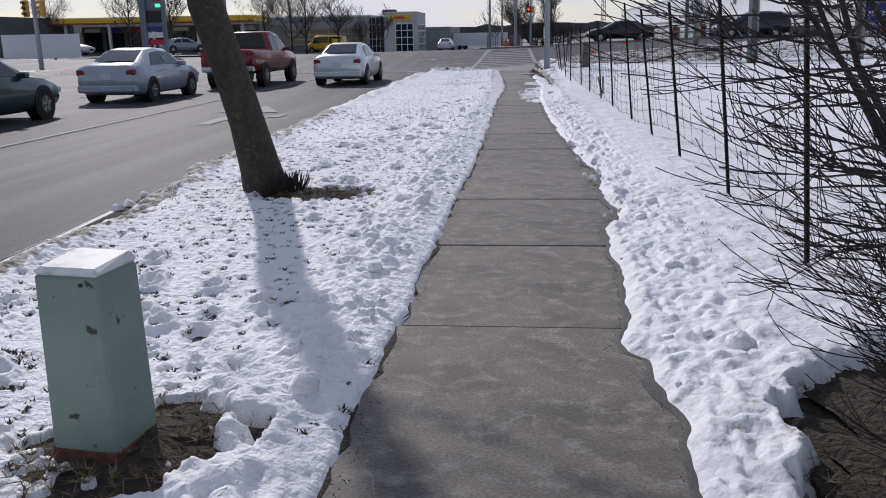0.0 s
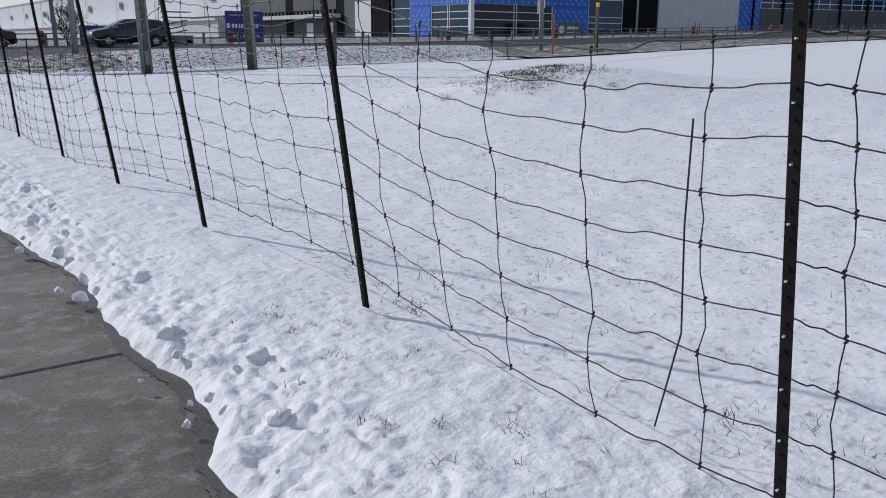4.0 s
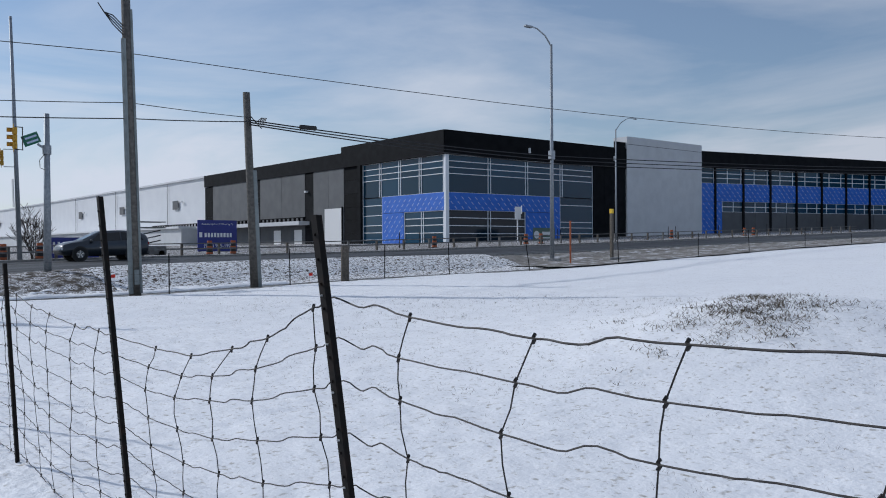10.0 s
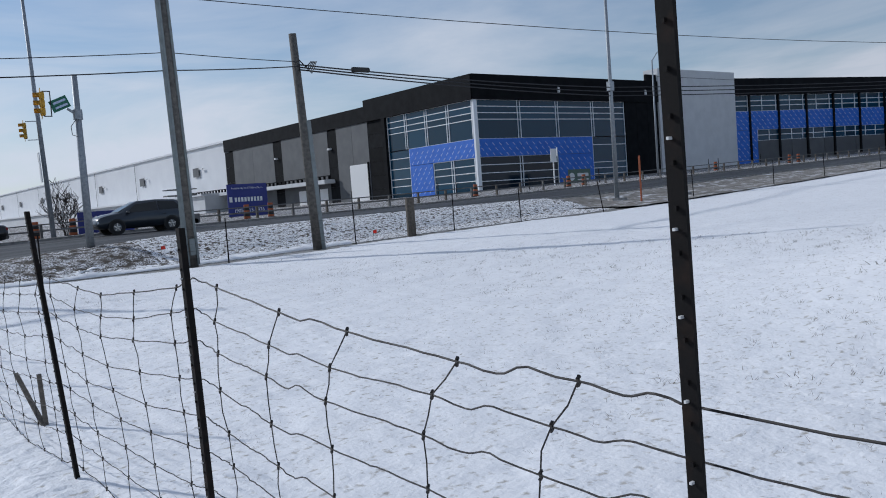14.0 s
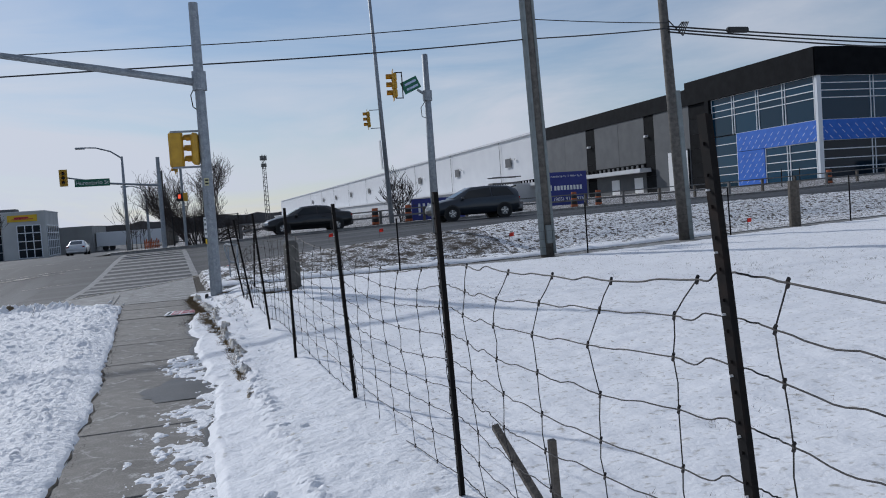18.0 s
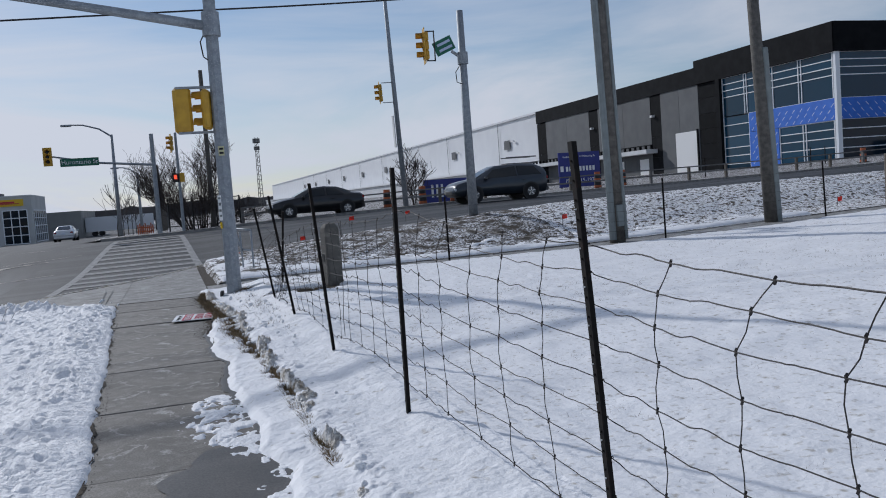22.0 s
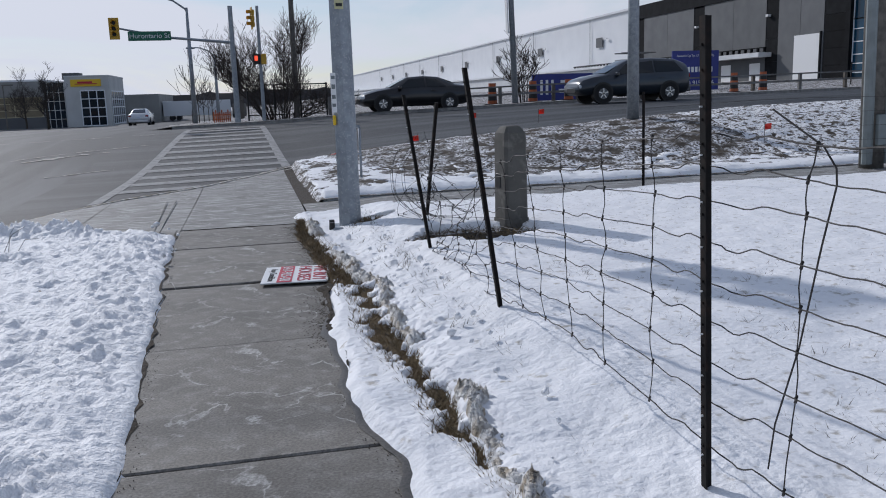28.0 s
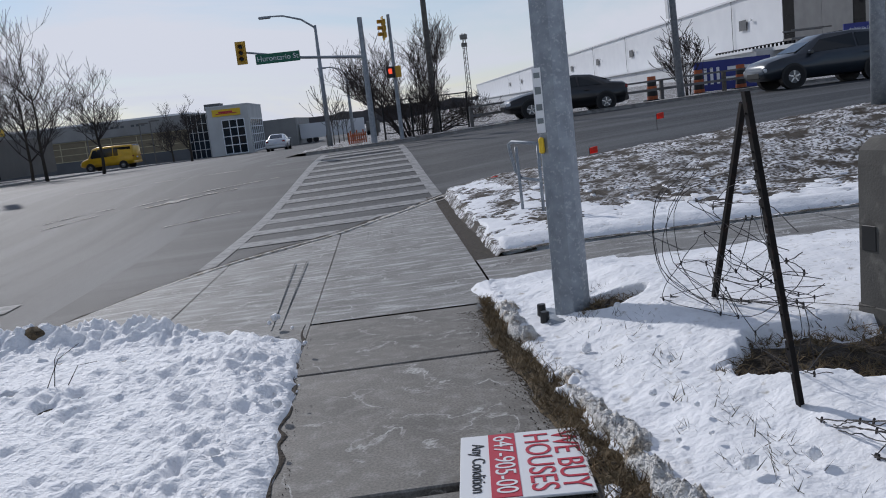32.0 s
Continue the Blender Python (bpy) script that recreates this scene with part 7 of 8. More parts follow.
SEDAN = [(-2.33, 0.38, 0.84, 0.78, 0.95, 0.70), (-2.18, 0.25, 0.95, 0.87, 1.03, 0.74), (-1.75, 0.20, 0.97, 0.90, 1.08, 0.70), (-1.0, 0.20, 0.95, 0.91, 1.40, 0.60), (-0.4, 0.20, 0.94, 0.91, 1.45, 0.60),
         (0.3, 0.20, 0.93, 0.91, 1.41, 0.60), (1.05, 0.20, 0.92, 0.91, 1.00, 0.72), (1.6, 0.20, 0.86, 0.89, 0.92, 0.72), (2.1, 0.24, 0.72, 0.84, 0.79, 0.66), (2.35, 0.36, 0.58, 0.72, 0.62, 0.58)]
SUV = [(-2.33, 0.45, 0.98, 0.80, 1.25, 0.68), (-2.22, 0.30, 1.08, 0.90, 1.45, 0.66), (-1.75, 0.26, 1.08, 0.93, 1.63, 0.64), (-0.8, 0.26, 1.05, 0.94, 1.68, 0.64), (0.2, 0.26, 1.03, 0.94, 1.64, 0.64),
       (0.5, 0.26, 1.03, 0.94, 1.52, 0.66), (1.2, 0.26, 1.02, 0.93, 1.12, 0.76), (1.75, 0.28, 0.98, 0.91, 1.04, 0.74), (2.2, 0.32, 0.86, 0.86, 0.92, 0.7), (2.36, 0.42, 0.62, 0.76, 0.72, 0.62)]
PICKUP = [(-2.90, 0.55, 1.15, 0.92, 1.27, 0.90), (-2.75, 0.50, 1.17, 0.97, 1.28, 0.93), (-1.0, 0.45, 1.17, 0.99, 1.28, 0.93), (-0.85, 0.45, 1.20, 0.99, 1.30, 0.92), (-0.62, 0.45, 1.20, 0.99, 1.86, 0.70), (0.35, 0.45, 1.20, 0.99, 1.90, 0.70),
          (0.75, 0.45, 1.19, 0.99, 1.84, 0.72), (1.35, 0.45, 1.18, 0.98, 1.28, 0.85), (2.3, 0.48, 1.08, 0.96, 1.17, 0.82), (2.75, 0.52, 0.9, 0.9, 0.98, 0.78), (2.9, 0.6, 0.75, 0.82, 0.8, 0.72)]
VAN = [(-2.6, 0.5, 1.1, 0.92, 2.0, 0.82), (-2.5, 0.4, 1.15, 0.98, 2.15, 0.84), (-1.0, 0.4, 1.15, 1.0, 2.2, 0.84), (0.8, 0.4, 1.15, 1.0, 2.2, 0.84), (1.3, 0.4, 1.15, 1.0, 2.1, 0.82), (1.75, 0.4, 1.12, 0.98, 1.3, 0.85), (2.4, 0.45, 1.0, 0.92, 1.1, 0.8), (2.6, 0.5, 0.75, 0.84, 0.82, 0.72)]
GX_S, GX_U, GX_P, GX_V = (-1.75, -1.0, 0.3, 1.05), (-2.25, -1.8, 0.45, 1.2), (-0.85, -0.62, 0.75, 1.35), (-2.59, -2.5, 1.25, 1.75)
car("sedan", (-6.4, 31.0, rz_at(-6.4, 31.0)), 90, "white saloon car with a dark rear window waiting in the lane", (0.72, 0.74, 0.76), SEDAN, GX_S, (-1.45, 1.4))
car("sedan", (-11.1, 23.7, rz_at(-12, 27)), 90, "silver-blue compact saloon with a rear spoiler, waiting", (0.40, 0.44, 0.52), SEDAN, GX_S, (-1.4, 1.35), 0.31)
car("sedan", (-11.4, 15.9, rz_at(-12, 18)), 90, "dark green hatchback waiting in the queue", (0.035, 0.065, 0.06), SEDAN, GX_S, (-1.4, 1.4))
car("pickup_truck", (-9.95, 30.6, rz_at(-11, 37)), 90, "dark red pickup truck with a silver bumper, waiting", (0.20, 0.012, 0.018), PICKUP, GX_P, (-1.75, 1.85), 0.40, "pickup truck", extras=M_CHROME)
car("sedan", (6.9, 62.0, rz_at(6.9, 60.5) + 0.06), 180, "matt black saloon on the cross street", (0.012, 0.012, 0.014), SEDAN, GX_S, (-1.45, 1.4))
car("suv", (14.8, 57.6, rz_at(14.8, 57.6)), 180, "dark blue-grey sport utility car on the cross street", (0.025, 0.033, 0.045), SUV, GX_U, (-1.4, 1.4), 0.36, "car")
car("sedan", (-9.3, 106.0, rz_at(-9.3, 106)), 90, "white saloon car driving away", (0.7, 0.71, 0.73), SEDAN, GX_S, (-1.45, 1.4))
car("delivery_van", (-25.6, 111.0, rz_at(-27, 111) + 0.1), 172, "yellow delivery van parked by the depot", (0.72, 0.42, 0.01), VAN, GX_V, (-1.6, 1.6), 0.36, "van")
for k, x in enumerate((-43, -48, -34)):
    car("sedan", (x, 78 + 3 * k, 0.3), 20 * k, "parked car on the far lot", [(0.5, 0.5, 0.52), (0.08, 0.08, 0.09), (0.3, 0.31, 0.33)][k], SEDAN, GX_S, (-1.4, 1.4))
trk = thing("box_truck", (-9.0, 190, rz_at(-9, 190)), "white lorry and trailer parked by the far depot", "truck")
part("trailer", boxes(((0, 0, 2.2), (12.0, 2.5, 2.7)), bevel=0.05), M_WALL_WHITE, trk)
part("cab", boxes(((7.6, 0, 1.6), (2.6, 2.4, 2.4)), bevel=0.2), M_DHL_DARK, trk)
for x in (-4.5, -3.3, 6.8):
    part("wheel", bar((x, -1.2, 0.5), (x, 1.2, 0.5), 0.5, 0.5, 14), M_TYRE, trk)

# ---- far corner of the crossing ----
ms = thing("signal_mast", (-0.45, 61.8, 0.55), "grey signal mast with a long arm and a street name sign", "traffic light")
part("shaft", bar((0, 0, -0.2), (0, 0, 4.75), 0.12, 0.09, 10), M_GALV, ms)
part("mast_arm", tube(bmesh.new(), [(0, 0, 3.32), (-2.4, 0, 3.55), (-4.4, 0, 3.95)], [0.06, 0.05, 0.035], 8), M_GALV, ms)
signal_head(ms, (-4.45, -0.05, 3.92), 180, None, scale=0.68)
sn = part("street_name_sign", boxes(((-3.15, -0.08, 3.62), (1.62, 0.03, 0.36)), bevel=0.008), M_GREENSIGN, ms, "green street name sign with white letters")
lettering("lettering", "Hurontario St", 0.27, pose(-3.15, -0.10, 3.62, 90, 0, 0), sn, M_WHITE)
ps = thing("pedestrian_signal", (0.62, 62.3, 0.6), "slim grey pole with a signal and a lit red hand", "traffic light")
part("shaft", bar((0, 0, -0.2), (0, 0, 4.75), 0.08, 0.06, 10), M_GALV, ps)
signal_head(ps, (-0.22, -0.1, 4.25), 100, scale=0.72)
part("hand_box", boxes(((-0.16, -0.1, 2.62), (0.30, 0.18, 0.42)), bevel=0.02), M_BLACK, ps)
part("hand_lens", boxes(((-0.16, -0.2, 2.65), (0.13, 0.01, 0.19)), bevel=0.004), M_SIG_RED, ps)
part("hand_box_side", boxes(((0.14, -0.05, 2.62), (0.22, 0.3, 0.42)), bevel=0.02), M_YELLOW, ps)
pole("utility_pole", 2.1, 64.0, 0.6, 8.5, 0.13, 0.10, M_WOODPOLE, "slim wooden pole standing in the bare shrub", "utility pole")
bush = thing("bare_shrub", (1.5, 66.5, 0.6), "large round leafless shrub behind a black fence", "shrub")
rb = random.Random(31)
for k in range(34):
    a, e = 2.4 * k + rb.uniform(-0.3, 0.3), radians(10 + 74 * ((k * 0.618) % 1.0))
    d = Vector((math.cos(a) * math.cos(e), math.sin(a) * math.cos(e), math.sin(e)))
    reach = (2.3 + 2.1 * math.sin(e)) * rb.uniform(0.84, 0.98)
    p0 = Vector((math.cos(a) * 0.7, math.sin(a) * 0.7, -0.1))
    pts = [p0 + (d * f + Vector((0, 0, 0.10 * math.sin(3.1 * f)))) * reach + Vector((rb.uniform(-1, 1), rb.uniform(-1, 1), 0)) * 0.10 * f for f in (0, 0.25, 0.5, 0.75, 1.0)]
    part("stem", tube(bmesh.new(), pts, [0.034, 0.026, 0.020, 0.013, 0.007], 6), M_TWIG, bush, smooth=True)
    out = []
    for j in range(17):
        i = rb.choice((0, 1, 2, 2, 3, 3))
        p = pts[i].lerp(pts[i + 1], rb.random())
        side = Vector((rb.uniform(-1, 1), rb.uniform(-1, 1), rb.uniform(-0.2, 0.9)))
        branchy(rb, p, d * 0.6 + side * 0.75, reach * rb.uniform(0.14, 0.26), 0.011, 2, out, 0.5, 0.12, 3)
    twig_bm = bmesh.new()
    for q, rad, dp in out:
        tube(twig_bm, q, [max(v, 0.0062) for v in rad], 3, caps=False)
    tagged(part("twig_spray", twig_bm, M_TWIG, bush), "spray of fine dark twigs", kind="stuff")
bare_tree("bare_shrub", (13.4, 66.2, 0.9), 3.2, 0.03, "small leafless shrub by the rail", 33, depth=3, kids=3, stems=6, low=0.15, twig=0.012)
blk = thing("chain_link_fence", (0.2, 64.3, 0.80), "black chain-link fence before the shrub", "fence")
for k in range(4):
    part("post", bar((1.15 * k - 0.2, 0, -0.4), (1.15 * k - 0.2, 0, 1.45), 0.04, 0.04, 6), M_BLACK, blk)
for z in (0.1, 1.4):
    part("rail", bar((-0.2, 0, z), (3.25, 0.0, z), 0.025, 0.025, 5), M_BLACK, blk)
bm = bmesh.new()
for k in range(29):
    tube(bm, [(-0.2 + 0.12 * k, 0, 0.1), (-0.2 + 0.12 * k, 0, 1.4)], 0.006, 3, caps=False)
for k in range(11):
    tube(bm, [(-0.2, 0, 0.1 + 0.12 * k), (3.25, 0, 0.1 + 0.12 * k)], 0.006, 3, caps=False)
part("mesh_infill", bm, M_BLACK, blk)
ofe = thing("orange_barrier", (-1.2, 66.0, 0.4), "crumpled orange snow fence by the far pavement", "barrier")
bm = bmesh.new()
for k in range(9):
    box(bm, (-0.35 + 0.09 * k, 0.1 * math.sin(k), 0.35), (0.06, 0.02, 0.7 + 0.15 * math.sin(2 * k)))
for z in (0.15, 0.35, 0.55):
    box(bm, (0, 0.02, z), (0.8, 0.03, 0.05))
part("netting", bm, M_ORANGE, ofe)
for k in range(5):
    bare_tree("young_tree", (-2.9 + 0.12 * k, 73 + 3.6 * k, 0.4), 3.4 - 0.25 * k, 0.028, "thin bare young tree along the street", 50 + k, depth=2, kids=2, low=0.3, spread=0.3, twig=0.011)
for k in range(9):
    pole("utility_pole", -0.6 + 0.0 * k, 80 + 13 * k, rz_at(0, 80 + 13 * k), rz_at(0, 80 + 13 * k) + 5.5, 0.09, 0.07, M_WOODPOLE, "row of distant wooden poles", "utility pole", 6)

# ---- across the street ----
def plain_building(name, x0, x1, y0, y1, z0, z1, material, label, category="building"):
    ob = thing(name, ((x0 + x1) / 2, y0, z0), label, category)
    part("wall", boxes((((0), (y1 - y0) / 2, (z1 - z0) / 2), (x1 - x0, y1 - y0, z1 - z0))), material, ob)
    return ob


dep = plain_building("depot_office", -23.9, -18.2, 150, 164, -1.3, 5.5, M_DHL_WHITE, "white two-storey depot office with a yellow sign and dark glazing", "building")
part("sign_panel", boxes(((-0.1, -0.06, 5.95), (3.9, 0.1, 0.95))), M_SIGNYEL, dep, "yellow sign with red strokes")
part("sign_strokes", boxes(((-0.1, -0.13, 5.82), (2.9, 0.03, 0.10)), ((-0.2, -0.13, 6.02), (1.9, 0.03, 0.24))), M_RED, dep)
dk = wall_kit((0, 0, 0), (1, 0, 0), (0, -1, 0))
glazing(dk, dep, -0.9, 2.2, 0.2, 4.9, 3, (1.4, 2.6, 3.8), M_GLASS_DARK, t=0.12, double=False)
part("wall", boxes(((-4.4, 3.2, 3.1), (3.1, 6, 6.2))), M_DHL_GREY, dep)
glazing(wall_kit((0, 0.2, 0), (1, 0, 0), (0, -1, 0)), dep, -5.8, -2.95, 0.0, 6.1, 4, (1.2, 2.4, 3.6, 4.8), M_GLASS_DARK, M_DHL_WHITE, t=0.08, double=False)
glazing(wall_kit((2.85, 0, 0), (0, 1, 0), (1, 0, 0)), dep, 1.2, 12.8, 0.3, 4.8, 6, (1.4, 2.6, 3.7), M_GLASS_DARK, t=0.14, double=False)
part("parapet", boxes(((0, 7, 6.87), (5.8, 14.1, 0.16))), M_PANEL_LIGHT, dep)
part("roof_unit", boxes(((-2.6, 5, 7.0), (2.2, 3, 0.9))), M_PANEL_MID, dep)
dwh = plain_building("depot_warehouse", -86, -26.6, 150, 200, -1.3, 5.0, M_DHL_GREY, "long grey depot warehouse, tan gridded band and snowy roof", "warehouse")
tk = wall_kit((0, 0, 0), (1, 0, 0), (0, -1, 0))
glazing(tk, dwh, -29.6, 29.4, 1.6, 4.2, 17, (2.5, 3.4), M_TAN, M_CREAM, t=0.09, double=False)
part("lower_band", boxes(((0, -0.15, 0.75), (59.4, 0.25, 1.6))), M_PANEL_MID, dwh)
part("fascia", boxes(((0, -0.2, 5.3), (59.6, 0.35, 2.0))), M_DHL_GREY, dwh)
for k in range(12):
    if k % 5 != 3:
        part("fascia_letter", boxes(((16.0 + 0.7 * k, -0.39, 5.55), (0.45, 0.02, 0.3))), M_PANEL_MID, dwh)
part("roof", boxes(((0, 25, 6.42), (59.8, 50.6, 0.25))), M_SNOW, dwh)
for k in range(5):
    part("dock_door", boxes(((-24 + 6.0 * k, -0.33, 0.9), (2.8, 0.1, 1.7)), bevel=0.02), M_PANEL_LIGHT if k % 2 else M_NAVY, dwh)
for k, x in enumerate((-31.0, -36.5, -27.5)):
    lp = pole("street_lamp", x, 142 - 4 * k, -1.0, 4.2, 0.09, 0.07, M_DHL_DARK, "dark yard lamp with a flat head before the depot", "street lamp", 6)
    part("lamp_head", boxes(((0.5, 0, 5.2), (1.2, 0.3, 0.16))), M_DHL_DARK, lp)
plain_building("far_shed", -24.0, -15.2, 185, 215, -2.5, 3.3, M_DHL_GREY, "plain grey shed far down the street", "building")
plz = plain_building("plaza_building", -53, -31, 100, 112, 0.0, 3.2, M_DHL_DARK, "low shop row with a yellow fascia", "building")
part("canopy", boxes(((0, -2.6, 3.75), (24.0, 5.2, 0.62)), bevel=0.05), M_SIGNYEL, plz, "yellow canopy edge")
part("canopy_stripe", boxes(((0, -5.22, 3.50), (24.1, 0.06, 0.13))), M_RED, plz)
part("canopy_top", boxes(((0, -2.6, 4.1), (23.6, 5.0, 0.12))), M_PANEL_LIGHT, plz)
for k in range(5):
    part("column", boxes(((-10.5 + 5.25 * k, -4.6, 1.7), (0.28, 0.28, 3.6))), M_PANEL_LIGHT, plz)
for k in range(8):
    part("shop_window", boxes(((-9.6 + 2.75 * k, -0.06, 1.4), (2.2, 0.1, 2.2))), M_GLASS_DARK, plz)
    part("shop_sign", boxes(((-9.6 + 2.75 * k, -0.08, 2.8), (1.9, 0.12, 0.45))), [M_WHITE, M_NAVY, M_RED, M_PANEL_LIGHT][k % 4], plz)
gry = plain_building("shop_building", -82, -54, 84, 100, 0.0, 4.2, M_PANEL_MID, "grey flat-roofed shop building", "building")
part("fascia", boxes(((0, -0.3, 3.6), (28.5, 0.6, 1.6))), M_PANEL_DARK, gry)
for k in range(7):
    part("shop_window", boxes(((-12 + 4 * k, -0.06, 1.3), (3.2, 0.1, 2.2))), M_GLASS_DARK, gry)
hd = thing("site_hoarding", (-41.0, 70.0, 0.1), "plain pale hoarding panels on the lot", "hoarding")
part("panel", boxes(((0, 0, 1.1), (7.0, 0.1, 2.0)), bevel=0.02), M_WALL_WHITE, hd)
pyl = thing("pylon_sign", (-29.0, 66.0, 0.1), "dark pylon sign with small lit panels", "sign")
part("frame", boxes(((-0.85, 0, 2.6), (0.5, 0.5, 5.2)), ((0.8, 0, 2.6), (0.22, 0.45, 5.2)), ((0, 0.1, 3.6), (1.6, 0.2, 2.9))), M_PYLON, pyl)
part("emblem_board", boxes(((0, 0, 6.1), (2.1, 0.5, 1.9)), bevel=0.04), M_WHITE, pyl)
part("emblem_border", bar((0, -0.27, 6.1), (0, -0.26, 6.1), 0.66, 0.66, 16), M_RED, pyl)
part("emblem", bar((0, -0.29, 6.12), (0, -0.28, 6.12), 0.55, 0.55, 14), M_SIGNYEL, pyl)
part("price_digits", boxes(((0.35, -0.01, 4.55), (0.7, 0.03, 0.22))), M_RED, pyl, "red lit price digits")
part("price_digits", boxes(((0.42, -0.01, 4.10), (0.5, 0.03, 0.26))), M_SIG_GREEN, pyl, "green lit price digits")
part("panel", boxes(((0, -0.03, 3.25), (1.3, 0.08, 0.9))), M_BLACK, pyl)
part("panel", boxes(((0, -0.03, 2.35), (1.3, 0.08, 0.34))), M_NAVY, pyl)
part("panel", boxes(((0, -0.03, 1.85), (1.3, 0.08, 0.42))), M_WHITE, pyl)
part("panel", boxes(((0, -0.03, 1.3), (1.3, 0.08, 0.4))), M_RED, pyl)
sg = thing("signal_mast", (-27.5, 46.5, 0.0), "grey signal pole with a yellow head across the street", "traffic light")
part("shaft", bar((0, 0, -0.2), (0, 0, 7.0), 0.14, 0.11, 10), M_GALV, sg)
signal_head(sg, (-0.5, 0, 3.4), 180, scale=0.95, back_only=True)
signal_head(sg, (0.5, 0, 3.4), 90, scale=0.95, back_only=True)
sg2 = thing("signal_mast", (-21.8, 62.0, 0.3), "grey signal mast with an arm reaching over the street", "traffic light")
part("shaft", bar((0, 0, -0.2), (0, 0, 6.5), 0.14, 0.1, 10), M_GALV, sg2)
part("mast_arm", tube(bmesh.new(), [(0, 0, 4.3), (4.0, -0.4, 4.9), (7.5, -0.8, 5.2)], [0.07, 0.055, 0.04], 8), M_GALV, sg2)
signal_head(sg2, (7.6, -0.9, 4.75), 180, M_SIG_AMBER, scale=0.8)
sg3 = thing("signal_mast", (-21.9, 60.5, 0.3), "signal head on a slim pole across the street", "traffic light")
part("shaft", bar((0, 0, -0.2), (0, 0, 5.2), 0.09, 0.07, 8), M_GALV, sg3)
signal_head(sg3, (0.0, -0.2, 4.5), 180, M_SIG_AMBER, scale=0.8)
for k, (x, y, h) in enumerate([(-21.6, 85, 8.2), (-19.0, 88, 5.6), (-40, 85, 7.5), (-36, 86, 7.0), (-28, 92, 7.5), (-24.5, 90, 8.0), (-50, 88, 6.5), (-17.5, 108, 4.5), (-24, 128, 5)]):
    bare_tree("street_tree", (x, y, rz_at(x, y) + 0.05), h, 0.11, "bare leafless street tree across the street", 70 + k, depth=4, kids=4, low=0.25, twig=0.010)
tw = thing("lattice_tower", (19.0, 205, 2.0), "slim lattice communications tower far off", "tower")
for a, b in ((-0.5, -0.4), (0.5, -0.4), (0, 0.5)):
    part("leg", bar((a, b, 0), (a * 0.6, b * 0.6, 14.5), 0.10, 0.07, 4), M_DHL_DARK, tw)
bm = bmesh.new()
for k in range(14):
    box(bm, (0, -0.35, 0.5 + k), (0.95, 0.06, 0.1))
    tube(bm, [(-0.45, -0.36, 0.5 + k), (0.45, -0.36, 1.5 + k)], 0.05, 3)
part("bracing", bm, M_DHL_DARK, tw)
part("antennas", boxes(((0, 0, 13.8), (1.5, 0.4, 1.0)), ((0, 0, 12.2), (1.2, 0.4, 0.8))), M_DHL_GREY, tw)

# distant woods, one uneven ridge
rbw = np.random.RandomState(3)
n = 420
ang = np.linspace(-2.4, 2.4, n)
bmv = bmesh.new()
prev = None
for k in range(n):
    d = 900 + 120 * math.sin(ang[k] * 5)
    x, y = -d * math.sin(ang[k]), d * math.cos(ang[k])
    h = 7 + 5 * R1.at(np.array(k * 0.05), np.array(0.3)) + 4 * rbw.rand()
    a, b, c = bmv.verts.new((x, y, -9)), bmv.verts.new((x, y, float(h))), bmv.verts.new((x * 1.1, y * 1.1, -9))
    if prev:
        bmv.faces.new((prev[0], a, b, prev[1]))
        bmv.faces.new((prev[1], b, c, prev[2]))
    prev = (a, b, c)
tagged(part("far_woods", bmv, M_FARWOOD), "dark belt of distant leafless woods", "woods", kind="stuff")

# ---- small debris ----
rb = random.Random(77)
bm = bmesh.new()
for k in range(8000):
    x, y = 2.0 + 15 * rb.random() ** 1.2, rb.uniform(2, 36)
    if rb.random() < 0.18:
        x, y = rb.uniform(0.9, 1.7), rb.uniform(2, 36)
    z = ground_at(x, y) + float(mound(np.array(x), np.array(y))) - (0.035 if x < 1.7 else 0.0)
    for j in range(rb.choice((2, 3, 4, 6, 11))):
        p = Vector((x + rb.gauss(0, 0.035), y + rb.gauss(0, 0.035), z - 0.03))
        t = p + Vector((rb.uniform(-0.07, 0.07), rb.uniform(-0.07, 0.07), rb.uniform(0.036, 0.068)))
        w = Vector((rb.uniform(-1, 1), rb.uniform(-1, 1), 0)).normalized() * 0.003
        bm.faces.new([bm.verts.new(p - w), bm.verts.new(p + w), bm.verts.new(t)])
tagged(part("grass_tips", bm, M_STRAW), "dry grass tips poking through the snow", "grass", kind="stuff")
bm = bmesh.new()
clumps = [(rb.gauss(10.15, 0.75), rb.gauss(15.4, 0.65)) for k in range(60)]
for k in range(520):
    cx, cy = clumps[int(60 * rb.random() ** 1.4)]
    x, y = cx + rb.gauss(0, 0.22), cy + rb.gauss(0, 0.16)
    z = ground_at(x, y) + float(mound(np.array(x), np.array(y)))
    for j in range(5):
        p = Vector((x + rb.uniform(-0.08, 0.08), y + rb.uniform(-0.08, 0.08), z + 0.012))
        t = p + Vector((rb.uniform(-0.10, 0.10), rb.uniform(-0.10, 0.10), rb.uniform(0.02, 0.075)))
        w = Vector((rb.uniform(-1, 1), rb.uniform(-1, 1), 0)).normalized() * 0.006
        bm.faces.new([bm.verts.new(p - w), bm.verts.new(p + w), bm.verts.new(t)])
tagged(part("mound_grass", bm, M_STRAW), "dead grass showing on a low mound in the field", "grass", kind="stuff")
bm = bmesh.new()
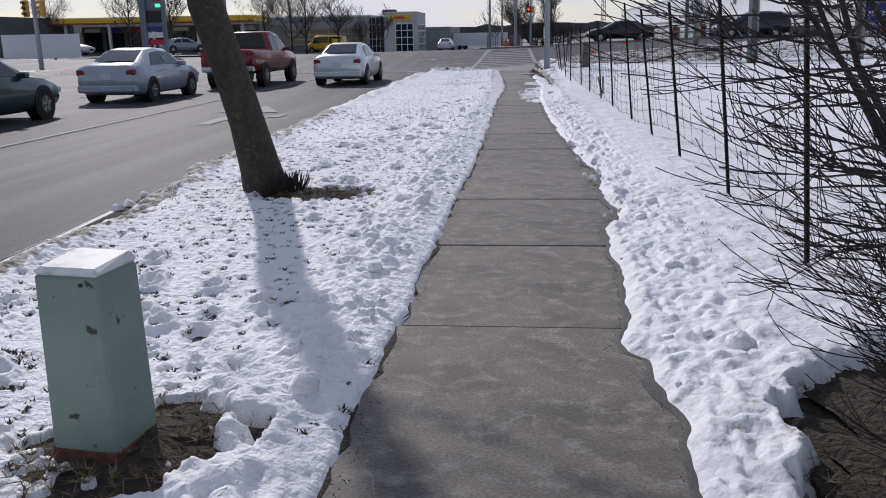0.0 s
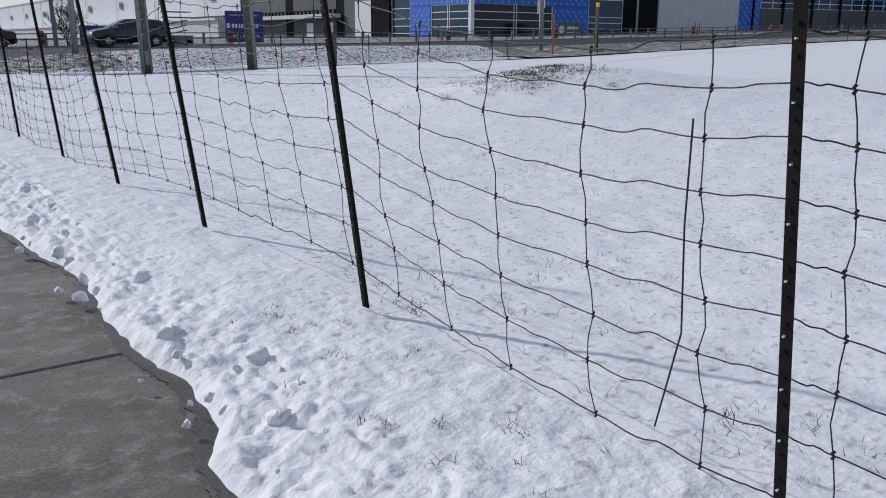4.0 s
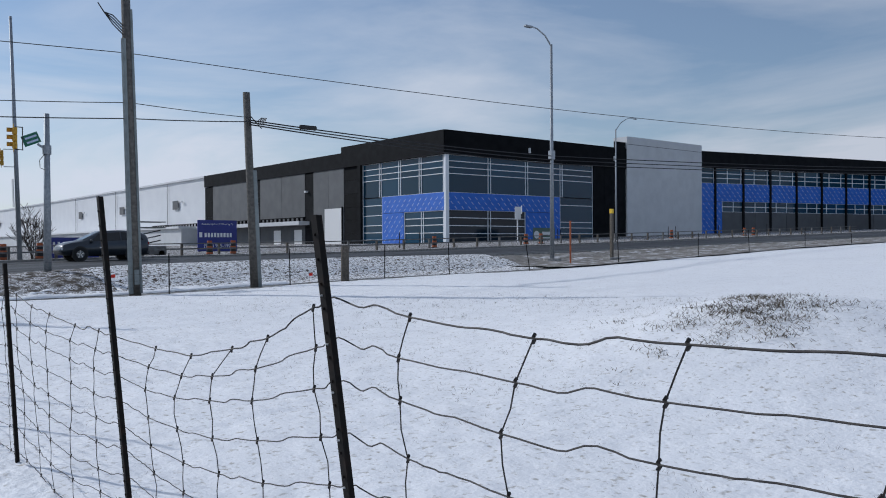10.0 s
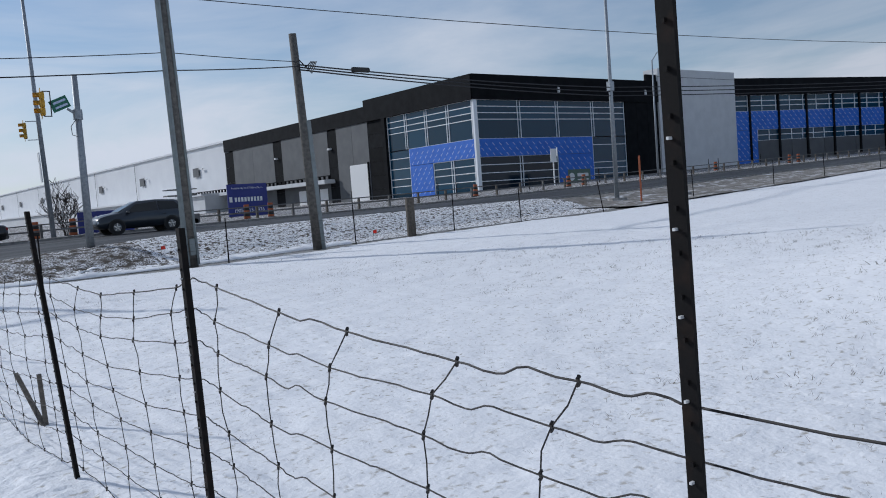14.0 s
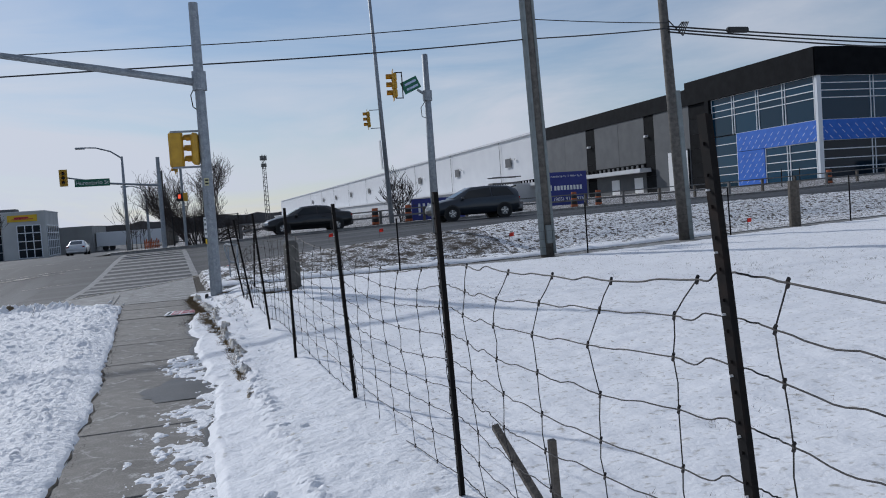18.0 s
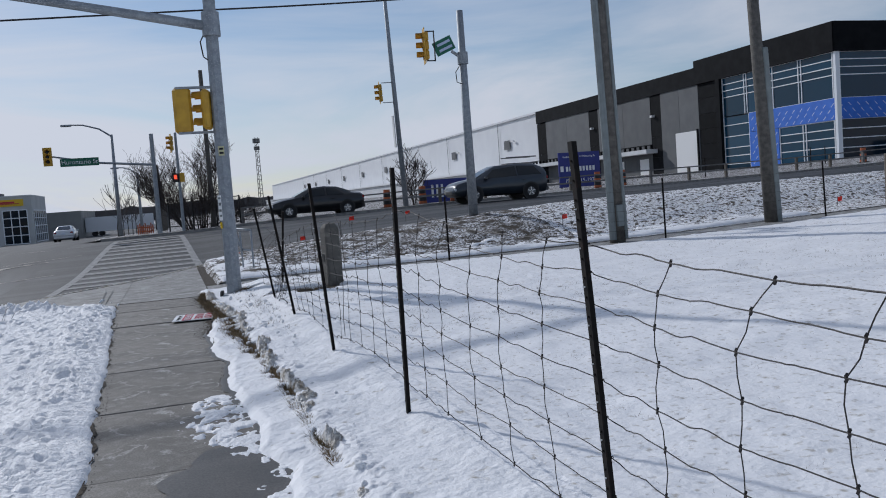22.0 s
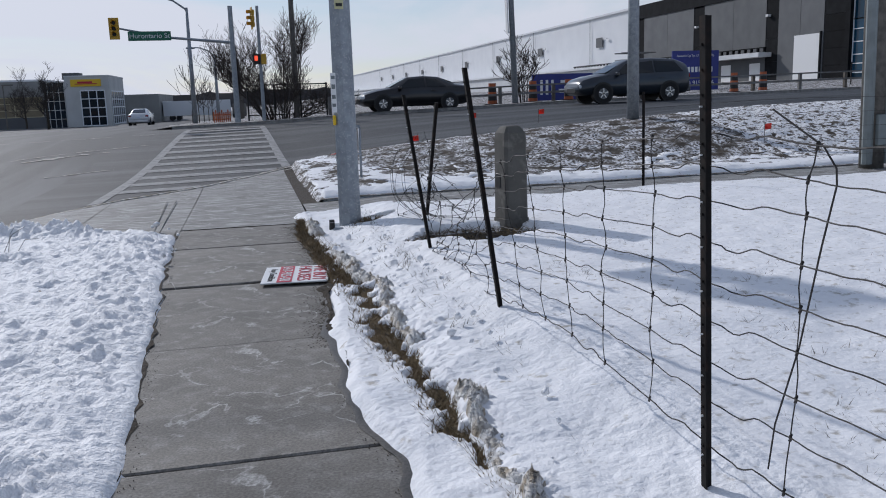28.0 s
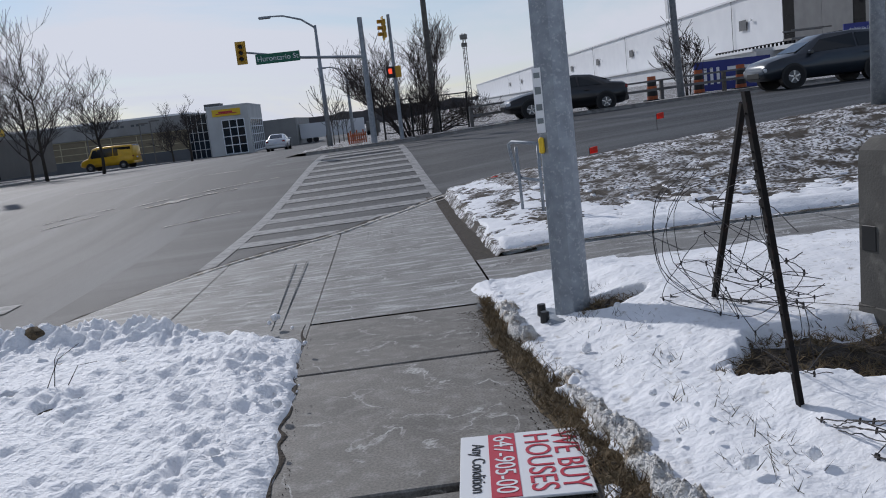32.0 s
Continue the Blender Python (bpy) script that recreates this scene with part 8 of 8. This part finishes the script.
for k in range(9000):
    y = rb.uniform(25.2, 36.4)
    c, h = float(turf_centre(np.array(y))), float(turf_half(np.array(y)))
    x = c + rb.uniform(-1.25, 1.25) * (h + 0.012)
    p = Vector((x, y, 0.0))
    p.z = 0.035
    t = p + Vector((rb.uniform(-0.06, 0.06), rb.uniform(-0.06, 0.06), rb.uniform(0.02, 0.065)))
    w = Vector((rb.uniform(-1, 1), rb.uniform(-1, 1), 0)).normalized() * 0.0045
    bm.faces.new([bm.verts.new(p - w), bm.verts.new(p + w), bm.verts.new(t)])
pick = np.random.RandomState(3).randint(0, len(TURF_X), 2600)
for px_, py_ in zip(TURF_X[pick], TURF_Y[pick]):
    p = Vector((px_ + rb.uniform(-0.012, 0.012), py_ + rb.uniform(-0.015, 0.015), 0.006))
    for k in range(3):
        w = Vector((rb.uniform(-1, 1), rb.uniform(-1, 1), 0)).normalized() * 0.003
        t = p + Vector((rb.uniform(-0.045, 0.045), rb.uniform(-0.045, 0.045), rb.uniform(0.008, 0.04)))
        bm.faces.new([bm.verts.new(p - w), bm.verts.new(p + w), bm.verts.new(t)])
tagged(part("turf_blades", bm, M_GRASS), "matted dead grass in the bare strip", "grass", kind="stuff")
bm = bmesh.new()
for k in range(7000):
    side = rb.random() < 0.45
    y = rb.uniform(0, 36)
    x = (float(lerp_table(y, EDGE_L)) + rb.uniform(-0.02, 0.05)) if side else (float(lerp_table(y, EDGE_R)) - rb.uniform(-0.02, 0.05))
    s = rb.uniform(0.0015, 0.005)
    if k % 3 == 0:
        y = 36.2 - 5.2 * rb.random() ** 1.4
        x = float(lerp_table(y, EDGE_R)) - abs(rb.gauss(0, 0.10)) + 0.03
        s = rb.uniform(0.002, 0.0065)
    box(bm, (x, y, 0.004), (s, s * rb.uniform(0.6, 1.5), s * 0.7), m=None)
tagged(part("pavement_grit", bm, M_DIRT), "dark grit scattered along the pavement's edges", "grit", kind="stuff")

bm = bmesh.new()
for k in range(260):
    y = rb.uniform(2, 36.5)
    if rb.random() < 0.55:
        x = rb.uniform(0.85, 1.25) if y > 22 else rb.uniform(0.6, 1.1)
        z = ground_at(x, y)
    else:
        x, z = rb.uniform(-1.25, -0.85), 0.09
    if any(((x - cx) / (rx + 0.2)) ** 2 + ((y - cy) / (ry + 0.2)) ** 2 < 1 for cx, cy, rx, ry in MELT):
        continue
    s = rb.choice([0.015, 0.02, 0.025, 0.03, 0.04, 0.055]) * rb.uniform(0.7, 1.3) * (0.55 if y > 24 else 1.0)
    r = bmesh.ops.create_icosphere(bm, subdivisions=1, radius=s, matrix=Matrix.Translation((x, y, z + s * 0.2)))
    for v in r["verts"]:
        v.co += Vector((rb.uniform(-1, 1), rb.uniform(-1, 1), rb.uniform(-0.6, 0.6))) * s * 0.35
tagged(part("snow_lumps", bm, M_SNOW, smooth=True), "broken lumps of ploughed snow", "snow", kind="stuff")
# small dead tufts on the snow bank before the fence
bm = bmesh.new()
near = np.argwhere((BANK_X > 1.05) & (BANK_X < 1.65) & (BANK_Y > 4.2) & (BANK_Y < 7.4))
for i_, j_ in near[np.random.RandomState(5).permutation(len(near))[:34]]:
    c = Vector((BANK_X[i_, j_], BANK_Y[i_, j_], BANK_Z[i_, j_] - 0.004))
    for k in range(rb.randint(6, 16)):
        p = c + Vector((rb.gauss(0, 0.018), rb.gauss(0, 0.022), 0))
        w = Vector((rb.uniform(-1, 1), rb.uniform(-1, 1), 0)).normalized() * 0.0022
        t = p + Vector((rb.uniform(-0.04, 0.04), rb.uniform(-0.04, 0.04), rb.uniform(0.010, 0.045)))
        bm.faces.new([bm.verts.new(p - w), bm.verts.new(p + w), bm.verts.new(t)])
tagged(part("bank_grass", bm, M_VERGE_GRASS), "small dead tufts showing through the snow bank", "grass", kind="stuff")
# dark blades in the verge's hollows: dead grass, widened to imitate the pits' shade
bm = bmesh.new()
hollow = VERGE_Z - 0.5 * (np.roll(VERGE_Z, 4, 0) + np.roll(VERGE_Z, -4, 0))
cand = np.argwhere((hollow < -0.008) & (VERGE_Y > 0.5) & (VERGE_Y < 17) & (VERGE_Z > -0.03) & (VERGE_Z < 0.05))
for i_, j_ in cand[np.random.RandomState(8).permutation(len(cand))[:3600]]:
    p = Vector((VERGE_X[i_, j_], VERGE_Y[i_, j_], VERGE_Z[i_, j_] - 0.002))
    if rb.random() > 0.25 + 0.75 * min(1.0, max(0.0, (-1.0 - p.x) / 1.6)):
        continue
    for k in range(9):
        w = Vector((rb.uniform(-1, 1), rb.uniform(-1, 1), 0)).normalized() * 0.007
        o = Vector((rb.uniform(-0.024, 0.024), rb.uniform(-0.03, 0.03), 0.002))
        t = p + o + Vector((rb.uniform(-0.03, 0.03), rb.uniform(-0.03, 0.03), rb.uniform(0.006, 0.022)))
        bm.faces.new([bm.verts.new(p + o - w), bm.verts.new(p + o + w), bm.verts.new(t)])
tagged(part("verge_grass_pit_shade", bm, M_VERGE_GRASS), "dark blades in the trampled snow's hollows, dead grass and painted pit shade", "grass", kind="stuff")
bm = bmesh.new()
for k in range(420):
    x = rb.uniform(-4.6, -3.5)
    y = rb.uniform(2, 37.5)
    if y > 34:
        if rb.random() < 0.5:
            continue
        x = rb.uniform(-3.6, -1.8)
        y = 36.3 + rb.uniform(0, 0.4) - 0.2 * abs(x + 2.6)
    kx = -3.98 - 0.012 * y + 0.15 * float(smooth01((11 - y) / 5))
    if y < 12 and x < kx:
        continue
    if y < 34 and x < kx - 0.05 and rb.random() < 0.7:
        continue
    s = rb.choice([0.012, 0.018, 0.025, 0.035, 0.05]) * rb.uniform(0.7, 1.3)
    r = bmesh.ops.create_icosphere(bm, subdivisions=1, radius=s, matrix=Matrix.Translation((x, y, (-0.1 + 0.4 * s) if x < kx else 0.0)))
    for v in r["verts"]:
        v.co += Vector((rb.uniform(-1, 1), rb.uniform(-1, 1), rb.uniform(-0.5, 0.7))) * s * 0.4
tagged(part("kerb_slush", bm, M_SNOW, smooth=True), "crusted pale slush thrown up along the kerb", "snow", kind="stuff")
bm = bmesh.new()
r = bmesh.ops.create_icosphere(bm, subdivisions=2, radius=0.085)
for v in r["verts"]:
    v.co = Vector((v.co.x * 1.3, v.co.y * 0.9, v.co.z * 0.8)) * (1 + 0.35 * (float(R1.at(np.array(v.co.x * 19 + 3), np.array(v.co.z * 19 + v.co.y * 13))) - 0.5))
clod = part("frozen_clod", bm, M_TURF)
clod.location = (-3.30, 36.85, 0.12)
tagged(clod, "dark frozen clod of earth in the ploughed snow", "clod")
tw2 = thing("fallen_twig", (-2.68, 35.35, 0.05), "thin dry twigs stuck in the verge snow", "twig")
for p, q in [((0, 0, 0), (0.2, 0.3, 0.22)), ((0.05, 0.1, 0), (0.15, 0.1, 0.25)), ((0.1, 0.1, 0.0), (0.35, 0.2, 0.1))]:
    part("stem", tube(bmesh.new(), [Vector(p) - Vector((0, 0, 0.1)), (Vector(p) + Vector(q)) / 2 + Vector((0, 0, 0.05)), Vector(q)], [0.004, 0.003, 0.002], 4), M_TWIG, tw2)
